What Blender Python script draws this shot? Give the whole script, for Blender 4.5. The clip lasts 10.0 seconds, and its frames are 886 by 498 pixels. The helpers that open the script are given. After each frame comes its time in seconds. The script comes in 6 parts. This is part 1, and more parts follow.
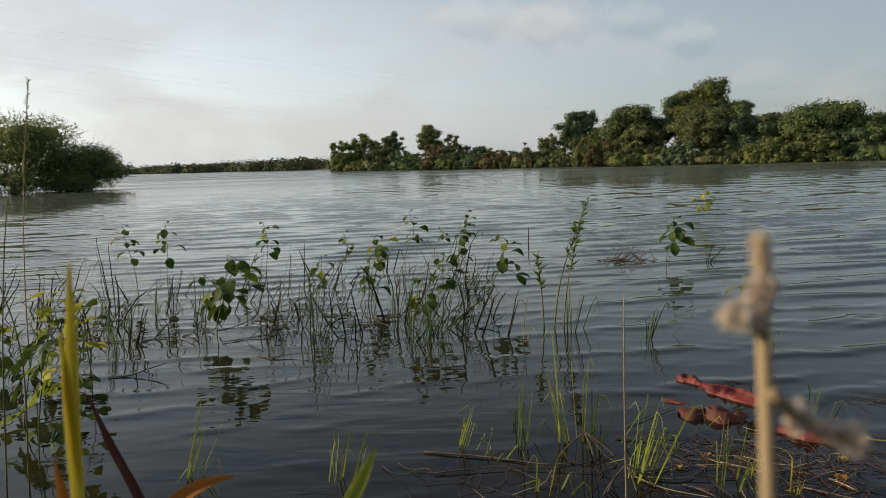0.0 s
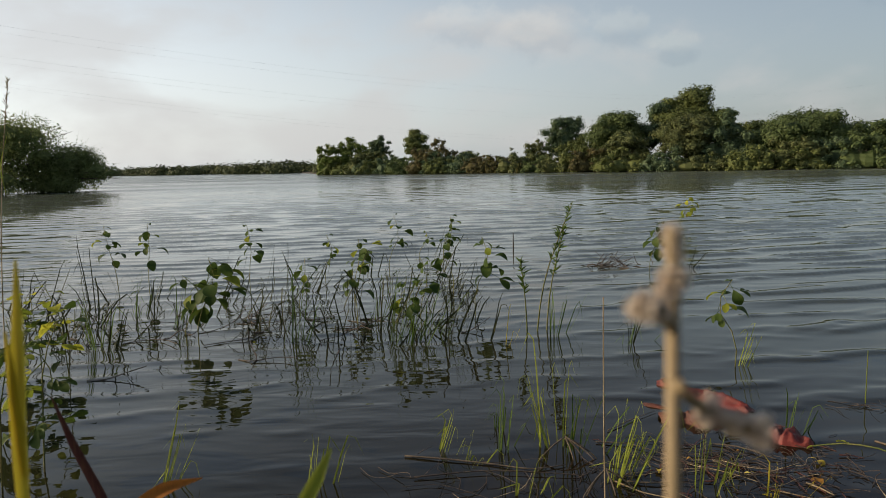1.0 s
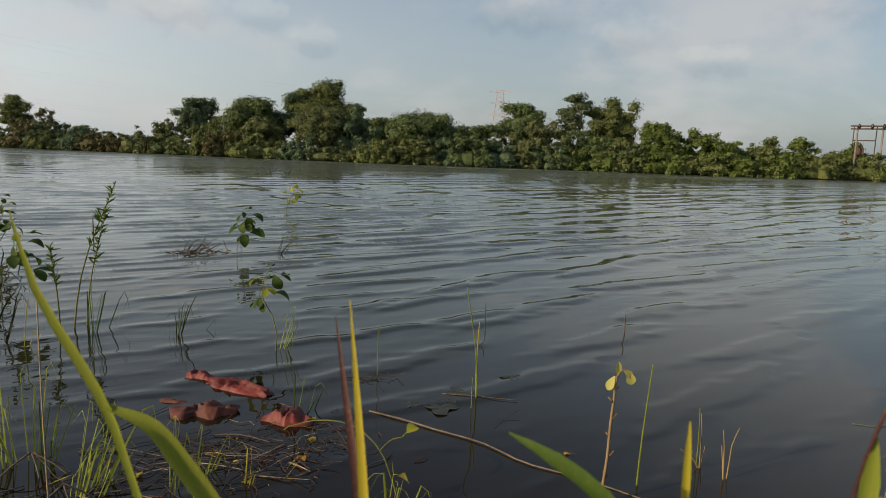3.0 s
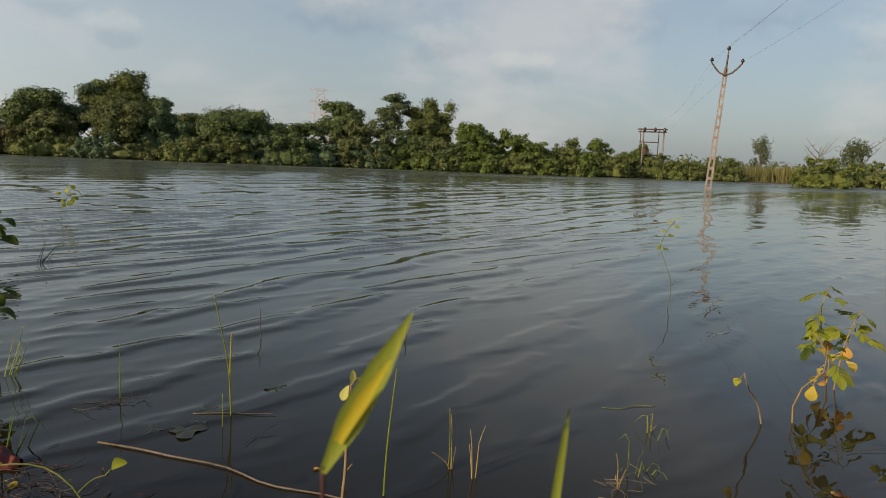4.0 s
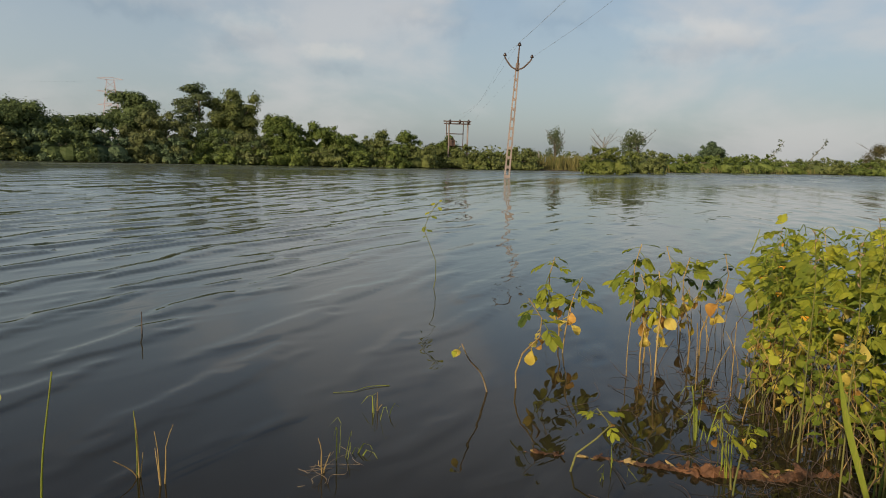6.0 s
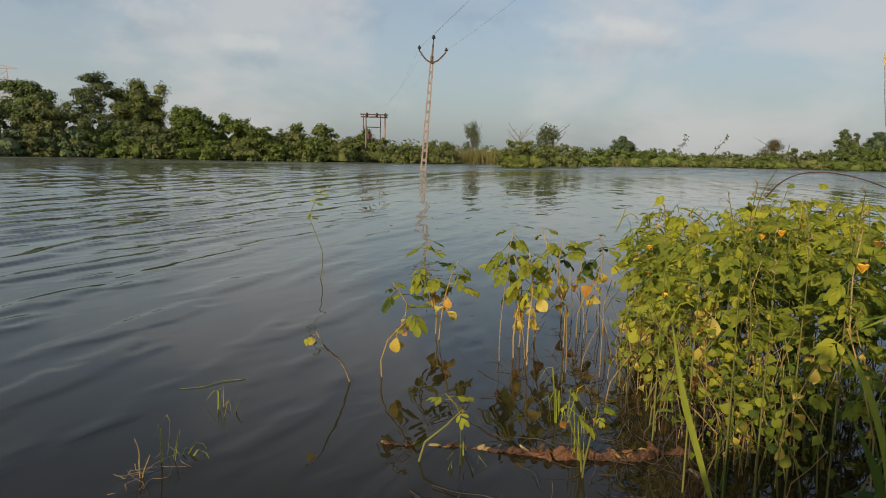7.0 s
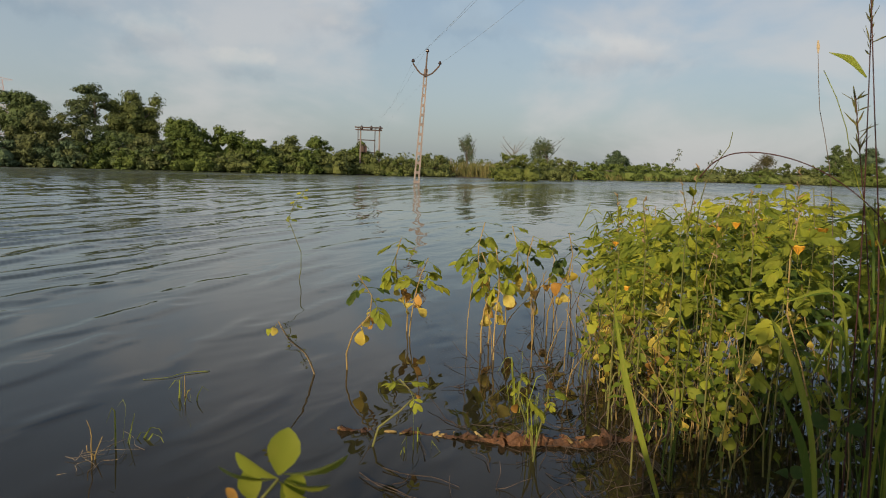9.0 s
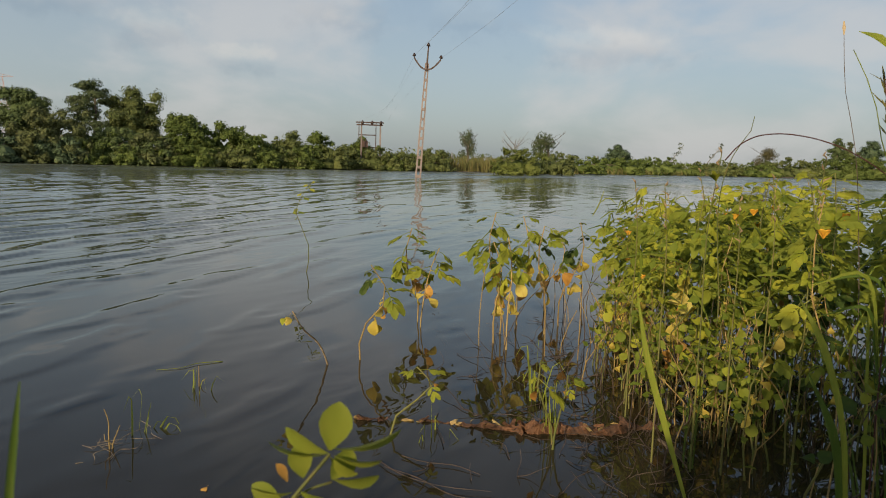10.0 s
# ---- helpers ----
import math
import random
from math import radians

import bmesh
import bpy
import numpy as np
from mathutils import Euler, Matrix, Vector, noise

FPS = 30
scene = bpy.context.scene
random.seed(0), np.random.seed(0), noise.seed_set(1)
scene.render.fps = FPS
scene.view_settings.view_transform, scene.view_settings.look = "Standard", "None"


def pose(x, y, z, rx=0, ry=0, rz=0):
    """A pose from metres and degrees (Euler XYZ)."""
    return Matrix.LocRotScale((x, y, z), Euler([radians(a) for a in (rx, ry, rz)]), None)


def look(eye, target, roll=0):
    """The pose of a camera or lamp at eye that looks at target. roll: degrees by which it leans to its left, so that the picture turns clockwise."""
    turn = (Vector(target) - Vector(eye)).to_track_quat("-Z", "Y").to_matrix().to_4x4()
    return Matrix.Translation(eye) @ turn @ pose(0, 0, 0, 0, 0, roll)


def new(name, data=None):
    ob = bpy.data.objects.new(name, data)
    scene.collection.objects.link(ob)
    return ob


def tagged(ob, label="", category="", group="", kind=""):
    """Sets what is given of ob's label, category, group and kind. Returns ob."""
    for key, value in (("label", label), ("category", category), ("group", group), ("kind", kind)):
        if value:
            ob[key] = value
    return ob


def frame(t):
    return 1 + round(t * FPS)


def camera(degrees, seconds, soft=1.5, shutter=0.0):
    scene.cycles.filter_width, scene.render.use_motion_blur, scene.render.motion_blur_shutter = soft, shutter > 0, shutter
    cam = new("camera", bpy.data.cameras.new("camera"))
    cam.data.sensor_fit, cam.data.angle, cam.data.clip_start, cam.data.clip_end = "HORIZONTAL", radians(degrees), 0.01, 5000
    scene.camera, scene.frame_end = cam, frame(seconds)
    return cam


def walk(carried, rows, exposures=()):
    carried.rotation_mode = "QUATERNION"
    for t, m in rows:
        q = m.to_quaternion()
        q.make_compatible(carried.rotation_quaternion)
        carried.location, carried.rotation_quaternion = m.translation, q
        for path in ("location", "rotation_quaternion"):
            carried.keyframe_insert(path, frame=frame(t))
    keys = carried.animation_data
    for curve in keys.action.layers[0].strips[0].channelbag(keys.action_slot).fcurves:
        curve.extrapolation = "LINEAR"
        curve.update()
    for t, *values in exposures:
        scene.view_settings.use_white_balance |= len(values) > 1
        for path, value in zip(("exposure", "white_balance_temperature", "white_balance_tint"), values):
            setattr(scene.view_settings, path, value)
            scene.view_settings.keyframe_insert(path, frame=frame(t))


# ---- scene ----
cam = camera(65.86, 10.0, 0.9)
PATH = [
    (0.0, 0.000, 0.000, 0.824, 82.66, 1.88, -0.00),
    (0.5, -0.001, 0.000, 0.825, 83.20, 1.97, 0.52),
    (1.0, 0.013, 0.001, 0.821, 83.00, 1.38, -1.09),
    (1.5, 0.073, 0.016, 0.817, 83.10, -0.03, -7.09),
    (2.0, 0.155, 0.014, 0.809, 82.45, -1.00, -14.31),
    (2.5, 0.266, 0.011, 0.802, 81.78, -0.94, -21.99),
    (3.0, 0.420, 0.008, 0.799, 82.12, -2.13, -30.24),
    (3.2, 0.482, -0.003, 0.797, 82.25, -3.03, -33.49),
    (4.3, 0.723, -0.047, 0.800, 82.09, -1.29, -49.09),
    (4.5, 0.764, -0.064, 0.796, 81.58, -0.90, -51.90),
    (5.0, 0.817, -0.110, 0.779, 81.98, -2.18, -55.32),
    (5.2, 0.833, -0.123, 0.783, 82.34, -2.07, -56.04),
    (6.3, 0.979, -0.264, 0.748, 82.94, -1.91, -62.13),
    (6.5, 1.024, -0.286, 0.741, 83.37, -2.29, -63.54),
    (7.0, 1.109, -0.347, 0.710, 82.24, -1.50, -66.79),
    (7.5, 1.183, -0.360, 0.656, 80.71, -0.65, -66.58),
    (8.0, 1.194, -0.382, 0.654, 80.70, -0.13, -66.52),
    (8.5, 1.152, -0.464, 0.663, 81.74, -2.67, -65.38),
    (9.0, 1.119, -0.448, 0.653, 83.39, -1.81, -67.18),
    (9.5, 1.113, -0.423, 0.642, 83.28, -1.63, -67.49),
    (10.0, 1.114, -0.409, 0.632, 82.97, -1.58, -67.12),
]
walk(cam, [(t, pose(x, y, z, tilt, lean, turn)) for t, x, y, z, tilt, lean, turn in PATH])

# focused on the open water, so that what stands a hand's width off is soft
cam.data.dof.use_dof, cam.data.dof.focus_distance, cam.data.dof.aperture_fstop = True, 3.6, 14.0

# ---- world, sun, exposure ----
SUN_BEARING, SUN_HEIGHT = -88.0, 21.0          # degrees clockwise from +y, degrees over the horizon
world = bpy.data.worlds.new("sky")
scene.world = world
world.use_nodes = True


def node(tree, kind, **values):
    made = tree.nodes.new(kind)
    for key, value in values.items():
        if key in made.inputs:
            made.inputs[key].default_value = value
    return made


def mixed(t, a, b, factor):
    mix = t.nodes.new("ShaderNodeMix")
    mix.data_type = "RGBA"
    for slot, value in ((6, a), (7, b)):
        if isinstance(value, tuple):
            mix.inputs[slot].default_value = (*value, 1)
        else:
            t.links.new(value, mix.inputs[slot])
    t.links.new(factor, mix.inputs[0])
    return mix.outputs[2]


HEAPS = ((3, 11.6, 4.5, 1.7), (9, 10.8, 5.5, 1.8), (15.5, 10.6, 3.2, 1.5), (19, 9.0, 3.0, 1.0), (36, 12.0, 6.0, 1.8), (44, 10.0, 4.0, 1.4), (51, 8.2, 3.5, 1.0), (59, 12.6, 6.5, 2.6), (69, 12.4, 4.5, 2.2), (80, 10.0, 7.0, 1.6))


def sky():
    t = world.node_tree
    out = t.nodes["Background"]
    air = t.nodes.new("ShaderNodeTexSky")
    air.sky_type, air.sun_disc = "NISHITA", False
    air.sun_elevation, air.sun_rotation = radians(SUN_HEIGHT), radians(SUN_BEARING)
    air.air_density, air.dust_density, air.ozone_density = 1.0, 2.6, 1.6
    where = t.nodes.new("ShaderNodeTexCoord")
    # a hazy veil that thickens towards the horizon
    split = t.nodes.new("ShaderNodeSeparateXYZ")
    t.links.new(where.outputs["Generated"], split.inputs[0])
    veil = t.nodes.new("ShaderNodeMapRange")
    veil.interpolation_type = "SMOOTHSTEP"
    veil.inputs["From Min"].default_value, veil.inputs["From Max"].default_value = 0.05, 0.50
    veil.inputs["To Min"].default_value, veil.inputs["To Max"].default_value = 0.57, 0.08
    t.links.new(split.outputs["Z"], veil.inputs["Value"])
    # soft flat clouds
    squash = t.nodes.new("ShaderNodeMapping")
    squash.inputs["Scale"].default_value = (2.2, 2.2, 4.6)
    squash.inputs["Location"].default_value = (0.35, 0.1, 0.55)
    t.links.new(where.outputs["Generated"], squash.inputs["Vector"])
    puff = node(t, "ShaderNodeTexNoise", Scale=1.7, Detail=7.0, Roughness=0.50, Distortion=0.25)
    t.links.new(squash.outputs[0], puff.inputs["Vector"])
    edge = t.nodes.new("ShaderNodeMapRange")
    edge.interpolation_type = "SMOOTHSTEP"
    edge.inputs["From Min"].default_value, edge.inputs["From Max"].default_value = 0.44, 0.66
    edge.inputs["To Max"].default_value = 0.6
    t.links.new(puff.outputs[0], edge.inputs["Value"])
    thin = t.nodes.new("ShaderNodeMapRange")
    for key, value in (("From Min", 0.22), ("From Max", 0.45), ("To Min", 1.0), ("To Max", 0.12)):
        thin.inputs[key].default_value = value
    t.links.new(split.outputs["Z"], thin.inputs["Value"])
    cover = t.nodes.new("ShaderNodeMath")
    cover.operation = "MULTIPLY"
    t.links.new(edge.outputs[0], cover.inputs[0])
    t.links.new(thin.outputs[0], cover.inputs[1])
    haze = t.nodes.new("ShaderNodeMix")
    haze.data_type = "RGBA"
    # the haze is brighter on the sun's side
    towards = t.nodes.new("ShaderNodeVectorMath")
    towards.operation = "DOT_PRODUCT"
    towards.inputs[1].default_value = (math.sin(radians(SUN_BEARING)), math.cos(radians(SUN_BEARING)), 0.25)
    t.links.new(where.outputs["Generated"], towards.inputs[0])
    glow = t.nodes.new("ShaderNodeMapRange")
    glow.interpolation_type = "SMOOTHSTEP"
    for key, value in (("From Min", -0.7), ("From Max", 0.95), ("To Min", 0.82), ("To Max", 2.5)):
        glow.inputs[key].default_value = value
    t.links.new(towards.outputs["Value"], glow.inputs["Value"])
    lit = t.nodes.new("ShaderNodeVectorMath")
    lit.operation = "SCALE"
    side = t.nodes.new("ShaderNodeMapRange")
    for key, value in (("From Min", -0.75), ("From Max", 0.35)):
        side.inputs[key].default_value = value
    t.links.new(towards.outputs["Value"], side.inputs["Value"])
    t.links.new(mixed(t, (4.45, 5.02, 5.30), (4.92, 5.12, 5.15), side.outputs[0]), lit.inputs[0])
    t.links.new(glow.outputs[0], lit.inputs["Scale"])
    t.links.new(lit.outputs[0], haze.inputs[7])
    t.links.new(veil.outputs[0], haze.inputs[0])
    t.links.new(air.outputs[0], haze.inputs[6])
    cloud = t.nodes.new("ShaderNodeMix")
    cloud.data_type = "RGBA"
    cloud.inputs[7].default_value = (5.32, 5.2, 5.12, 1)
    t.links.new(cover.outputs[0], cloud.inputs[0])
    t.links.new(haze.outputs[2], cloud.inputs[6])
    # a few heaped clouds: bearing and height in degrees, half width, half height
    def maths(kind, a, b=None):
        m = t.nodes.new("ShaderNodeMath")
        m.operation = kind
        for slot, v in enumerate((a, b)):
            if isinstance(v, (int, float)):
                m.inputs[slot].default_value = v
            elif v is not None:
                t.links.new(v, m.inputs[slot])
        return m.outputs[0]

    bearing = maths("MULTIPLY", maths("ARCTAN2", split.outputs["X"], split.outputs["Y"]), 57.3)
    height = maths("MULTIPLY", split.outputs["Z"], 57.3)
    flat = t.nodes.new("ShaderNodeCombineXYZ")
    t.links.new(bearing, flat.inputs[0])
    t.links.new(height, flat.inputs[1])
    lumps = node(t, "ShaderNodeTexNoise", Scale=0.42, Detail=6.0, Roughness=0.55)
    t.links.new(flat.outputs[0], lumps.inputs["Vector"])

    def heap(drop):
        field = None
        for cx, cy, w, h in HEAPS:
            dx = maths("DIVIDE", maths("SUBTRACT", bearing, cx), w)
            dy = maths("DIVIDE", maths("SUBTRACT", height, cy - drop), h)
            near = maths("SUBTRACT", 1.0, maths("SQRT", maths("ADD", maths("MULTIPLY", dx, dx), maths("MULTIPLY", dy, dy))))
            field = near if field is None else maths("MAXIMUM", field, near)
        edge = t.nodes.new("ShaderNodeMapRange")
        edge.interpolation_type = "SMOOTHSTEP"
        edge.inputs["From Min"].default_value, edge.inputs["From Max"].default_value = 0.10, 0.80
        t.links.new(maths("ADD", field, maths("MULTIPLY", maths("SUBTRACT", lumps.outputs[0], 0.5), 2.2)), edge.inputs["Value"])
        return edge.outputs[0]

    lit_side = mixed(t, (1.0, 1.0, 1.0), (1.15, 1.10, 1.05), heap(0.0))
    shade_side = mixed(t, (1.0, 1.0, 1.0), (0.90, 0.915, 0.935), heap(1.2))
    tone = t.nodes.new("ShaderNodeVectorMath")
    tone.operation = "MULTIPLY"
    t.links.new(lit_side, tone.inputs[0])
    t.links.new(shade_side, tone.inputs[1])
    whole = t.nodes.new("ShaderNodeVectorMath")
    whole.operation = "MULTIPLY"
    t.links.new(tone.outputs[0], whole.inputs[0])
    t.links.new(cloud.outputs[2], whole.inputs[1])
    t.links.new(whole.outputs[0], out.inputs["Color"])
    out.inputs["Strength"].default_value = 0.115


sky()
sun = new("sun", bpy.data.lights.new("sun", "SUN"))
sun.data.energy, sun.data.angle, sun.data.color = 4.4, radians(0.6), (1.0, 0.80, 0.54)
_b, _e = radians(SUN_BEARING), radians(SUN_HEIGHT)
sun.matrix_world = look((0, 0, 40), (-math.sin(_b) * math.cos(_e), -math.cos(_b) * math.cos(_e), 40 - math.sin(_e)))

# ---- materials ----


def material(name):
    m = bpy.data.materials.new(name)
    m.use_nodes = True
    t = m.node_tree
    return m, t, t.nodes["Principled BSDF"]


def ramped(t, value, low, high):
    r = t.nodes.new("ShaderNodeMapRange")
    r.inputs["From Min"].default_value, r.inputs["From Max"].default_value = low, high
    t.links.new(value, r.inputs["Value"])
    return r.outputs[0]


def leafy(name, dark, light, worn, wear=0.25, thin=0.35, single=False, scale=40.0, streak=False):
    """Foliage: two greens by leaf, worn tips by noise, light shining through. single: varied by object and not by island."""
    m, t, p = material(name)
    if single:
        rnd = t.nodes.new("ShaderNodeObjectInfo").outputs["Random"]
    else:
        rnd = t.nodes.new("ShaderNodeNewGeometry").outputs["Random Per Island"]
    where = t.nodes.new("ShaderNodeTexCoord").outputs["Object"]
    grain = node(t, "ShaderNodeTexNoise", Scale=scale, Detail=3.0)
    patch = node(t, "ShaderNodeTexNoise", Scale=scale * (0.55 if single else 0.06), Detail=2.0)
    along = where
    if streak:
        # veins that run along the blade
        fit = t.nodes.new("ShaderNodeMapping")
        fit.inputs["Scale"].default_value = (16.0, 16.0, 0.5)
        t.links.new(where, fit.inputs["Vector"])
        along = fit.outputs[0]
    t.links.new(along, grain.inputs["Vector"])
    t.links.new(where, patch.inputs["Vector"])
    base = mixed(t, dark, light, rnd)
    spots = t.nodes.new("ShaderNodeMath")
    spots.operation = "MULTIPLY"
    t.links.new(ramped(t, grain.outputs[0], 0.52, 0.7), spots.inputs[0])
    spots.inputs[1].default_value = wear
    colour = mixed(t, base, worn, spots.outputs[0])
    shade = t.nodes.new("ShaderNodeMath")
    shade.operation = "MULTIPLY"
    t.links.new(ramped(t, patch.outputs[0], 0.4, 0.62), shade.inputs[0])
    shade.inputs[1].default_value = 0.45
    colour = mixed(t, colour, light, shade.outputs[0])
    t.links.new(colour, p.inputs["Base Color"])
    p.inputs["Roughness"].default_value = 0.55
    p.inputs["Specular IOR Level"].default_value = 0.1
    glow = t.nodes.new("ShaderNodeBsdfTranslucent")
    t.links.new(colour, glow.inputs["Color"])
    both = t.nodes.new("ShaderNodeMixShader")
    both.inputs[0].default_value = thin
    t.links.new(p.outputs[0], both.inputs[1])
    t.links.new(glow.outputs[0], both.inputs[2])
    t.links.new(both.outputs[0], t.nodes["Material Output"].inputs["Surface"])
    return m


def rough(name, a, b, scale, roughness=0.85, bump=0.3, stretch=(1, 1, 1), metal=0.0, depth=0.01):
    """A mottled solid surface with grain and fine relief."""
    m, t, p = material(name)
    where = t.nodes.new("ShaderNodeTexCoord").outputs["Object"]
    fit = t.nodes.new("ShaderNodeMapping")
    fit.inputs["Scale"].default_value = stretch
    t.links.new(where, fit.inputs["Vector"])
    fine = node(t, "ShaderNodeTexNoise", Scale=scale, Detail=6.0, Roughness=0.6)
    wide = node(t, "ShaderNodeTexNoise", Scale=scale * 0.12, Detail=3.0)
    t.links.new(fit.outputs[0], fine.inputs["Vector"])
    t.links.new(fit.outputs[0], wide.inputs["Vector"])
    half = t.nodes.new("ShaderNodeMath")
    half.operation = "ADD"
    t.links.new(fine.outputs[0], half.inputs[0])
    t.links.new(wide.outputs[0], half.inputs[1])
    t.links.new(mixed(t, a, b, ramped(t, half.outputs[0], 0.75, 1.25)), p.inputs["Base Color"])
    p.inputs["Roughness"].default_value, p.inputs["Metallic"].default_value = roughness, metal
    relief = node(t, "ShaderNodeBump", Strength=bump, Distance=depth)
    t.links.new(fine.outputs[0], relief.inputs["Height"])
    t.links.new(relief.outputs[0], p.inputs["Normal"])
    return m


def lake():
    """Murky water with fine ripples on its waves."""
    m, t, p = material("lake_water")
    where = t.nodes.new("ShaderNodeTexCoord").outputs["Object"]

    def waves(scale, turn, stretch, detail, shift=0.0, distort=0.4):
        fit = t.nodes.new("ShaderNodeMapping")
        fit.inputs["Rotation"].default_value = (0, 0, radians(turn))
        fit.inputs["Scale"].default_value = (stretch, 1, 1)
        fit.inputs["Location"].default_value = (shift, shift * 0.7, 0)
        t.links.new(where, fit.inputs["Vector"])
        n = node(t, "ShaderNodeTexNoise", Scale=scale, Detail=detail, Roughness=0.45, Distortion=distort)
        t.links.new(fit.outputs[0], n.inputs["Vector"])
        return n.outputs[0]

    def times(a, b):
        x = t.nodes.new("ShaderNodeMath")
        x.operation = "MULTIPLY"
        for slot, v in enumerate((a, b)):
            if isinstance(v, float):
                x.inputs[slot].default_value = v
            else:
                t.links.new(v, x.inputs[slot])
        return x.outputs[0]

    far = t.nodes.new("ShaderNodeVectorMath")
    far.operation = "LENGTH"
    t.links.new(where, far.inputs[0])
    fine = waves(9.0, 9, 0.35, 2.0, 5.0)
    calm = ramped(t, waves(0.5, 20, 0.6, 2.0, 1.0), 0.40, 0.62)
    # the finest ripples lie off the bank
    off = t.nodes.new("ShaderNodeMapRange")
    for key, value in (("From Min", 1.5), ("From Max", 8.0), ("To Min", 0.75), ("To Max", 1.0)):
        off.inputs[key].default_value = value
    t.links.new(far.outputs["Value"], off.inputs["Value"])
    height = times(times(times(fine, 0.0058), calm), off.outputs[0])
    relief = node(t, "ShaderNodeBump", Strength=1.0, Distance=1.0)
    t.links.new(height, relief.inputs["Height"])
    t.links.new(relief.outputs[0], p.inputs["Normal"])
    silt = ramped(t, waves(0.5, 0, 1.0, 3.0, 9.0), 0.35, 0.7)
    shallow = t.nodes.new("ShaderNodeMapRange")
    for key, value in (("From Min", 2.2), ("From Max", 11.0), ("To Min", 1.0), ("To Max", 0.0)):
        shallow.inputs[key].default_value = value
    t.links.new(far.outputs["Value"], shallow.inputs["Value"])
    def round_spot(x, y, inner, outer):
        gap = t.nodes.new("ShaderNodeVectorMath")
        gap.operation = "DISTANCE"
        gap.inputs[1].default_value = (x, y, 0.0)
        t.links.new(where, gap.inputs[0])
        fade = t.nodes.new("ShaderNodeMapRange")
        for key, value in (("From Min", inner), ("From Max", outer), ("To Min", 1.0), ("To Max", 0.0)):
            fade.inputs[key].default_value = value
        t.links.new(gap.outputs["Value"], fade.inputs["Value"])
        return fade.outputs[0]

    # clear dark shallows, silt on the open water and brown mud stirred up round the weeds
    # the silt is also lightened to stand in for missing sky reflection
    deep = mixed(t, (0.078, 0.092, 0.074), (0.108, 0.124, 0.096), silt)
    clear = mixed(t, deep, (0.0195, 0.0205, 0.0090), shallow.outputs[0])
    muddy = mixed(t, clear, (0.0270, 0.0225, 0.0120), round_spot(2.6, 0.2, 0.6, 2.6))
    # a round spot about the raft of stems is darker
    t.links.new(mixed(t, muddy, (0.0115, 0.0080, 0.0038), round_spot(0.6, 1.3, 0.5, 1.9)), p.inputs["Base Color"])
    # ripples too small to tell apart blur the far water
    blur = t.nodes.new("ShaderNodeMapRange")
    for key, value in (("From Min", 12.0), ("From Max", 55.0), ("To Min", 0.012), ("To Max", 0.31)):
        blur.inputs[key].default_value = value
    t.links.new(far.outputs["Value"], blur.inputs["Value"])
    streaks = t.nodes.new("ShaderNodeMapRange")
    for key, value in (("From Min", 0.35), ("From Max", 0.65), ("To Min", 0.45), ("To Max", 1.25)):
        streaks.inputs[key].default_value = value
    t.links.new(waves(0.30, 9, 0.22, 4.0, 3.0), streaks.inputs["Value"])
    t.links.new(times(blur.outputs[0], streaks.outputs[0]), p.inputs["Roughness"])
    p.inputs["IOR"].default_value = 1.333
    p.inputs["Specular IOR Level"].default_value = 0.45
    return m


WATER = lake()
MUD = rough("wet_mud", (0.035, 0.027, 0.018), (0.11, 0.085, 0.055), 9.0, 0.9, 0.6, depth=0.03)
BARK = rough("bark", (0.05, 0.04, 0.03), (0.17, 0.14, 0.10), 14.0, 0.9, 0.6, (1, 1, 0.25))
PALE_BARK = rough("pale_bark", (0.13, 0.125, 0.115), (0.27, 0.26, 0.24), 14.0, 0.9, 0.5, (1, 1, 0.25))
CONCRETE = rough("weathered_concrete", (0.145, 0.118, 0.108), (0.27, 0.22, 0.195), 7.0, 0.9, 0.3, (1, 1, 0.3))
STEEL = rough("rusty_steel", (0.035, 0.028, 0.025), (0.10, 0.06, 0.045), 20.0, 0.6, 0.2, metal=0.5)
TOWER_PAINT = rough("faded_red_paint", (0.40, 0.27, 0.25), (0.54, 0.45, 0.43), 0.6, 0.7, 0.0)
PORCELAIN = rough("brown_porcelain", (0.02, 0.012, 0.01), (0.05, 0.03, 0.02), 30.0, 0.2, 0.0)
WIRE = rough("aluminium_wire", (0.30, 0.31, 0.32), (0.42, 0.43, 0.44), 30.0, 0.5, 0.0, metal=0.6)
STRAW = rough("dry_straw", (0.16, 0.11, 0.06), (0.42, 0.33, 0.20), 30.0, 0.85, 0.3, (1, 1, 0.3), depth=0.002)
DARK_STRAW = rough("wet_dead_stems", (0.022, 0.015, 0.011), (0.085, 0.058, 0.040), 30.0, 0.7, 0.3, depth=0.002)
ROOT = rough("sodden_root", (0.05, 0.036, 0.024), (0.17, 0.125, 0.085), 40.0, 0.8, 0.4, depth=0.002)
LOG = rough("sodden_log_bark", (0.014, 0.007, 0.004), (0.165, 0.074, 0.030), 48.0, 0.75, 1.0, (1, 1, 1), depth=0.012)
RED = rough("wet_red_cloth", (0.055, 0.008, 0.006), (0.19, 0.026, 0.018), 34.0, 0.65, 0.7, depth=0.008)
RUST_CLOTH = rough("muddy_red_cloth", (0.035, 0.010, 0.006), (0.13, 0.034, 0.018), 26.0, 0.75, 0.7, depth=0.008)
FLUFF = leafy("dry_seed_fluff", (0.60, 0.52, 0.44), (0.78, 0.71, 0.63), (0.46, 0.36, 0.28), 0.3, 0.45, scale=300.0)
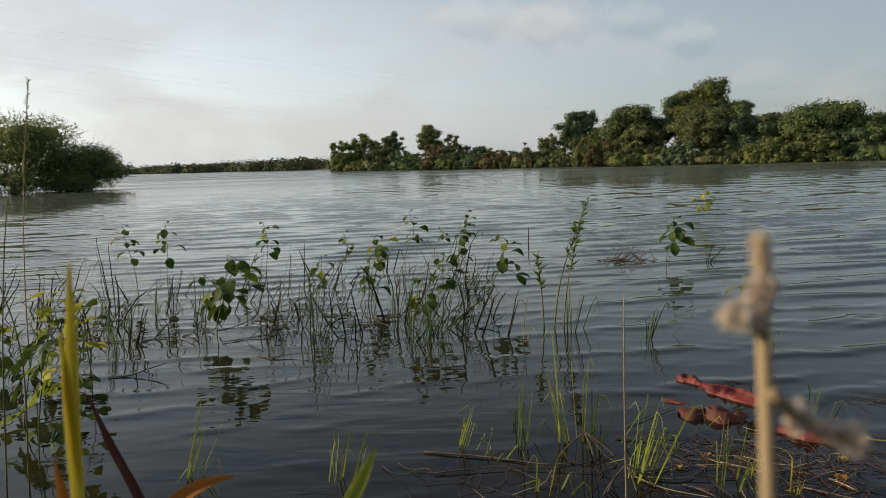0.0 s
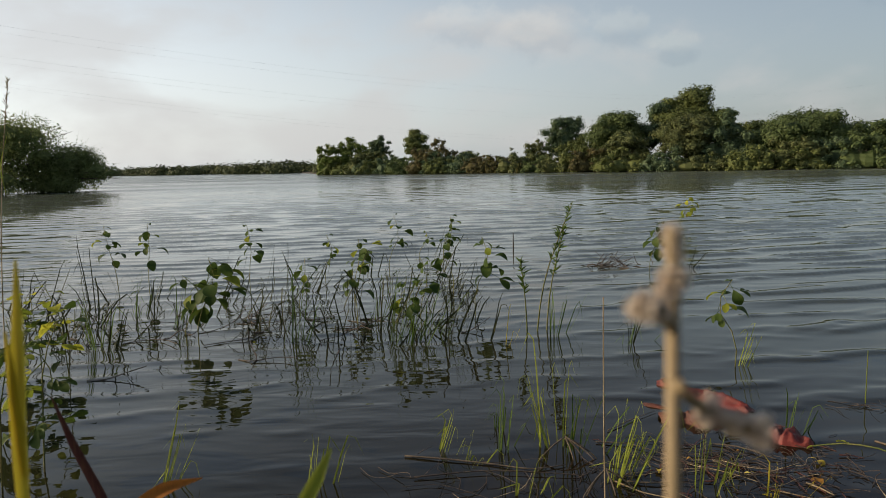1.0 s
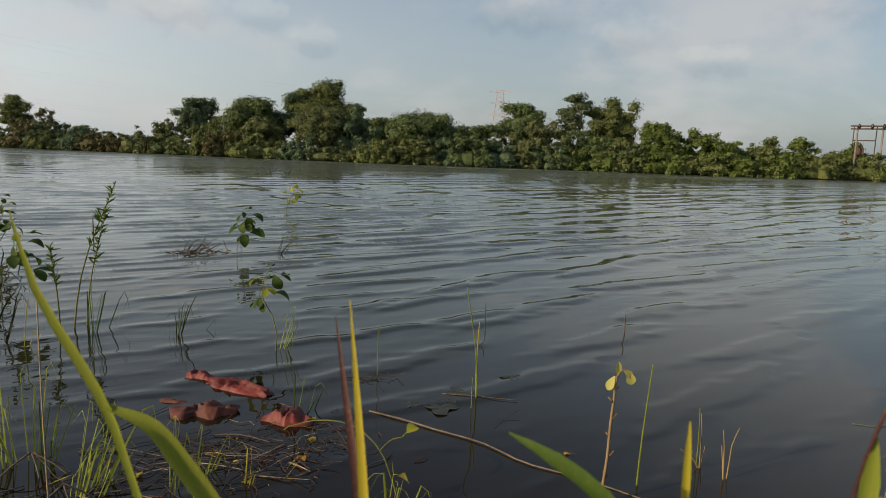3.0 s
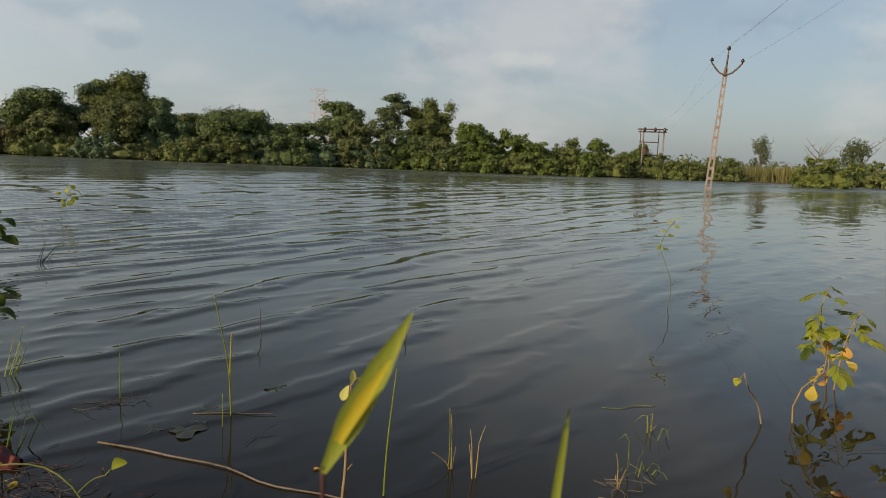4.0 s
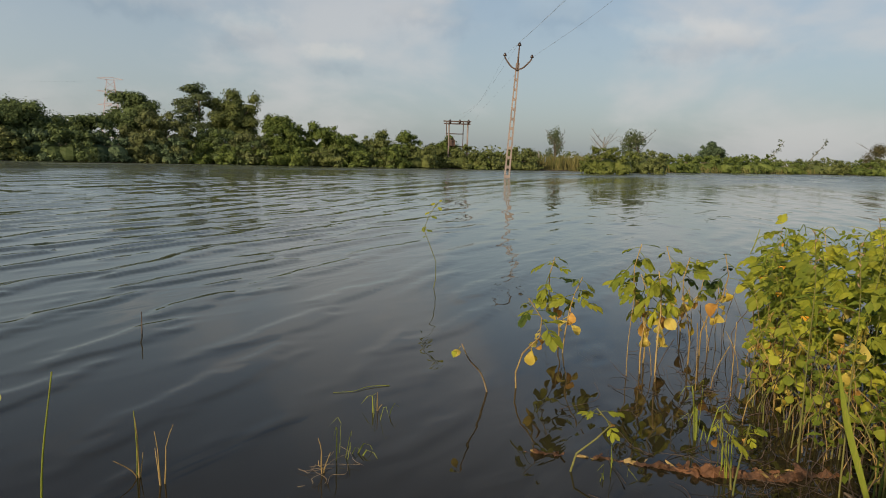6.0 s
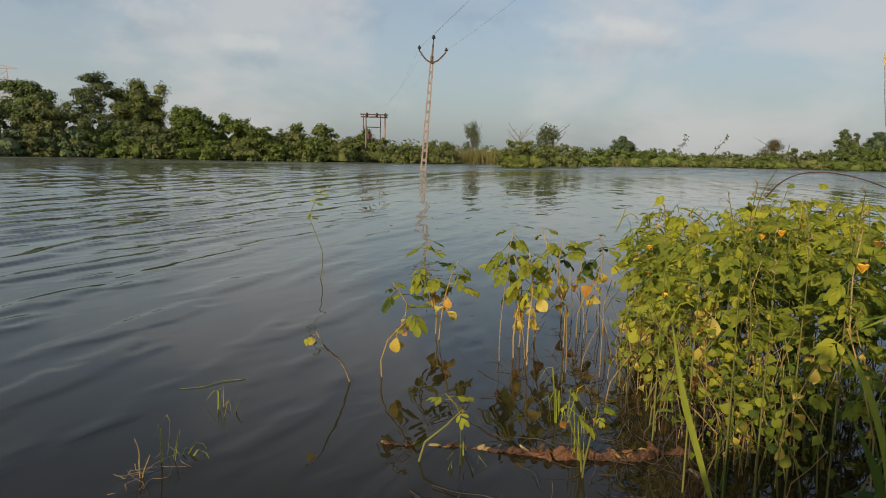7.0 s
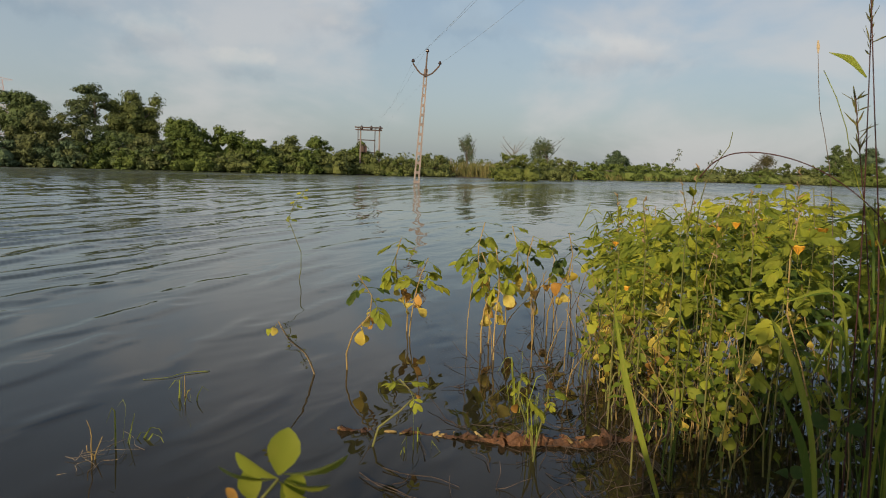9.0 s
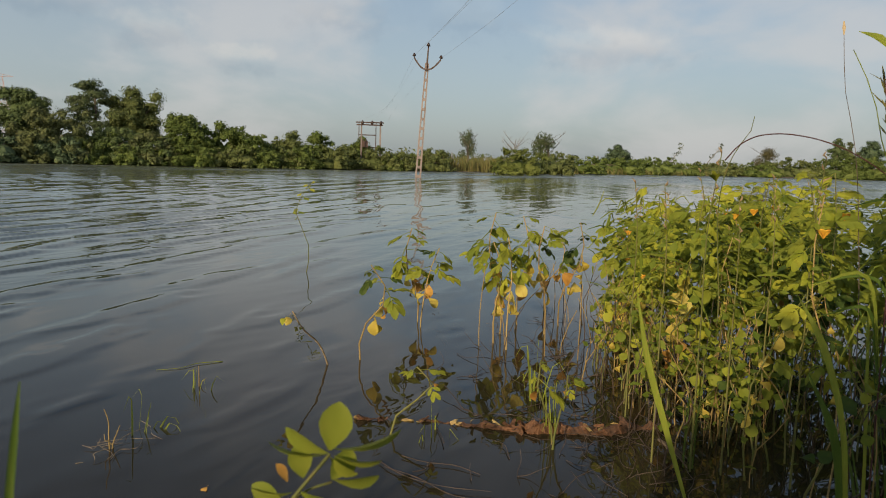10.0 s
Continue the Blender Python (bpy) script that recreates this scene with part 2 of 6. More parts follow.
BUD = rough("buff_bud", (0.17, 0.11, 0.05), (0.34, 0.24, 0.12), 200.0, 0.7, 0.1)
DULL_LEAF = rough("drowned_leaf", (0.014, 0.016, 0.010), (0.040, 0.042, 0.024), 40.0, 0.5, 0.2, depth=0.002)
PETAL = rough("orange_petal", (0.65, 0.26, 0.02), (0.80, 0.48, 0.05), 60.0, 0.6, 0.1)
TREE_DEEP = leafy("deep_tree_leaves", (0.0448, 0.0686, 0.0277), (0.133, 0.1732, 0.0655), (0.0893, 0.0952, 0.0331), 0.30, 0.25, scale=4.0)
TREE_MID = leafy("tree_leaves", (0.057, 0.0807, 0.0275), (0.1597, 0.1817, 0.0618), (0.1232, 0.1257, 0.0382), 0.30, 0.25, scale=4.0)
TREE_PALE = leafy("pale_tree_leaves", (0.051, 0.0766, 0.0321), (0.1174, 0.1428, 0.0656), (0.1222, 0.1333, 0.0547), 0.30, 0.3, scale=4.0)
TREE_DRY = leafy("dry_bush_leaves", (0.0572, 0.0616, 0.0266), (0.132, 0.1188, 0.0532), (0.1920, 0.1120, 0.0480), 0.4, 0.3, scale=2.5)
TREE_OLIVE = leafy("olive_tree_leaves", (0.0504, 0.063, 0.0262), (0.1602, 0.182, 0.0721), (0.125, 0.103, 0.0429), 0.30, 0.25, scale=4.0)
TREE_BLUE = leafy("bluish_tree_leaves", (0.0364, 0.0644, 0.0354), (0.121, 0.1646, 0.085), (0.09, 0.1098, 0.0506), 0.30, 0.22, scale=4.0)
VINE = leafy("vine_leaves", (0.0567, 0.089, 0.0212), (0.1469, 0.1869, 0.0499), (0.1491, 0.1699, 0.0405), 0.30, 0.3, scale=4.0)
THICKET = leafy("thicket_leaves", (0.095, 0.130, 0.046), (0.21, 0.245, 0.092), (0.18, 0.16, 0.08), 0.3, 0.45, scale=2.5)
ISLAND_LEAF = leafy("island_bush_leaves", (0.065, 0.09, 0.022), (0.15, 0.175, 0.045), (0.20, 0.18, 0.08), 0.3, 0.3, scale=2.5)
FAR_LEAF = leafy("far_leaves", (0.045, 0.062, 0.030), (0.085, 0.100, 0.045), (0.12, 0.11, 0.06), 0.3, 0.2, scale=0.8)
REED = leafy("dry_bank_grass", (0.105, 0.112, 0.038), (0.20, 0.18, 0.065), (0.34, 0.24, 0.11), 0.4, 0.35, scale=3.0)
LEAF_GREEN = leafy("weed_leaf_green", (0.124, 0.172, 0.023), (0.255, 0.278, 0.036), (0.30, 0.28, 0.05), 0.30, 0.42, True)
LEAF_LIME = leafy("weed_leaf_lime", (0.240, 0.280, 0.028), (0.405, 0.408, 0.048), (0.42, 0.34, 0.06), 0.35, 0.45, True)
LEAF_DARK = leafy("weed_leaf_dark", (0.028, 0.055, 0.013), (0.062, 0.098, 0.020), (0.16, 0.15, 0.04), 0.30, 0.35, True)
LEAF_YELLOW = leafy("weed_leaf_yellow", (0.50, 0.37, 0.05), (0.66, 0.55, 0.14), (0.42, 0.20, 0.05), 0.5, 0.45, True)
LEAF_BROWN = leafy("weed_leaf_brown", (0.36, 0.18, 0.04), (0.56, 0.32, 0.08), (0.16, 0.08, 0.03), 0.6, 0.3, True)
SEEDLING_STEM = leafy("seedling_stem", (0.13, 0.085, 0.05), (0.26, 0.18, 0.10), (0.36, 0.29, 0.18), 0.6, 0.1, True)
PALE_LEAF = leafy("pale_seedling_leaf", (0.50, 0.50, 0.11), (0.64, 0.60, 0.18), (0.45, 0.36, 0.10), 0.3, 0.45, True)
CREEPER = leafy("creeper_leaf", (0.06, 0.10, 0.014), (0.18, 0.22, 0.028), (0.20, 0.17, 0.05), 0.3, 0.35)
STEM_GREEN = leafy("weed_stem", (0.085, 0.105, 0.028), (0.17, 0.165, 0.055), (0.24, 0.13, 0.06), 0.5, 0.1, True)
STEM_TAN = leafy("weed_stem_tan", (0.22, 0.150, 0.052), (0.40, 0.290, 0.120), (0.13, 0.06, 0.035), 0.5, 0.1, True)
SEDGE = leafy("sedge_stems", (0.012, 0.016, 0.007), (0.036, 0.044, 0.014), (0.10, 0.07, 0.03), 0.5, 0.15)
GRASS = leafy("fresh_grass", (0.13, 0.20, 0.022), (0.30, 0.33, 0.05), (0.42, 0.33, 0.08), 0.45, 0.4, streak=True)
GRASS_DEEP = leafy("green_grass", (0.042, 0.085, 0.016), (0.095, 0.150, 0.025), (0.20, 0.20, 0.05), 0.3, 0.35, streak=True)
GRASS_YELLOW = leafy("yellow_grass", (0.42, 0.36, 0.025), (0.56, 0.46, 0.05), (0.45, 0.20, 0.04), 0.35, 0.45, streak=True)
GRASS_RUST = leafy("rusty_grass", (0.22, 0.07, 0.02), (0.40, 0.16, 0.03), (0.10, 0.03, 0.02), 0.5, 0.3, streak=True)
GRASS_PURPLE = leafy("purple_grass_sheath", (0.036, 0.015, 0.018), (0.090, 0.040, 0.036), (0.20, 0.12, 0.06), 0.35, 0.15, streak=True)

# ---- building helpers ----


def rng(seed):
    return np.random.default_rng(seed)


def shaped(name, verts, faces, mat, smooth=False):
    me = bpy.data.meshes.new(name)
    me.from_pydata([tuple(v) for v in verts], [], faces)
    me.materials.append(mat)
    if smooth:
        me.polygons.foreach_set("use_smooth", [True] * len(me.polygons))
    me.update()
    return me


def place(name, mesh, parent=None, m=None, label=""):
    ob = new(name, mesh)
    if parent is not None:
        ob.parent = parent
    if m is not None:
        ob.matrix_basis = m
    if label:
        ob["label"] = label
    return ob


class Build:
    """Collects faces of one mesh."""

    def __init__(self):
        self.v, self.f = [], []

    def tube(self, pts, radii, sides=6, cap=True):
        pts = [Vector(p) for p in pts]
        start, side = len(self.v), None
        for i, p in enumerate(pts):
            way = (pts[min(i + 1, len(pts) - 1)] - pts[max(i - 1, 0)]).normalized()
            if side is None:
                side = way.orthogonal().normalized()
            side = (side - way * side.dot(way)).normalized()
            up = way.cross(side)
            for k in range(sides):
                a = 2 * math.pi * k / sides
                self.v.append(p + (side * math.cos(a) + up * math.sin(a)) * radii[i])
        for i in range(len(pts) - 1):
            for k in range(sides):
                a, b = start + i * sides + k, start + i * sides + (k + 1) % sides
                self.f.append((a, b, b + sides, a + sides))
        if cap:
            self.f.append(tuple(range(start + sides - 1, start - 1, -1)))
            last = start + (len(pts) - 1) * sides
            self.f.append(tuple(range(last, last + sides)))

    def box(self, m, sx, sy, sz):
        s = len(self.v)
        for x in (-.5, .5):
            for y in (-.5, .5):
                for z in (-.5, .5):
                    self.v.append(m @ Vector((x * sx, y * sy, z * sz)))
        for q in ((0, 1, 3, 2), (4, 6, 7, 5), (0, 4, 5, 1), (2, 3, 7, 6), (0, 2, 6, 4), (1, 5, 7, 3)):
            self.f.append(tuple(s + i for i in q))

    def strip(self, pts, widths, face=(0, -1, 0), fold=0.25):
        """A blade: a folded ribbon along pts, turned broadside to face."""
        pts = [Vector(p) for p in pts]
        face, s = Vector(face), len(self.v)
        for i, p in enumerate(pts):
            way = (pts[min(i + 1, len(pts) - 1)] - pts[max(i - 1, 0)]).normalized()
            side = way.cross(face)
            side = side.normalized() if side.length > 1e-4 else way.orthogonal()
            out = side.cross(way)
            w = widths[i] * 0.5
            self.v += [p - side * w + out * w * fold, p, p + side * w + out * w * fold]
        for i in range(len(pts) - 1):
            a = s + 3 * i
            self.f += [(a, a + 1, a + 4, a + 3), (a + 1, a + 2, a + 5, a + 4)]

    def mesh(self, name, mat, smooth=False):
        return shaped(name, self.v, self.f, mat, smooth)


def curve_points(pts, n):
    """n points on a smooth line through pts, evenly spaced along it."""
    p = [Vector(q) for q in pts]
    at = [0.0]
    for a, b in zip(p, p[1:]):
        at.append(at[-1] + max(1e-6, (b - a).length))
    slopes = []
    for i in range(len(p)):
        if 0 < i < len(p) - 1:
            h0, h1 = at[i] - at[i - 1], at[i + 1] - at[i]
            slopes.append(((p[i] - p[i - 1]) / h0 * h1 + (p[i + 1] - p[i]) / h1 * h0) / (h0 + h1))
        else:
            k = min(i, len(p) - 2)
            slopes.append((p[k + 1] - p[k]) / (at[k + 1] - at[k]))
    made = []
    for k in range(n):
        u = at[-1] * k / (n - 1)
        i = 0
        while i < len(p) - 2 and u > at[i + 1]:
            i += 1
        h = at[i + 1] - at[i]
        f = (u - at[i]) / h
        made.append(p[i] * (2 * f ** 3 - 3 * f * f + 1) + slopes[i] * h * (f ** 3 - 2 * f * f + f) + p[i + 1] * (3 * f * f - 2 * f ** 3) + slopes[i + 1] * h * (f ** 3 - f * f))
    return made


def thing(name, x, y, z, label, category, group="", turn=0.0):
    ob = new(name)
    ob.empty_display_size = 0.05
    ob.matrix_basis = pose(x, y, z, 0, 0, turn)
    return tagged(ob, label, category, group)


# ---- water and ground ----
FAR_SHORE = [(-300, 420), (-160, 330), (-66, 210), (-30, 140), (-17, 100), (-13, 84), (-3, 70), (4, 61), (10, 56), (13, 50), (17, 46.5),
             (22, 42.5), (27, 40.5), (33, 38), (36.5, 35), (42, 31.5), (49, 28), (57, 23.5), (66, 17), (78, 14.5), (98, 11), (118, 1), (132, -16)]
NEAR_SHORE = [(146, -60), (40, -24), (12, -5.5), (5, -2.2), (3.2, -1.15), (2.5, -0.85), (1.9, -0.35), (1.1, 0.2), (0.3, 0.75), (-0.8, 0.95),
              (-2.2, 1.1), (-4, 0.8), (-9, 3), (-14, 16), (-19, 27), (-25, 31), (-60, 34), (-420, 200)]


def shore_gap(px, py):
    """Signed distance to the waterline: positive on land."""
    ring = np.array(FAR_SHORE + NEAR_SHORE, float)
    nxt = np.roll(ring, -1, axis=0)
    best, inside = np.full(px.shape, 1e9), np.zeros(px.shape, bool)
    for (ax, ay), (bx, by) in zip(ring, nxt):
        dx, dy = bx - ax, by - ay
        k = np.clip(((px - ax) * dx + (py - ay) * dy) / (dx * dx + dy * dy), 0, 1)
        best = np.minimum(best, np.hypot(px - ax - k * dx, py - ay - k * dy))
        if ay != by:
            inside ^= ((ay > py) != (by > py)) & (px < dx * (py - ay) / dy + ax)
    return np.where(inside, -best, best)


def wave_sheet():
    """The lake's surface: a sheet of short low waves, calmer in the lee of the near bank, out to the horizon."""
    radii = [0.3]
    while radii[-1] < 2400:
        radii.append(radii[-1] * (1.0062 if radii[-1] < 110 else 1.16))
    rad = np.array(radii)
    bearing = np.radians(np.concatenate([np.arange(-38, 104, .40), np.arange(104, 322, 7.0)]))
    rr, bb = np.meshgrid(rad, bearing, indexing="ij")
    x, y = 0.7 + rr * np.sin(bb), -0.2 + rr * np.cos(bb)
    r = rng(21)
    z, power = np.zeros_like(x), np.zeros_like(x)
    # gusts roughen the water in patches
    gust = 1 + .32 * np.sin(x * .21 + 1.1 * np.sin(y * .13) + .6) * np.sin(y * .17 + .9 * np.sin(x * .11))
    warp = .25 * np.sin(x * .8 + 1.7 * np.sin(y * .45)) + .12 * np.sin(x * 2.3 - y * 1.1)
    # crests run long and even from the open water and die down in the lee of the weeds
    open_water = np.clip((y - .35 * x - .1) / 2.4, 0, 1)
    open_water = .44 + .56 * open_water * open_water * (3 - 2 * open_water)
    open_water += .25 * np.clip((rr - 7) / 10, 0, 1) * (1 - open_water)
    fetch = np.clip((x - .18 * y) / (.26 * np.abs(y) + .5), 0, 1)
    shelter = .30 + .36 * np.clip((6.5 - rr) / 3.5, 0, 1)
    open_water *= 1 - shelter * (1 - fetch)
    for k in range(64):
        length = .085 * (0.62 / .085) ** (k / 47) * r.uniform(.94, 1.06)
        way = radians(r.normal(-9, 17 if length < .2 else 10))
        seen = np.clip((length / (rr * .0066) - 2.8) / 3.0, 0, 1)
        # long waves hardly reach into the shelter of the bank
        seen = seen * np.clip(rr * 1.2 / length - .45, 0, 1)
        # the longer waves run only on the open water and where the wind has a long reach
        weight = seen * (1 - np.clip((length - .24) / .12, 0, 1) * (1 - fetch) * np.clip(1 - (rr - 7) / 8, 0, 1))
        if k >= 48:
            weight = weight * np.clip((rr - 12) / 16, 0, 1)
        z += weight * length * np.sin((x * math.sin(way) + (y + warp * .16) * math.cos(way)) * 2 * math.pi / length + r.uniform(0, 6.28))
        power += weight ** 2
    slope = np.interp(rr, [.3, 1.4, 2.6, 4, 7, 12, 30, 60, 110, 200], [.010, .018, .034, .058, .088, .110, .115, .105, .06, 0.0])
    # narrow steep crests between long flat troughs
    z *= 1.41 / np.sqrt(power + .3)
    level = .16
    z = level * (np.exp(np.clip(1.05 * z / level, -4, 2.2)) - 1) / 1.05
    z *= .74 * slope * gust * open_water / (2 * math.pi)
    n, m = z.shape
    grid = np.arange(n * m).reshape(n, m)
    a, b = grid[:-1], grid[1:]
    quads = np.stack([a, np.roll(a, -1, 1), np.roll(b, -1, 1), b], -1).reshape(-1, 4)[:, ::-1]
    me = bpy.data.meshes.new("water")
    me.vertices.add(n * m)
    me.vertices.foreach_set("co", np.stack([x, y, z], -1).ravel())
    me.loops.add(quads.size)
    me.loops.foreach_set("vertex_index", quads.ravel())
    me.polygons.add(len(quads))
    me.polygons.foreach_set("loop_start", np.arange(0, quads.size, 4))
    me.polygons.foreach_set("use_smooth", np.ones(len(quads), bool))
    me.materials.append(WATER)
    me.update(calc_edges=True)
    return me


def terrain():
    u = np.linspace(-1, 1, 221)
    line = np.sinh(u * 8.6) / np.sinh(8.6) * 2500
    gx, gy = np.meshgrid(line + 1.0, line + 0.5, indexing="ij")
    gap = shore_gap(gx, gy)
    z = np.where(gap > 0, np.minimum(gap * 0.06, 0.30 + 0.0012 * gap), np.maximum(gap * 0.22, -0.9))
    r = rng(3)
    z = z + np.where(gap > -1, 1, 0) * 0.02 * np.sin(gx * 2.1 + 1.3 * np.sin(gy * 1.7)) + r.normal(0, 0.006, z.shape)
    n = len(line)
    verts = np.stack([gx.ravel(), gy.ravel(), z.ravel()], 1)
    faces = [(i * n + j, (i + 1) * n + j, (i + 1) * n + j + 1, i * n + j + 1) for i in range(n - 1) for j in range(n - 1)]
    ground = place("ground", shaped("ground", verts, faces, MUD, True))
    tagged(ground, "muddy lake bed and low earthen banks", "ground", kind="structure")
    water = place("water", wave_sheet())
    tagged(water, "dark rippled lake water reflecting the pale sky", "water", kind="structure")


terrain()

# ---- far bank: trees and bushes ----


def leaf_cloud(lobes, count, size, mat, name, seed, ragged=0.16, hang=0.0, outward=0.9):
    """Leaves in tufts over the shells of ellipsoid lobes (x, y, z, rx, ry, rz)."""
    r = rng(seed)
    area = np.array([(a[3] * a[4] + a[3] * a[5] + a[4] * a[5]) for a in lobes])
    share = r.choice(len(lobes), count, p=area / area.sum())
    lob = np.array(lobes, float)[share]
    tufts = max(6, count // 9)
    # tuft centres make the crown lumpy
    seeds = r.normal(0, 1, (tufts, 3))
    seeds /= np.linalg.norm(seeds, axis=1, keepdims=True)
    bulge = r.uniform(1 - ragged * 1.6, 1 + ragged, tufts)
    pick = r.integers(0, tufts, count)
    way = seeds[pick] + r.normal(0, 0.13, (count, 3))
    way /= np.linalg.norm(way, axis=1, keepdims=True)
    reach = bulge[pick] * (1 - np.abs(r.normal(0, 0.10, count)))
    centre = lob[:, :3] + way * reach[:, None] * lob[:, 3:]
    centre[:, 2] -= hang * r.random(count)
    keep = centre[:, 2] > 0.03
    centre, way = centre[keep], way[keep]
    n = len(centre)
    normal = way * outward + r.normal(0, 0.55, (n, 3))
    normal[:, 2] += 0.35
    normal /= np.linalg.norm(normal, axis=1, keepdims=True)
    a = np.cross(normal, r.normal(0, 1, (n, 3)))
    a /= np.linalg.norm(a, axis=1, keepdims=True)
    b = np.cross(normal, a)
    s = size * r.uniform(0.6, 1.35, n)[:, None]
    quad = np.stack([centre - a * s, centre - b * s * 0.48 + normal * s * 0.12, centre + a * s, centre + b * s * 0.48 + normal * s * 0.12], 1)
    verts = quad.reshape(-1, 3)
    me = bpy.data.meshes.new(name)
    me.vertices.add(4 * n)
    me.vertices.foreach_set("co", verts.ravel())
    me.loops.add(4 * n)
    me.loops.foreach_set("vertex_index", np.arange(4 * n))
    me.polygons.add(n)
    me.polygons.foreach_set("loop_start", np.arange(0, 4 * n, 4))
    me.materials.append(mat)
    me.update(calc_edges=True)
    return me


def clumped_leaves(lobes, size, mat, name, seed, cover=0.8):
    """A crown of leafy clumps: leaves close on the shell of each lobe (x, y, z, rx, ry, rz), with a few twigs that stand out."""
    r = rng(seed)
    lob = np.array(lobes, float)
    area = 4.2 * (lob[:, 3] * lob[:, 4] + lob[:, 3] * lob[:, 5] + lob[:, 4] * lob[:, 5])
    per = np.maximum(12, cover * area / (size * size)).astype(int)
    own = np.repeat(np.arange(len(lob)), per)
    n = len(own)
    way = r.normal(0, 1, (n, 3))
    way /= np.linalg.norm(way, axis=1, keepdims=True)
    # sprays: the shell of each lobe is itself uneven
    phase = lob[own, 0] * 7.3 + lob[own, 2] * 3.1
    uneven = np.sin(way[:, 0] * 5 + phase) * np.sin(way[:, 1] * 5 + phase * 1.7) * np.sin(way[:, 2] * 5 + phase * .6)
    reach = r.uniform(.68, 1.10, n) + .50 * uneven + np.where(r.random(n) < .12, r.uniform(.05, .34, n), 0)
    centre = lob[own, :3] + way * reach[:, None] * lob[own, 3:]
    keep = centre[:, 2] > 0.03
    centre, way = centre[keep], way[keep]
    n = len(centre)
    normal = way * 1.15 + r.normal(0, 0.36, (n, 3))
    normal[:, 2] += 0.45
    normal /= np.linalg.norm(normal, axis=1, keepdims=True)
    a = np.cross(normal, r.normal(0, 1, (n, 3)))
    a /= np.linalg.norm(a, axis=1, keepdims=True)
    b = np.cross(normal, a)
    s = size * r.uniform(0.6, 1.3, n)[:, None]
    verts = np.stack([centre - a * s, centre - b * s * 0.5 + normal * s * 0.12, centre + a * s, centre + b * s * 0.5 + normal * s * 0.12], 1)
    me = bpy.data.meshes.new(name)
    me.vertices.add(4 * n)
    me.vertices.foreach_set("co", verts.ravel())
    me.loops.add(4 * n)
    me.loops.foreach_set("vertex_index", np.arange(4 * n))
    me.polygons.add(n)
    me.polygons.foreach_set("loop_start", np.arange(0, 4 * n, 4))
    me.materials.append(mat)
    me.update(calc_edges=True)
    return me


def core_mesh(lobes, mat, name, seed, shrink=0.72, rows=7, cols=10):
    """A dark lumpy filling inside a crown."""
    b = Build()
    for i, (x, y, z, rx, ry, rz) in enumerate(lobes):
        s = len(b.v)
        for a in range(rows + 1):
            th = math.pi * a / rows
            for c in range(cols):
                ph = 2 * math.pi * c / cols
                d = Vector((math.sin(th) * math.cos(ph), math.sin(th) * math.sin(ph), math.cos(th)))
                k = shrink * (1 + 0.22 * noise.noise(d * 1.8 + Vector((seed * 1.7, i * 3.1, 0))))
                b.v.append(Vector((x + d.x * rx * k, y + d.y * ry * k, max(0.02, z + d.z * rz * k))))
        for a in range(rows):
            for c in range(cols):
                p, q = s + a * cols + c, s + a * cols + (c + 1) % cols
                b.f.append((p, q, q + cols, p + cols))
    return b.mesh(name, mat)


LOOKS = {
    "shrub": (TREE_MID, "dense green shrub on the far bank"),
    "shrub_dark": (TREE_DEEP, "dark green shrub overhanging the far waterline"),
    "shrub_dry": (TREE_DRY, "yellowing shrub with dry brown leaves on the far bank"),
    "vine": (VINE, "bright green shrub smothered in creepers on the far bank"),
    "vine_dark": (TREE_MID, "rounded green shrub among creepers on the far bank"),
    "island": (ISLAND_LEAF, "pale green bush standing flooded in the lake"),
}


def bank_height(x, y):
    g = float(shore_gap(np.array([x]), np.array([y]))[0])
    return min(g * 0.06, 0.30) if g > 0 else max(g * 0.22, -0.9)


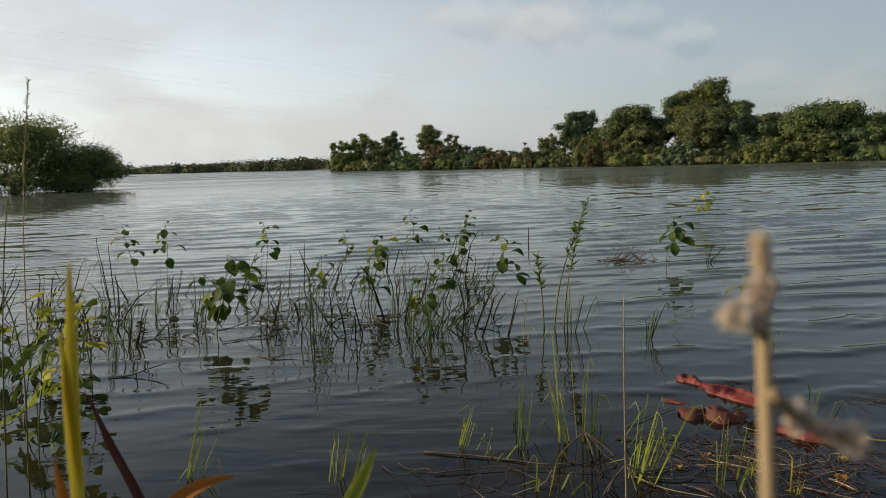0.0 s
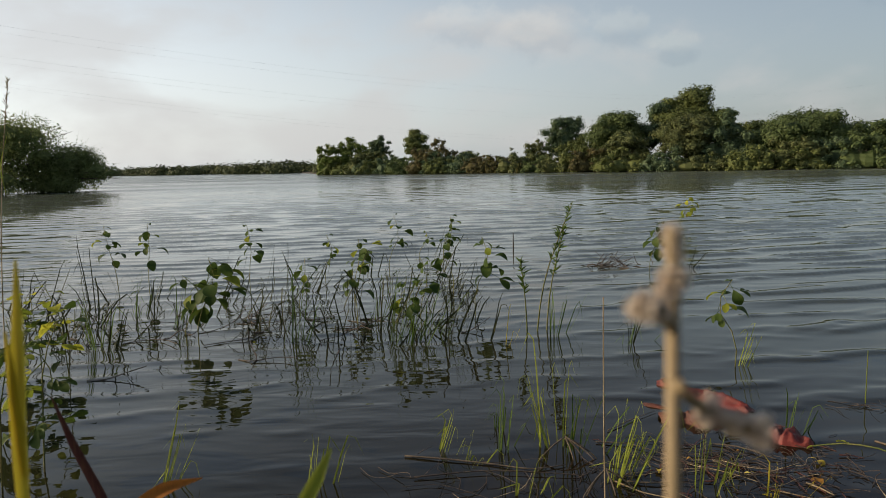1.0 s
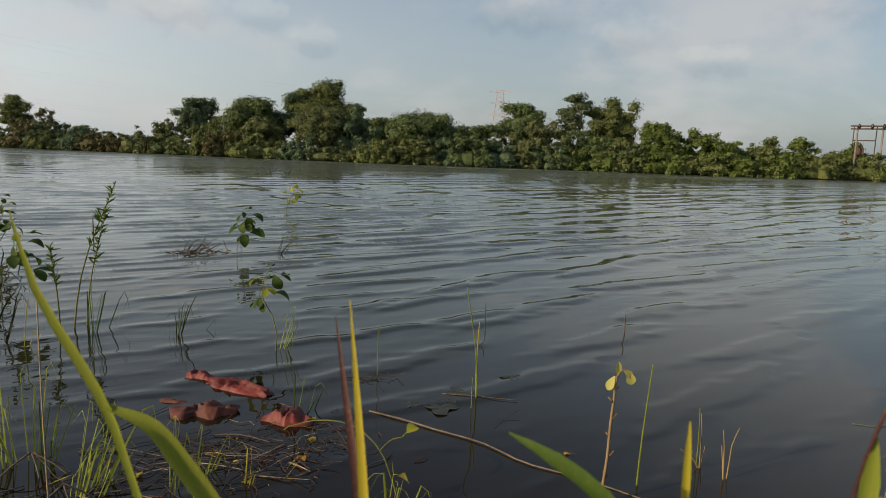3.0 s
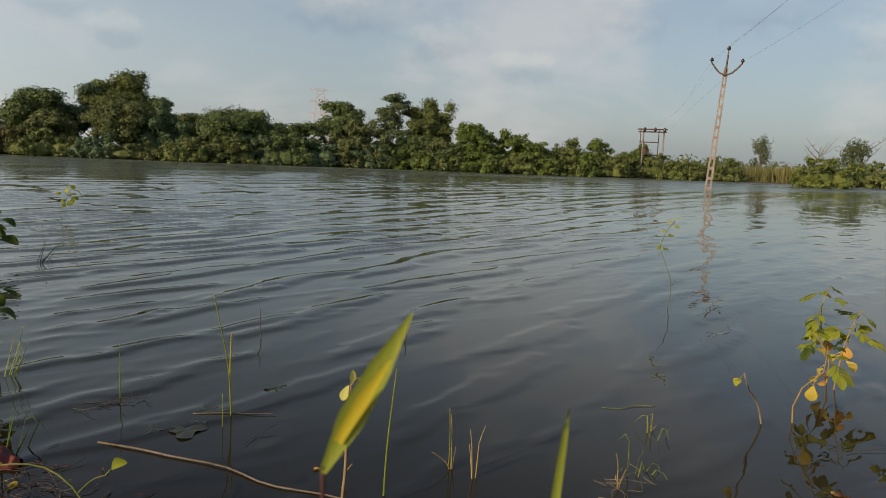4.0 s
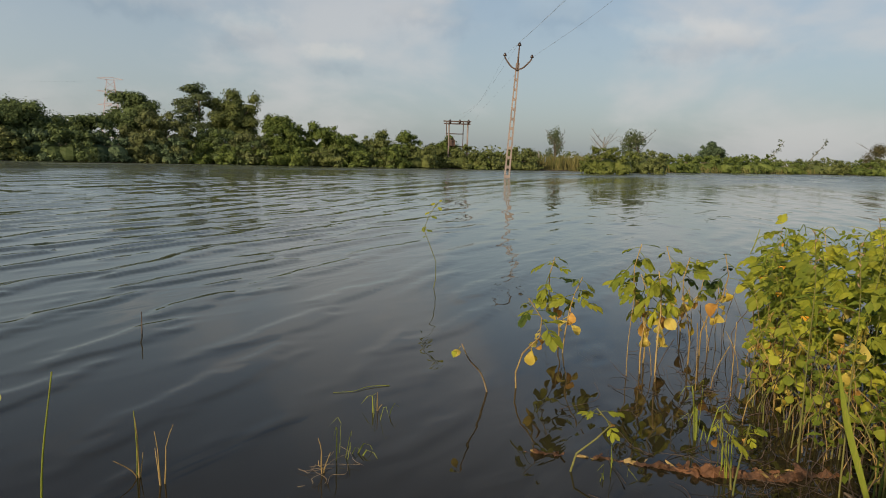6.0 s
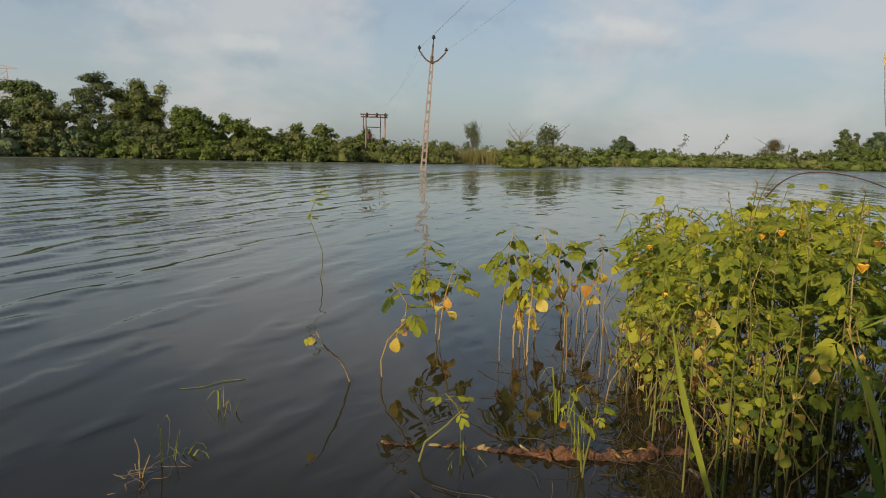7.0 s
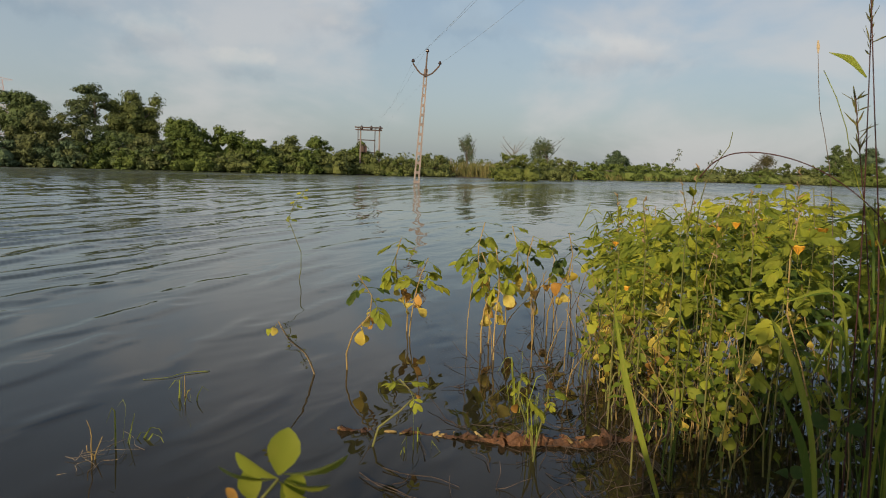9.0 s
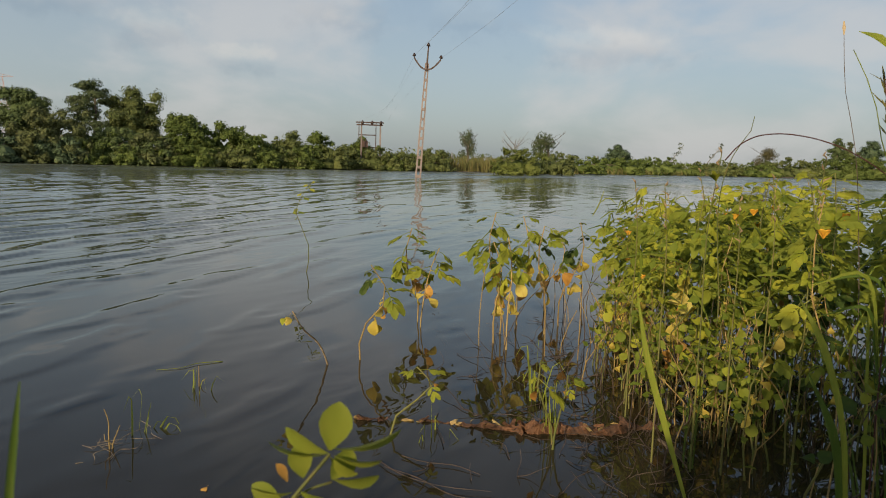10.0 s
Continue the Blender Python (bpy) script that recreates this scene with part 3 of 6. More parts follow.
def shrub(kind, x, y, h, w, seed):
    """A bush with foliage down to the water."""
    mat, label = LOOKS[kind]
    if kind in ("shrub", "shrub_dark"):
        mat = (mat, TREE_OLIVE, TREE_BLUE, mat)[seed % 4]
    r = rng(seed)
    top = thing("shrub", x, y, 0, label, "bush", "bushes on the far bank")
    lobes = []
    deep = min(w, 4.0)
    for i in range(int(16 + 5.0 * w * h)):
        # clumps over a rounded mound that comes down to the water
        d = Vector(r.normal(0, 1, 3)).normalized()
        d.z = abs(d.z)
        d *= (1 / max(abs(d.x), abs(d.y), d.z)) ** .45
        swell = 1 + .45 * noise.noise(d * 2.0 + Vector((seed * .37, 0, 0)))
        s = r.uniform(.18, .44) * (.55 + .13 * min(h, 4))
        k = swell * r.uniform(.82, 1.0)
        lobes.append((d.x * k * (w * .5 - s * .6), d.y * k * (deep * .42 - s * .4), max(s * .3, d.z * k * (h - s * .55)), s * r.uniform(.95, 1.4), s * 1.1, s * r.uniform(.7, 1.0)))
    body = [(fx * w, .25, h * .26, w * .22, deep * .22, h * .36) for fx in (-.26, 0, .26)]
    ang = math.degrees(math.atan2(-x, y))
    top.matrix_basis = pose(x, y, 0, 0, 0, ang)
    d = math.hypot(x, y)
    size = 0.10 * max(1.0, min(d, 80) / 55)
    place("crown", clumped_leaves(lobes, size, mat, "crown", seed, .56), top)
    inner = core_mesh(body, mat, "inner_foliage", seed, .9)
    place("inner_foliage", inner, top)
    place("shaded_foliage", core_mesh(lobes, mat, "shaded_foliage", seed, .60, 4, 6), top)
    b = Build()
    low = bank_height(x, y)
    for i in range(4):
        b.tube(curve_points([(r.uniform(-.2, .2), 0, low), (r.uniform(-.4, .4) * w * .5, 0, h * .25), (r.uniform(-.5, .5) * w * .7, 0, h * .6)], 5), [.05, .045, .035, .03, .02], 5)
    place("stem", b.mesh("stem", BARK), top)
    return top


def tree(x, y, h, w, seed, mat=None, sparse=False, low=0.22):
    """A small bank tree: tapered trunk, limbs, and an uneven leafy crown."""
    mat = mat or TREE_DEEP
    r = rng(seed)
    d = math.hypot(x, y)
    top = thing("tree", x, y, 0, "dark green broadleaf tree on the far bank" if not sparse else "open-crowned tree with thin layered foliage on the far bank", "tree", "trees on the far bank", math.degrees(math.atan2(-x, y)))
    base = bank_height(x, y)
    zc, rz0 = h * (low + 1) / 2, h * (1 - low) / 2
    lobes = []
    if sparse:
        for i in range(13):
            # flat layers of foliage at the ends of the limbs
            a, up = i * 2.4 + r.uniform(-.5, .5), -.70 + 1.55 * i / 12
            reach = w * (.44 if i < 10 else .24) * r.uniform(.6, 1.15)
            ex, ey, ez = math.cos(a) * reach, math.sin(a) * reach, zc + up * rz0 * .9
            for j in range(5):
                s = w * r.uniform(.09, .16)
                q = r.normal(0, .10 * w, 3)
                lobes.append((ex + q[0], ey + q[1], min(ez + q[2] * .35, h - s * .45), s * r.uniform(1.0, 1.5), s * 1.2, s * .45))
    else:
        for i in range(int(38 + 7 * w)):
            d = Vector(r.normal(0, 1, 3)).normalized()
            swell = 1 + .75 * noise.noise(d * 1.7 + Vector((seed * .53, seed * .21, 0)))
            k = swell * r.uniform(.55, 1.05)
            s = w * r.uniform(.07, .16)
            # the crown is fuller below than above
            taper = 1.08 - .22 * max(0, d.z)
            lobes.append((d.x * k * (w * .5 - s * .4) * taper, d.y * k * w * .42, min(h - s * .8, zc + d.z * k * (rz0 - s * .3)), s * r.uniform(.95, 1.35), s * 1.1, s * r.uniform(.65, .95)))
        for i in range(3):
            s = w * r.uniform(.07, .11)
            lobes.append((r.uniform(-.22, .22) * w, r.uniform(-.1, .1) * w, h - s * (1 + 2.2 * i), s * 1.2, s, s))
    lobes.append((r.uniform(-.12, .12) * w, 0, h - w * .12, w * .16, w * .16, w * .125))
    size = 0.095 * max(1.0, d / 60)
    b = Build()
    b.tube([(0, 0, base), (r.uniform(-.1, .1), 0, h * .3), (r.uniform(-.2, .2), 0, h * .62), (lobes[-1][0] * .6, lobes[-1][1] * .6, h * .86)], [h * .028, h * .022, h * .015, h * .006], 7)
    trunk = place("trunk", b.mesh("trunk", BARK, True), top)
    for i, lobe in enumerate(lobes[:7]):
        b = Build()
        z0 = max(h * .2, lobe[2] - h * .2)
        b.tube(curve_points([(0, 0, z0), (lobe[0] * .5, lobe[1] * .5, z0 + (lobe[2] - z0) * .45), lobe[:3]], 5), [h * .012, h * .010, h * .008, h * .006, h * .003], 5)
        place("limb", b.mesh("limb", BARK, True), trunk)
    place("crown", clumped_leaves(lobes, size, mat, "crown", seed, .7), top)
    if not sparse:
        place("inner_foliage", core_mesh([(0, 0, zc, w * .27, w * .27, rz0 * .60)], mat, "inner_foliage", seed, 0.9), top)
        place("shaded_foliage", core_mesh(lobes, mat, "shaded_foliage", seed, .60, 4, 6), top)
    return top


def snag(x, y, h, w, seed, bare=False, mat=None):
    """A half-dead tree: forked bare limbs, with creepers up the trunk unless bare."""
    r = rng(seed)
    top = thing("dead_tree", x, y, 0, "leafless grey tree on the far bank" if bare else "half-dead tree hung with creepers on the far bank", "tree", "", math.degrees(math.atan2(-x, y)))
    base = bank_height(x, y)
    b = Build()
    b.tube([(0, 0, base), (0.1, 0, h * .35), (-.05, 0, h * .6), (0.05, 0, h * .8)], [h * .03, h * .024, h * .016, h * .008], 6)
    trunk = place("trunk", b.mesh("trunk", PALE_BARK if bare else BARK, True), top)
    for i in range(9 if bare else 7):
        b = Build()
        z0 = h * r.uniform(.3, .7)
        a = r.uniform(0, 6.28)
        tip = Vector((math.cos(a) * w * .5, math.sin(a) * w * .4, min(h, z0 + h * r.uniform(.2, .45))))
        mid = Vector((tip.x * .45, tip.y * .45, z0 + (tip.z - z0) * .4))
        b.tube(curve_points([(0, 0, z0), mid, tip], 5), [h * .010, h * .008, h * .006, h * .004, h * .002], 5)
        for j in range(4):
            q = mid.lerp(tip, r.uniform(0, .8))
            b.tube([q, q + Vector((r.normal(0, .3), r.normal(0, .3), r.uniform(.2, .6))) * h * .16], [h * .004, h * .0015], 4)
        place("limb", b.mesh("limb", PALE_BARK if bare else BARK, True), trunk)
    if not bare:
        lobes = [(r.uniform(-.25, .25) * w, r.uniform(-.2, .2), h * f, w * s, w * s, h * .14) for f, s in ((.2, .30), (.38, .2), (.55, .18), (.72, .24), (.84, .17), (.78, .15))]
        place("crown", leaf_cloud(lobes, int(180 * w * h), 0.10, mat or TREE_MID, "crown", seed, 0.35, 0.4), top)
    return top


PLANTED = []


def far_plant(kind, x, y, h, w):
    """One tree or shrub of the far bank: kind, place, height, width."""
    number = len(PLANTED)
    PLANTED.append(kind)
    if kind == "tree":
        tree(x, y, h, w, 100 + number, (TREE_DEEP, TREE_OLIVE, TREE_BLUE, TREE_MID)[number % 4])
    elif kind == "sparse":
        tree(x, y, h, w, 100 + number, TREE_PALE, True)
    elif kind in ("snag", "snag_dry"):
        snag(x, y, h, w, 100 + number, False, TREE_DRY if kind == "snag_dry" else TREE_PALE)
    elif kind == "bare":
        snag(x, y, h, w, 100 + number, True)
    else:
        shrub(kind, x, y, h * (1.1 if kind.startswith("vine") else 1.04), w, 100 + number)


far_plant("vine", -9.9, 82.4, 3.45, 7.55)
far_plant("shrub_dark", -6.5, 76.8, 2.47, 5.09)
far_plant("tree", -5.6, 78.4, 4.37, 2.47)
far_plant("tree", -1.6, 73.3, 4.67, 3.09)
far_plant("shrub_dark", -2.8, 70.8, 1.49, 4.10)
far_plant("shrub_dry", 0.7, 67.3, 2.71, 4.90)
far_plant("shrub", 0.8, 66.2, 2.03, 3.56)
far_plant("shrub", 4.1, 64.1, 1.78, 4.51)
far_plant("shrub_dry", 7.4, 63.7, 1.36, 3.71)
far_plant("shrub_dark", 9.3, 59.9, 2.46, 2.91)
far_plant("tree", 11.9, 60.5, 4.72, 3.21)
far_plant("shrub", 12.0, 54.9, 2.65, 3.71)
far_plant("tree", 15.0, 55.4, 4.66, 5.22)
far_plant("shrub_dark", 14.8, 52.0, 2.86, 4.24)
far_plant("tree", 18.7, 54.8, 5.49, 3.59)
far_plant("tree", 20.6, 53.3, 6.42, 5.05)
far_plant("tree", 22.1, 51.1, 4.49, 2.21)
far_plant("tree", 18.3, 49.1, 3.98, 4.33)
far_plant("shrub_dark", 20.7, 47.3, 3.19, 4.26)
far_plant("tree", 23.2, 49.0, 3.42, 3.13)
far_plant("tree", 25.6, 46.4, 3.83, 6.57)
far_plant("shrub", 23.4, 44.1, 2.01, 3.71)
far_plant("shrub", 25.7, 43.1, 2.07, 3.74)
far_plant("shrub_dark", 28.6, 43.1, 3.25, 4.04)
far_plant("tree", 32.8, 43.4, 4.90, 3.59)
far_plant("shrub", 32.3, 40.4, 3.47, 4.90)
far_plant("sparse", 37.4, 42.1, 6.02, 3.15)
far_plant("tree", 39.4, 40.4, 5.66, 3.72)
far_plant("shrub_dark", 35.4, 38.6, 2.53, 5.17)
far_plant("shrub_dark", 36.8, 36.1, 2.13, 2.97)
far_plant("vine", 39.3, 35.6, 3.36, 3.49)
far_plant("shrub_dark", 36.6, 36.2, 2.19, 3.16)
far_plant("vine", 40.1, 36.1, 3.33, 3.31)
far_plant("vine", 42.0, 33.8, 3.00, 3.75)
far_plant("vine", 42.5, 32.3, 2.49, 3.49)
far_plant("vine_dark", 46.7, 32.2, 2.68, 2.78)
far_plant("vine", 48.2, 30.4, 2.63, 3.26)
far_plant("vine_dark", 50.4, 29.2, 1.69, 2.14)
far_plant("vine", 52.5, 29.1, 2.25, 2.70)
far_plant("vine", 53.2, 26.6, 1.43, 3.40)
far_plant("vine_dark", 58.6, 24.5, 1.97, 3.12)
far_plant("vine", 57.2, 26.2, 1.30, 2.06)
far_plant("island", 50.9, 14.5, 1.84, 4.01)
far_plant("vine_dark", 62.0, 14.5, 1.85, 3.90)
far_plant("vine", 77.6, 14.8, 1.74, 4.85)
far_plant("vine", 88.9, 12.8, 1.92, 6.63)
far_plant("vine", 102.6, 10.2, 2.34, 6.76)
far_plant("vine", 97.5, 11.6, 1.83, 7.21)
far_plant("vine", 109.1, 7.4, 1.63, 8.05)
far_plant("vine_dark", 119.3, 2.3, 2.06, 8.78)
far_plant("vine", 125.0, -3.5, 1.93, 9.21)
far_plant("vine_dark", 131.9, -9.6, 2.74, 9.74)
far_plant("vine", 135.0, -15.7, 2.76, 10.02)
far_plant("vine", 137.3, -21.3, 3.42, 9.10)
far_plant("tree", 122.9, 18.3, 4.90, 4.27)
far_plant("snag_dry", 133.6, -5.4, 5.35, 6.02)
far_plant("tree", 141.1, -17.1, 7.2, 3.1)
far_plant("tree", 141.9, -19.1, 6.6, 2.6)
far_plant("tree", 143.4, -22.8, 6.9, 4.3)
far_plant("snag", 66.9, 24.7, 4.47, 2.34)
far_plant("bare", 71.6, 21.1, 4.36, 3.05)
far_plant("snag", 76.4, 18.7, 4.66, 4.83)

fringe = rng(17)
for (ax_, ay_), (bx_, by_) in zip(FAR_SHORE[5:17], FAR_SHORE[6:18]):
    steps = max(1, round(math.hypot(bx_ - ax_, by_ - ay_) / 2.9))
    for k_ in range(steps):
        f_ = (k_ + fringe.uniform(.2, .8)) / steps
        gx_, gy_ = ax_ + (bx_ - ax_) * f_, ay_ + (by_ - ay_) * f_
        out_ = 1 + fringe.uniform(.3, 1.2) / math.hypot(gx_, gy_)
        kind_ = ("shrub_dark", "shrub", "vine_dark", "shrub_dark", "shrub_dry")[fringe.integers(0, 5)] if ax_ < 33 else ("vine", "vine_dark", "vine")[fringe.integers(0, 3)]
        shrub(kind_, gx_ * out_, gy_ * out_, fringe.uniform(1.1, 2.0), fringe.uniform(3.0, 4.4), int(900 + 10 * gx_ + k_))


def leaning_plume(x, y, h, lean, seed):
    """A pale stem that leans over, with a thin plume of leaves at its end."""
    r = rng(seed)
    top = thing("leaning_bush", x, y, 0, "pale leaning stem with a thin leafy plume on the far bank", "bush", "leaning stems on the far bank", math.degrees(math.atan2(-x, y)))
    line = curve_points([(0, 0, bank_height(x, y) - .1), (lean * .3, 0, h * .45), (lean * .75, 0, h * .8), (lean, 0, h)], 9)
    b = Build()
    b.tube(line, list(np.linspace(.10, .03, 9)), 5)
    place("stem", b.mesh("stem", PALE_BARK, True), top)
    lobes = [(p.x + r.normal(0, .12), r.normal(0, .15), p.z + r.uniform(-.1, .25), .42, .4, .34) for p in line[4:]]
    place("crown", leaf_cloud(lobes, 130, .13, TREE_PALE, "crown", seed, .45), top)


leaning_plume(112.7, 9.3, 4.6, 2.4, 301)
leaning_plume(121.0, 4.3, 5.0, 2.8, 302)


def left_thicket(x, y, h, w, seed):
    """A feathery thicket that leans out over the water on thin branches."""
    r = rng(seed)
    top = thing("waterside_thicket", x, y, 0, "dull green feathery thicket leaning out over the water", "bush", "thicket by the water")
    lobes = [(r.uniform(-.4, .4) * w, r.uniform(-.35, .35) * w, h * r.uniform(.3, .74), w * r.uniform(.2, .3), w * r.uniform(.2, .3), h * r.uniform(.2, .3)) for _ in range(9)]
    lobes += [(r.uniform(-.45, .5) * w, -w * r.uniform(.1, .4), h * .16, w * .22, w * .2, h * .18) for _ in range(7)]
    lobes += [(w * .52, -w * .1, h * .42, w * .24, w * .2, h * .16), (w * .3, 0, h * .62, w * .22, w * .2, h * .2)]
    place("crown", leaf_cloud(lobes, 18000, 0.060, THICKET, "crown", seed, 0.18, 0.15, 0.6), top)
    place("inner_foliage", core_mesh(lobes, THICKET, "inner_foliage", seed, 0.4), top)
    # feathery shoots that arch up and out of the crown
    b = Build()
    for i in range(220):
        x0, y0, z0, rx, ry, rz = lobes[r.integers(0, len(lobes))]
        out = Vector((r.normal(.35, .6), r.normal(-.3, .6), r.normal(.35, .5))).normalized()
        base = Vector((x0 + out.x * rx * .75, y0 + out.y * ry * .75, max(.1, z0 + out.z * rz * .75)))
        long = r.uniform(.45, .95)
        droop = r.uniform(.1, .35)
        for k in range(22):
            f = (k + r.random()) / 22
            p = base + out * long * f + Vector((0, 0, -droop * f * f + .12 * f))
            if p.z < .05:
                continue
            q = p + (out * .5 + Vector((r.normal(0, .8), r.normal(0, .8), r.normal(0, .8)))).normalized() * r.uniform(.06, .12) * (1.2 - f)
            b.strip([p, p.lerp(q, .5), q], [.004, .020 * (1.3 - f), .002], tuple(r.normal(0, 1, 3)))
    place("outer_foliage", b.mesh("outer_foliage", THICKET), top)
    for i in range(10):
        b = Build()
        a = r.uniform(-.9, .9)
        tip = Vector((math.cos(a) * w * r.uniform(.3, .75), math.sin(a) * w * .6, h * r.uniform(.1, .95)))
        b.tube(curve_points([(0, 0, -.2), (tip.x * .4, tip.y * .4, tip.z * .6 + .2), tip], 6), [.06, .05, .04, .03, .02, .008], 5)
        place("branch", b.mesh("branch", BARK), top)
    return top


left_thicket(-19.7, 31.0, 3.9, 5.2, 41)
left_thicket(-17.4, 32.4, 2.3, 4.0, 42)
left_thicket(-24.0, 31.5, 4.0, 5.6, 43)
left_thicket(-22.6, 28.6, 2.2, 3.6, 44)


def far_woods():
    """The low woods along the far end of the lake."""
    r = rng(8)
    lobes = []
    for i in range(230):
        f = r.uniform(.30, 1)
        x, y = -330 + 318 * f, 445 - 340 * f + r.uniform(0, 26)
        s = r.uniform(1.2, 3.2)
        h = float(np.interp(f, [.35, .74, .82, .9, 1], [1.5, 2.0, 2.2, 2.2, 2.4])) * r.uniform(.55, 1.0) * (1.5 if r.random() < .08 else 1)
        lobes.append((x, y, h * .3, s * 1.2, s, h * .7))
    ob = place("far_woods", clumped_leaves(lobes, 0.36, FAR_LEAF, "far_woods", 8, 0.8))
    tagged(ob, "low distant woods along the far end of the lake", "woods", kind="stuff")
    lobes = []
    for i in range(110):
        f = r.random()
        x, y = 60 + 150 * f, 60 - 90 * f + r.uniform(0, 40)
        s = r.uniform(1.6, 3.4)
        lobes.append((x, y, s * .3 + .4, s * 1.5, s, s * .5))
    ob3 = place("field_hedges", leaf_cloud(lobes, 16000, 0.28, TREE_MID, "field_hedges", 9, 0.2))
    tagged(ob3, "green hedges and scrub on the fields beyond the bank", "hedge", kind="stuff")


far_woods()


def bank_grass():
    """Tall dry grass where the far bank is open."""
    r = rng(12)
    b = Build()
    for x0, y0, x1, y1, n, h in ((57.5, 24.6, 66.5, 18.6, 700, 1.5), (4.5, 61.8, 9, 57.6, 420, 1.1), (66, 18, 120, 2, 260, .9)):
        for i in range(n):
            f = r.random()
            x, y = x0 + (x1 - x0) * f + r.normal(0, .8), y0 + (y1 - y0) * f + abs(r.normal(0, 1.2))
            hh = h * r.uniform(.5, 1.1)
            lean = r.normal(0, .25, 2)
            b.strip([(x, y, 0), (x + lean[0] * .4, y + lean[1] * .4, hh * .6), (x + lean[0], y + lean[1], hh)], [.09, .07, .01], (-.8, -.5, 0))
    tagged(place("bank_grass", b.mesh("bank_grass", REED)), "tall yellow dry grass along the far waterline", "grass", kind="stuff")


bank_grass()

# ---- poles, wires, tower ----


def power_pole(x, y):
    """A twin-leg concrete pole with battens and a V-shaped steel arm."""
    top = thing("power_pole", x, y, 0, "leaning twin-leg concrete power pole standing in the flooded lake", "utility pole")
    top.matrix_basis = pose(x, y, -0.35, 0, 3.3, -66)
    for side in (-1, 1):
        b = Build()
        b.tube([(side * .105, 0, 0), (side * .055, 0, 5.55)], [.055, .045], 4)
        place("leg", b.mesh("leg", CONCRETE), top)
    for k in range(12):
        z = .4 + k * .44
        b = Build()
        b.box(pose(0, 0, z), .19 - k * .008, .06, .13)
        place("batten", b.mesh("batten", CONCRETE), top)
    for side in (-1, 1):
        b = Build()
        b.tube(curve_points([(0, -.07, 5.25), (side * .2, -.07, 5.31), (side * .42, -.07, 5.51), (side * .60, -.07, 5.74)], 7), [.045] * 7, 4)
        arm = place("cross_arm", b.mesh("cross_arm", STEEL), top)
        b = Build()
        b.tube([(side * .60, -.07, 5.72), (side * .61, -.07, 5.80), (side * .61, -.07, 5.82), (side * .61, -.07, 5.89), (side * .61, -.07, 5.95)], [.02, .025, .085, .065, .03], 8)
        place("insulator", b.mesh("insulator", PORCELAIN, True), arm)
    b = Build()
    b.tube([(0, -.02, 5.3), (0, -.02, 6.25)], [.05, .03], 6)
    arm = place("top_bracket", b.mesh("top_bracket", STEEL), top)
    b = Build()
    b.tube([(0, -.02, 6.24), (0, -.02, 6.30), (0, -.02, 6.32), (0, -.02, 6.40), (0, -.02, 6.46)], [.02, .03, .09, .07, .03], 8)
    place("insulator", b.mesh("insulator", PORCELAIN, True), arm)
    return top


power_pole(30.12, 13.1)


def switch_frame(x, y):
    """A pair of concrete poles joined by steel beams, with a thin steel frame and a transformer behind."""
    top = thing("switch_frame", x, y, 0, "twin-pole electrical frame with steel beams at the far waterline", "utility pole", turn=-60)
    for px, r in ((-.78, .075), (.78, .08)):
        b = Build()
        b.tube([(px, 0, -.5), (px, 0, 3.95)], [r, r * .8], 6)
        place("post", b.mesh("post", CONCRETE), top)
    for px in (-.98, .45):
        b = Build()
        b.tube([(px, 1.4, -.2), (px, 1.4, 3.95)], [.05, .05], 4)
        place("steel_post", b.mesh("steel_post", STEEL), top)
    for z, wide in ((3.92, 2.3), (3.72, 2.2)):
        b = Build()
        b.box(pose(-.1, -.1, z), wide, .10, .10)
        upper = place("beam", b.mesh("beam", STEEL), top)
    for z in (2.95, 1.9):
        b = Build()
        b.box(pose(-.26, 1.4, z), 1.5, .08, .08)
        place("beam", b.mesh("beam", STEEL), top)
    for px in (-.7, 0.1, .82):
        b = Build()
        b.tube([(px, -.16, 3.72), (px, -.16, 3.82), (px, -.16, 4.0), (px, -.16, 4.08)], [.04, .11, .09, .03], 8)
        place("insulator", b.mesh("insulator", PORCELAIN, True), upper)
    b = Build()
    b.box(pose(-.5, .8, 2.15), .55, .45, .5)
    b.tube([(-.62, .8, 2.4), (-.62, .8, 2.6)], [.06, .04], 6)
    b.tube([(-.38, .8, 2.4), (-.38, .8, 2.6)], [.06, .04], 6)
    place("transformer", b.mesh("transformer", STEEL), top, label="small rusty transformer tank")


switch_frame(51.7, 27.5)


def wire(points, n, radius, label):
    b = Build()
    pts = curve_points(points, n)
    b.tube(pts, [radius] * n, 4)
    return tagged(place("power_line", b.mesh("power_line", WIRE)), label, "cable", "overhead lines")


for ox, oy, z in ((-.2, .53, 5.56), (0, 0, 6.08), (.3, -.55, 5.44)):
    ax, ay = 30.22 + ox, 12.78 + oy
    wire([(ax, ay, z), (ax - 10, ay - 6.4, z - .25), (ax - 20, ay - 12.8, z - .1), (ax - 42, ay - 26.9, z + .9)], 24, .0035, "thin overhead wire running from the leaning pole")
    wire([(ax, ay, z), ((ax + 51.7) / 2, (ay + 27.4) / 2, (z + 4) / 2 - .5), (51.7 + ox * 2, 27.4 + oy * 2, 4.0)], 20, .0025, "thin overhead wire between pole and frame")


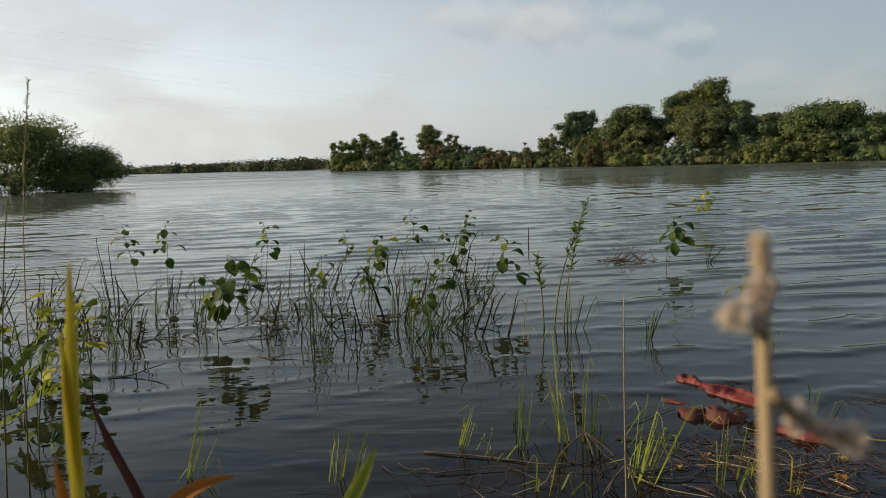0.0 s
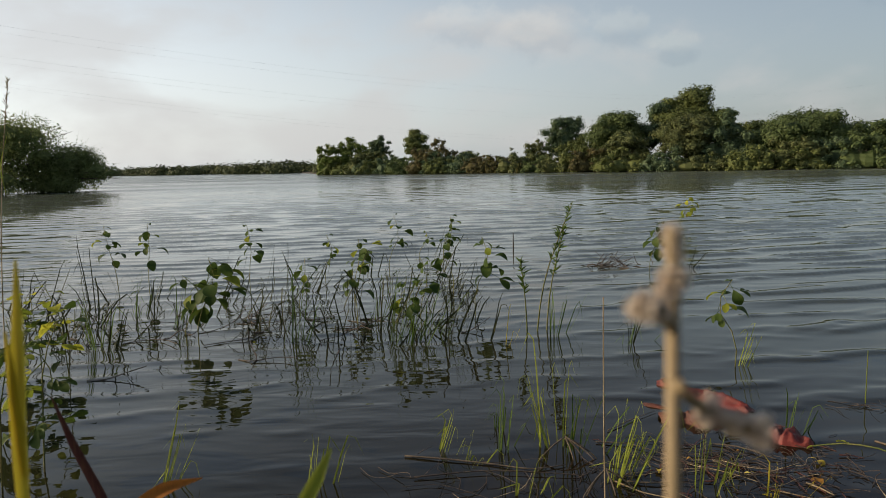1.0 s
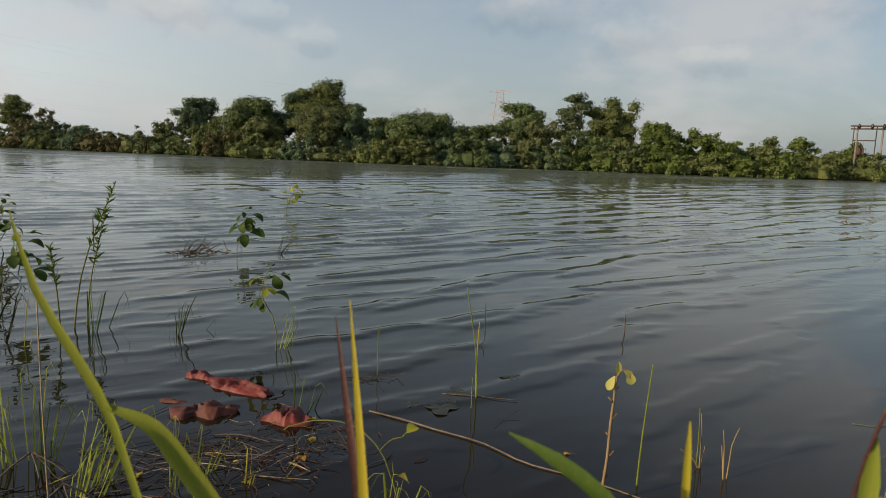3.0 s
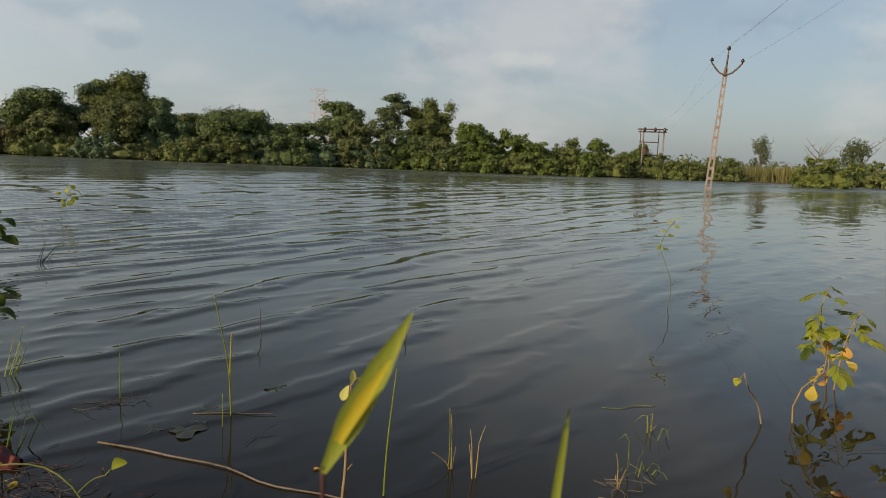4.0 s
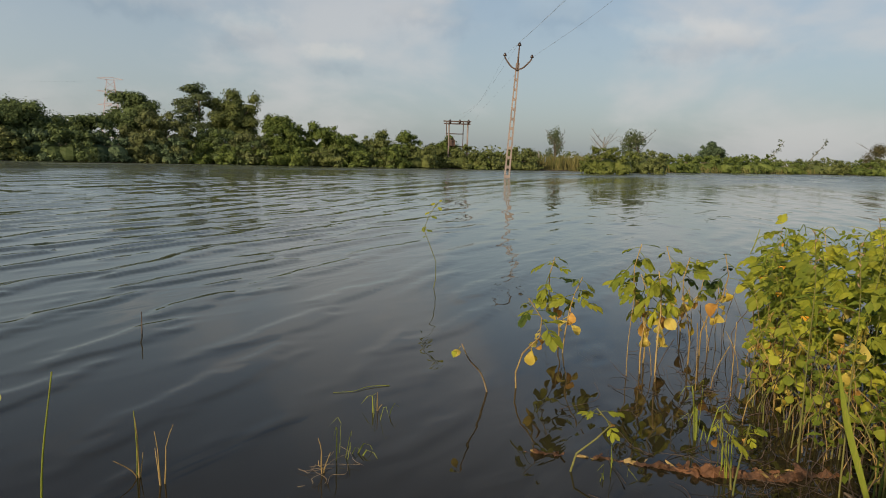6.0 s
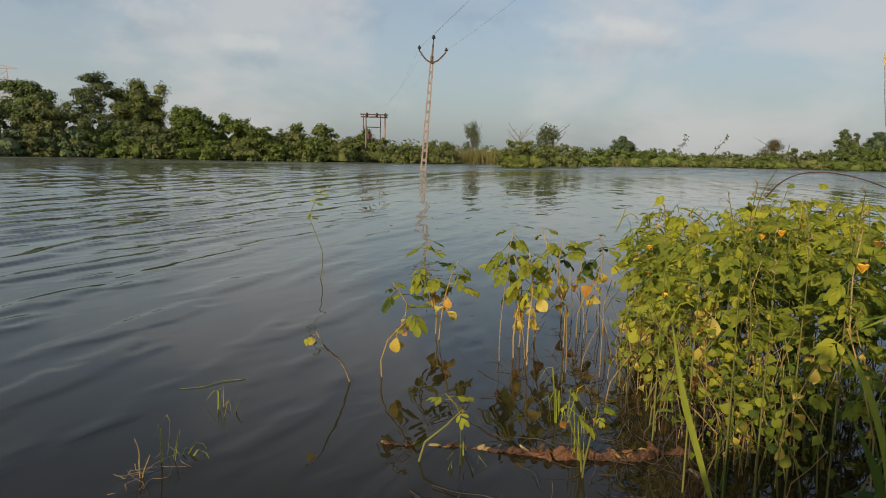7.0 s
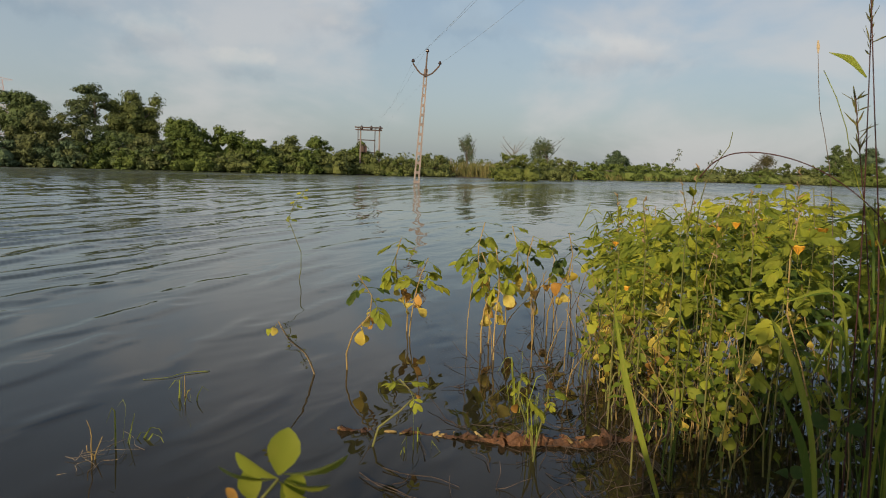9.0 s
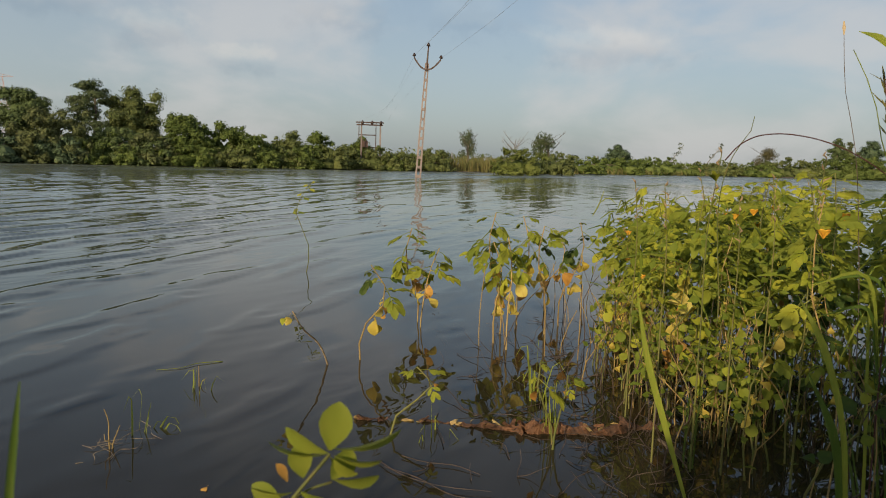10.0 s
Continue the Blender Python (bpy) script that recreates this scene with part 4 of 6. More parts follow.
def pylon(x, y, h):
    """A lattice transmission tower far behind the trees."""
    top = thing("lattice_tower", x, y, 0, "faded red and white lattice transmission tower beyond the trees", "pylon", turn=-32)
    corners = [(-1, -1), (1, -1), (1, 1), (-1, 1)]

    def half(z):
        return 2.3 * (1 - z / h) ** .9 + .75

    for cx, cy in corners:
        b = Build()
        b.tube([(cx * half(z), cy * half(z), z) for z in (0, h * .3, h * .6, h * .95)], [.10, .09, .08, .07], 4)
        place("leg", b.mesh("leg", TOWER_PAINT), top)
    b = Build()
    levels = [h * k / 12 for k in range(12)]
    for z0, z1 in zip(levels, levels[1:]):
        for (ax, ay), (bx, by) in zip(corners, corners[1:] + corners[:1]):
            b.tube([(ax * half(z0), ay * half(z0), z0), (bx * half(z1), by * half(z1), z1)], [.045, .045], 4)
            b.tube([(bx * half(z0), by * half(z0), z0), (ax * half(z1), ay * half(z1), z1)], [.03, .03], 4)
    place("bracing", b.mesh("bracing", TOWER_PAINT), top)
    for z, reach in ((h * .62, 3.6), (h * .79, 3.6), (h * .95, 3.4)):
        b = Build()
        for s in (-1, 1):
            b.tube([(0, 0, z + .5), (s * reach, 0, z)], [.1, .06], 4)
            b.tube([(0, 0, z - .3), (s * reach, 0, z)], [.1, .06], 4)
        place("cross_arm", b.mesh("cross_arm", TOWER_PAINT), top)


pylon(126.0, 181.0, 22.0)
# height on the line as a + b s + c s^2 from the tower to beyond the lake
for a, bb, cc, off in ((20.6, -29.9, 25.9, 0), (20.8, -29.9, 25.6, 5), (17, -31, 27.4, 0), (17.2, -31, 27.2, 5), (13, -32.1, 30, 0), (13.2, -32.1, 29.7, 5)):
    pts = [(126 - 175 * s + off * .5, 181 - 105 * s - off * .8, a + bb * s + cc * s * s) for s in np.linspace(0, 1.35, 9)]
    wire(pts, 40, .0036, "high-voltage line sagging across the sky")


def fence_post(x, y, h):
    top = thing("fence_post", x, y, 0, "weathered grey fence post in the scrub of the far bank", "post", "fence posts")
    b = Build()
    b.tube([(0, 0, 0), (.02, 0, h * .5), (0, .03, h)], [.07, .065, .055], 6)
    place("shaft", b.mesh("shaft", PALE_BARK), top)


for px_, py_, ph_ in ((66.5, 26.2, 1.9), (62.3, 27.5, 2.0), (75.5, 17.0, 2.1), (84, 14.6, 2.2), (93, 12.9, 2.3), (103, 9.6, 2.4)):
    fence_post(px_, py_, ph_)

# ---- weeds: shared leaves ----


def leaflet(b, m, length, width, cup=0.18):
    """An obovate leaflet, broadest towards its tip, with a folded midrib."""
    s = len(b.v)
    rows = ((0, .08), (.14, .36), (.36, .76), (.58, 1.0), (.78, .88), (.93, .48), (1.0, .06))
    for u, w in rows:
        half = width * .5 * w
        z = -cup * length * (u - .45) ** 2
        for k in (-1, 0, 1):
            b.v.append(m @ Vector((k * half, u * length, z + abs(k) * half * .30)))
    for i in range(len(rows) - 1):
        a = s + 3 * i
        b.f += [(a, a + 1, a + 4, a + 3), (a + 1, a + 2, a + 5, a + 4)]


def pinnate_mesh(name, mat, pairs, length, droop, fold, seed, broad=.46):
    """A compound leaf: a bare stalk, then pairs of leaflets that grow towards the tip. It grows along +y."""
    r = rng(seed)
    b = Build()
    stalk = [Vector((0, length * u, -droop * length * u * u)) for u in (0, .25, .45, .65)]
    b.tube(stalk, [.0017, .0014, .0011, .0009], 4)
    for i in range(pairs):
        f = (i + 1) / pairs
        at = .30 + .33 * f
        size = length * (.34 + .20 * f) * r.uniform(.9, 1.1)
        z = -droop * length * at * at
        for side in (-1, 1):
            turn = side * (74 - 50 * f) + r.uniform(-8, 8)
            m = pose(0, length * at, z) @ pose(0, 0, 0, -fold * 45 - droop * 30 + r.uniform(-10, 10), side * (6 + 30 * fold), -turn)
            leaflet(b, m, size, size * broad * r.uniform(.88, 1.12), .35)
    return b.mesh(name, mat, True)


def simple_mesh(name, mat, length, width, cup, seed):
    b = Build()
    b.tube([(0, 0, 0), (0, length * .3, .004), (0, length * .42, 0)], [.0014, .0011, .0009], 4)
    leaflet(b, pose(0, length * .36, 0, -18, 0, 0), length * .72, width, cup)
    return b.mesh(name, mat, True)


LEAVES = {}
for key, mat in (("green", LEAF_GREEN), ("lime", LEAF_LIME), ("dark", LEAF_DARK), ("yellow", LEAF_YELLOW), ("brown", LEAF_BROWN)):
    LEAVES[key] = [pinnate_mesh("leaf", mat, 3, .115, .25, .10, 1), pinnate_mesh("leaf", mat, 2, .095, .4, .30, 2), pinnate_mesh("leaf", mat, 3, .125, .15, .05, 3),
                   pinnate_mesh("leaf", mat, 3, .105, .5, .45, 4), pinnate_mesh("leaf", mat, 2, .105, .2, .0, 11), pinnate_mesh("leaf", mat, 3, .11, .35, .2, 12)]
    LEAVES[key + "_ovate"] = [pinnate_mesh("leaf", mat, 1, .125, .25, .05, 31, .66), simple_mesh("leaf", mat, .100, .052, .7, 32), simple_mesh("leaf", mat, .125, .062, 1.0, 33), simple_mesh("leaf", mat, .085, .046, .4, 34)]
    LEAVES[key + "_single"] = [simple_mesh("leaf", mat, .075, .040, .8, 5), simple_mesh("leaf", mat, .065, .042, 1.6, 6)]
    LEAVES[key + "_round"] = [simple_mesh("leaf", mat, .075, .052, .4, 7), simple_mesh("leaf", mat, .065, .050, .7, 8)]
SUNWARD = Vector((math.sin(radians(SUN_BEARING)), math.cos(radians(SUN_BEARING)), 0))


def leaf_pose(at, turn, lift, scale, r, hang=0.0, sunward=.68):
    """Where a leaf sits: it points along turn, its face held up and towards the sun; hang tips it down at its stalk."""
    ahead = Vector((-math.sin(radians(turn)), math.cos(radians(turn)), 0))
    face = (Vector((0, 0, .90)) + SUNWARD * sunward + Vector(r.normal(0, .22, 3))).normalized()
    along = (ahead + Vector((0, 0, lift)))
    along = (along - face * along.dot(face)).normalized()
    m = Matrix((along.cross(face), along, face)).transposed().to_4x4()
    return Matrix.Translation(at) @ m @ pose(0, 0, 0, -hang, 0, 0) @ Matrix.Diagonal((scale, scale, scale, 1))


def weed(x, y, h, label, mix, count=9, lean=(0, 0), spread=1.0, seed=0, stem=None, low=.45, floor=-.25, size=1.0, flower=0, group="weeds", shape="", crowd=1.15, thick=.0031, limp=0.0, old_size=1.0, sunward=.55):
    """A leafy annual weed: one stem, compound leaves that crowd towards the top. mix: leaf colours from the top down."""
    r = rng(1000 + seed)
    top = thing("weed", x, y, 0, label, "weed", group)
    b = Build()
    bend = r.uniform(-.042, .042, 2)
    line = curve_points([(0, 0, floor), (lean[0] * .15 + bend[0], lean[1] * .15 + bend[1], h * .35), (lean[0] * .55 - bend[0], lean[1] * .55 - bend[1], h * .7), (lean[0], lean[1], h)], 9)
    b.tube(line, [thick * (1 - .55 * i / 8) for i in range(9)], 5)
    place("stem", b.mesh("stem", stem or STEM_GREEN, True), top)
    turn = r.uniform(0, 360)
    for i in range(count):
        f = 1 - (1 - low) * (i / max(1, count - 1)) ** crowd
        u = (f * h - floor) / (h - floor) * 8
        k = min(int(u), 7)
        p = line[k].lerp(line[k + 1], u - k)
        if p.z < .03:
            continue
        turn += 137.5 + r.uniform(-22, 22)
        colour = mix[min(len(mix) - 1, int(i / count * len(mix)))]
        if isinstance(colour, tuple):
            colour = colour[r.integers(0, len(colour))]
        old = colour in ("yellow", "brown")
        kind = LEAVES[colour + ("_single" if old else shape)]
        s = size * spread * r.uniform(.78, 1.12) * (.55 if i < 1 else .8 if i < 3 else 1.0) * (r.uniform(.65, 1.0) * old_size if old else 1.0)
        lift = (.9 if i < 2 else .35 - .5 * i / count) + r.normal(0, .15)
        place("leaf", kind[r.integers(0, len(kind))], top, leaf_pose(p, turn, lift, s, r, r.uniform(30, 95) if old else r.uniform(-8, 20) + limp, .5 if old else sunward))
    for i in range(flower):
        b = Build()
        p = line[7 - i].copy() + Vector((r.uniform(-.02, .02), r.uniform(-.02, .02), .01))
        for j in range(5):
            leaflet(b, Matrix.Translation(p) @ pose(0, 0, 0, 55, 0, j * 72), .021, .017)
        place("flower", b.mesh("flower", PETAL, True), top, label="small orange-yellow flower")
    return top


BLADES = {}


def blade_pool(mat, bend):
    """Twelve unit-high grass blades that lean along +x, to be scaled in place."""
    key = (mat.name, bend)
    if key not in BLADES:
        r = rng(len(BLADES) + 60)
        BLADES[key] = []
        for i in range(12):
            b = Build()
            k, off = r.uniform(0, bend), r.uniform(.05, .25)
            pts = curve_points([(0, 0, 0), (off * .3, r.normal(0, .02), .5), (off, r.normal(0, .03), 1 - k * .3), (off + k * .55, r.normal(0, .03), 1 - k)], 8)
            if r.random() < .35:
                # a snapped tip
                q = 4 + i % 2
                for j in range(q + 1, 8):
                    pts[j] = pts[q] + Vector((.06, 0, -.055)) * (j - q)
            b.strip(pts, [.8, 1, 1, .95, .85, .65, .4, .05], (r.normal(), r.normal(), .2), .3)
            # widths are in units of a fiftieth of the height
            for v, p in zip(range(len(b.v)), [q for q in pts for _ in range(3)]):
                b.v[v] = p + (b.v[v] - p) * .02
            BLADES[key].append(b.mesh("blade", mat, True))
    return BLADES[key]


def tuft(name, x, y, n, h, spread, width, mat, label, seed, lean=(0, 0), bend=.35, floor=-.12, group="grass tufts", z=0.0):
    """A tuft of separate blades from one root."""
    r = rng(3000 + seed)
    top = thing(name, x, y, z, label, "grass", group)
    pool = blade_pool(mat, bend)
    for i in range(n):
        a, d = r.uniform(0, 360), abs(r.normal(0, spread))
        hh = (h * r.uniform(.4, 1.08) - floor)
        tilt = math.degrees(math.atan2(d + .02, hh))
        wide = width * r.uniform(.6, 1.2) / .02
        m = pose(math.cos(radians(a)) * d * .5, math.sin(radians(a)) * d * .5, floor) @ pose(0, 0, 0, -math.degrees(lean[1] / hh), math.degrees(lean[0] / hh), 0) @ pose(0, 0, 0, 0, tilt, 0) @ pose(0, 0, 0, 0, 0, a)
        k = max(wide, hh * .35)
        place("blade", pool[r.integers(0, 12)], top, m @ Matrix.Diagonal((k, k, hh, 1)))
    return top


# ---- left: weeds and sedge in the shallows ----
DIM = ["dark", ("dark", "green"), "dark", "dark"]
POND = "leafy green weed standing in shallow water"
WEEDS_LEFT = [(-2.11, 4.58, .47, 7, 1.25, -.06, 0), (-1.88, 4.56, .48, 6, 1.25, 0, .02), (-1.16, 4.42, .47, 7, 1.2, -.02, 0), (-1.06, 3.18, .42, 12, 1.75, .03, 0),
              (-1.10, 3.22, .33, 8, 1.6, -.08, .02), (-.70, 4.75, .36, 5, .95, -.02, 0), (-.46, 4.2, .38, 9, 1.45, .02, 0), (-.26, 4.95, .47, 7, 1.1, 0, 0),
              (.14, 5.7, .40, 7, 1.15, .03, 0), (-.05, 6.05, .25, 4, .8, 0, 0)]
WEEDS_OPEN = [(.285, 3.69, .43, 9, 1.35, 0, 0), (1.66, 5.02, .35, 12, 1.55, .02, 0), (2.89, 7.75, .40, 9, 1.35, .03, 0), (1.17, 2.66, .34, 7, 1.0, .03, 0),
              (-.16, 3.2, .30, 8, 1.1, .05, 0), (-.72, 3.75, .33, 6, .9, .03, 0), (-.02, 3.45, .36, 7, 1.1, -.03, 0), (.10, 4.3, .40, 7, 1.2, .02, 0),
              (-.40, 3.55, .34, 7, 1.1, 0, 0)]
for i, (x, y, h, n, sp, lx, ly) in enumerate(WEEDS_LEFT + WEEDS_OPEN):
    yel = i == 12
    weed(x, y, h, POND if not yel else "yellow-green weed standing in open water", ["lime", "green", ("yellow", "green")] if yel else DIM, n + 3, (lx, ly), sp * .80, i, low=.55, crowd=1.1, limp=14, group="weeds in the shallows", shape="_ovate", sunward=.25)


def wispy(x, y, h, lx, ly, seed):
    """A tall thin stem with fine feathery leaves."""
    r = rng(seed)
    top = thing("wispy_weed", x, y, 0, "tall thin weed with fine feathery leaves in the water", "weed", "weeds in the shallows")
    b = Build()
    line = curve_points([(0, 0, -.2), (lx * .3, ly * .3, h * .4), (lx, ly, h)], 9)
    b.tube(line, [.0045 * (1 - .07 * i) for i in range(9)], 5)
    place("stem", b.mesh("stem", STEM_GREEN, True), top)
    b = Build()
    for i in range(46):
        u = (r.uniform(.35, 1) ** .6 * h + .2) / (h + .2) * 8
        k = min(int(u), 7)
        p = line[k].lerp(line[k + 1], u - k)
        q = p + Vector((r.normal(0, .020), r.normal(0, .020), r.uniform(0, .04)))
        b.strip([p, p.lerp(q, .5), q], [.006, .008, .001], (r.normal(), r.normal(), .3))
    place("leaves", b.mesh("leaves", GRASS_DEEP), top)


wispy(.50, 3.28, .63, .20, .03, 5)
wispy(.56, 3.30, .50, .10, .02, 6)
wispy(.47, 3.26, .36, -.03, .02, 7)

place_rng = rng(77)
for i in range(78):
    u = place_rng.random()
    x = -2.75 + 2.95 * u + place_rng.normal(0, .06)
    y = 3.05 + (1 - u) * .45 + abs(place_rng.normal(0, .75))
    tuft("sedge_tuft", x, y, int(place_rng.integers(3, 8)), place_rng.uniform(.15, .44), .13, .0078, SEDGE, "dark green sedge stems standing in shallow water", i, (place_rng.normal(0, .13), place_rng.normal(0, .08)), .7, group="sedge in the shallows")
for i, (x, y, n, h) in enumerate([(-.66, 3.2, 16, .38), (-.18, 3.15, 20, .33), (-.10, 3.12, 16, .27), (-.02, 3.28, 14, .27), (-1.35, 3.6, 14, .3), (-1.7, 3.9, 14, .3), (-.3, 3.6, 12, .32), (.58, 3.2, 14, .35), (.86, 3.0, 8, .2)]):
    tuft("grass_tuft", x, y, int(n * .7), h, .07, .0050, GRASS_DEEP, "green grass tuft rising out of the water", 200 + i, (0, 0), .4)


def dead_sticks(cx, cy, rx, ry, n, length, radius, mat, label, seed, up=.0, kind="stuff"):
    """Loose dead stems lying on the water."""
    r = rng(seed)
    b = Build()
    for i in range(n):
        x, y = cx + r.normal(0, rx * .5), cy + r.normal(0, ry * .5)
        a, l = r.normal(0, 1.1), length * r.uniform(.3, 1.2)
        dx, dy = math.cos(a) * l * .5, math.sin(a) * l * .5
        z0, z1 = r.uniform(0, .008), r.uniform(0, .008) + up * r.random()
        k = .10 * l
        b.tube(curve_points([(x - dx, y - dy, z0), (x - dx * .35 + r.normal(0, k), y - dy * .35 + r.normal(0, k), .005), (x + dx * .35 + r.normal(0, k), y + dy * .35 + r.normal(0, k), .004 + z1 * .4), (x + dx, y + dy, z1)], 9), [radius * r.uniform(.5, 1.15) * (1 - .05 * j) for j in range(9)], 4)
    return tagged(place("floating_stems", b.mesh("floating_stems", mat)), label, "plant debris", kind=kind)


dead_sticks(.84, 1.72, .40, .24, 30, .17, .0016, DARK_STRAW, "raft of dead brown stems floating by the bank", 1)
dead_sticks(.85, 1.72, .40, .24, 8, .11, .0011, STRAW, "pale dry straw floating on the raft of stems", 2)
dead_sticks(.84, 1.74, .36, .26, 40, .09, .0018, RUST_CLOTH, "reddish rotten stem pieces floating by the bank", 14)
dead_sticks(.84, 1.72, .32, .22, 130, .05, .0012, DARK_STRAW, "crumbled bits of dead stems floating by the bank", 12)
dead_sticks(1.40, 5.3, .22, .10, 34, .22, .0038, DARK_STRAW, "dark drifted twigs caught around weeds", 3, .12)
dead_sticks(-.9, 3.5, 1.1, .5, 40, .3, .0035, DARK_STRAW, "dead stems lying among the sedge", 4, .1)
dead_sticks(3.0, -.05, .55, .35, 42, .20, .0016, DARK_STRAW, "dead stems floating under the weeds", 5, .04)
dead_sticks(2.15, .78, .12, .05, 9, .11, .0007, STRAW, "scrap of straw floating on the water", 6, .03)
dead_sticks(1.42, 2.13, .10, .06, 12, .10, .0012, DARK_STRAW, "small dark clump of drift around a stem", 7, .03)

dead_sticks(.55, 1.68, .95, .22, 20, .24, .0011, DARK_STRAW, "thin sodden stems spread along the bank", 21, .02)
dead_sticks(.62, 1.66, .80, .20, 9, .20, .0010, STRAW, "pale dry stalks lying on the water by the bank", 22, .05)
dead_sticks(1.02, 1.62, .22, .12, 22, .07, .0016, DARK_STRAW, "matted straw and chaff at the end of the raft", 23, .02)
dead_sticks(.16, 1.74, .40, .12, 16, .16, .0012, DARK_STRAW, "dead stems awash near the bank", 24, .05)
dead_sticks(2.62, -.22, .30, .22, 44, .12, .0011, DARK_STRAW, "dead twigs and chaff behind the log", 25, .04)
dead_sticks(2.50, -.22, .20, .20, 8, .12, .0009, DARK_STRAW, "dead twigs awash before the weeds", 26, .08)
dead_sticks(3.45, .22, .55, .22, 36, .12, .0012, DARK_STRAW, "dead twigs drifting among the yellowing weeds", 27, .10)


def splayed_roots(x, y, n, reach, seed):
    """Pale roots that splay from the foot of a grass tuft into the water."""
    r = rng(seed)
    top = thing("grass_root", x, y, 0, "pale splayed roots of a grass tuft in the shallows", "roots", "roots in the shallows")
    for k in range(n):
        a, l = r.uniform(-2.9, -.2), reach * r.uniform(.6, 1.2)
        b = Build()
        b.tube(curve_points([(0, 0, .05), (math.cos(a) * l * .35, math.sin(a) * l * .35, .035), (math.cos(a) * l * .8, math.sin(a) * l * .8, .004), (math.cos(a) * l, math.sin(a) * l, -.02)], 8), [.0026, .0026, .0024, .0022, .002, .0017, .0014, .001], 5)
        place("root", b.mesh("root", ROOT, True), top)


splayed_roots(.437, 1.64, 5, .09, 11)
splayed_roots(.375, 1.85, 5, .09, 13)
splayed_roots(2.62, -.30, 6, .08, 14)


def drowned_leaf(x, y, turn, size, seed):
    """A dull lobed leaf lying just awash."""
    r = rng(seed)
    b = Build()
    b.v.append(Vector((0, 0, .004)))
    for k in range(22):
        a = 2 * math.pi * k / 22
        q = size * (.36 + .14 * math.cos(3 * a) + r.normal(0, .03))
        b.v.append(Vector((math.cos(a) * q, math.sin(a) * q, .003 + .002 * math.sin(5 * a))))
    b.f += [(0, k + 1, (k + 1) % 22 + 1) for k in range(22)]
    ob = place("drowned_leaf", b.mesh("drowned_leaf", DULL_LEAF))
    ob.matrix_basis = pose(x, y, 0, 0, 0, turn)
    tagged(ob, "dull green leaf lying awash in the shallows", "leaf", "drowned leaves")


for k_, (x_, y_, s_) in enumerate([(1.484, 1.791, .13), (1.614, 1.901, .11), (1.876, 1.949, .09), (1.42, 1.86, .08), (1.545, 1.845, .07)]):
    drowned_leaf(x_, y_, k_ * 70, s_, 40 + k_)

TUFTS_RAFT = [(.36, 1.90, 10, .36, -.10, .02, GRASS), (.38, 1.86, 10, .20, .01, 0, GRASS_DEEP), (.437, 1.656, 9, .27, .03, 0, GRASS), (.478, 1.729, 7, .21, .03, 0, GRASS),
              (.651, 1.597, 4, .23, -.01, 0, GRASS), (.70, 1.65, 4, .16, .03, 0, GRASS), (.193, 2.06, 4, .12, 0, 0, GRASS_DEEP), (0, 1.9, 5, .22, .05, 0, GRASS), (.19, 1.88, 5, .24, 0, 0, GRASS_DEEP), (.06, 1.82, 6, .1, .04, 0, GRASS),
              (-.32, 1.71, 5, .2, -.02, 0, GRASS), (-.74, 1.74, 6, .24, .06, 0, GRASS), (.88, 3.0, 6, .24, .03, 0, SEDGE), (.33, 3.05, 2, .2, 0, 0, GRASS_YELLOW)]
TUFTS_OPEN = [(.20, 1.62, 4, .12, .02, 0, GRASS), (2.22, .81, 5, .1, .02, 0, GRASS), (2.5, .89, 2, .07, 0, 0, GRASS),
              (1.06, 1.3, 6, .12, 0, 0, GRASS), (.80, 1.55, 6, .1, .03, 0, GRASS_YELLOW), (1.2, 2.62, 5, .22, .05, 0, GRASS), (1.92, 5.1, 8, .2, .1, 0, SEDGE),
              (1.05, 1.95, 4, .14, .02, 0, GRASS_DEEP), (2.68, -.05, 6, .17, -.04, 0, GRASS), (2.52, .2, 5, .12, -.05, 0, GRASS), (2.86, .05, 6, .2, .02, 0, GRASS)]
for i, (x, y, n, h, lx, ly, mat) in enumerate(TUFTS_RAFT + TUFTS_OPEN):
    tuft("grass_tuft", x, y, n + 3, h, .030 + .02 * (n > 8), .0046, mat, "young yellow-green grass rising from the shallows", 300 + i, (lx, ly), .35)


CLUMP = [None]


def clump(x, y, label):
    """A rooted grass plant; the blades and stems that follow are its parts."""
    CLUMP[0] = thing("grass_plant", x, y, 0, label, "grass", "grass on the near bank")


def blade(name, pts, widths, mat, label, face=(0, -1, 0), n=26):
    b = Build()
    run = np.cumsum([0] + [(Vector(q) - Vector(p)).length for p, q in zip(pts, pts[1:])])
    w = np.interp(np.linspace(0, run[-1], n), np.interp(np.linspace(0, 1, len(widths)), np.linspace(0, 1, len(pts)), run), widths)
    b.strip(curve_points(pts, n), list(w), face, .55)
    base = CLUMP[0].location
    return place("blade", b.mesh("blade", mat, True), CLUMP[0], Matrix.Translation(-base), label)


def reed(pts, r0, mat, label, name="reed", n=16):
    b = Build()
    b.tube(curve_points(pts, n), list(np.linspace(r0, r0 * .5, n)), 5)
    mesh = b.mesh(name, mat, True)
    if name == "stem":
        return place("stem", mesh, CLUMP[0], Matrix.Translation(-CLUMP[0].location), label)
    return tagged(place(name, mesh), label, "plant stem", "single stems in the water")


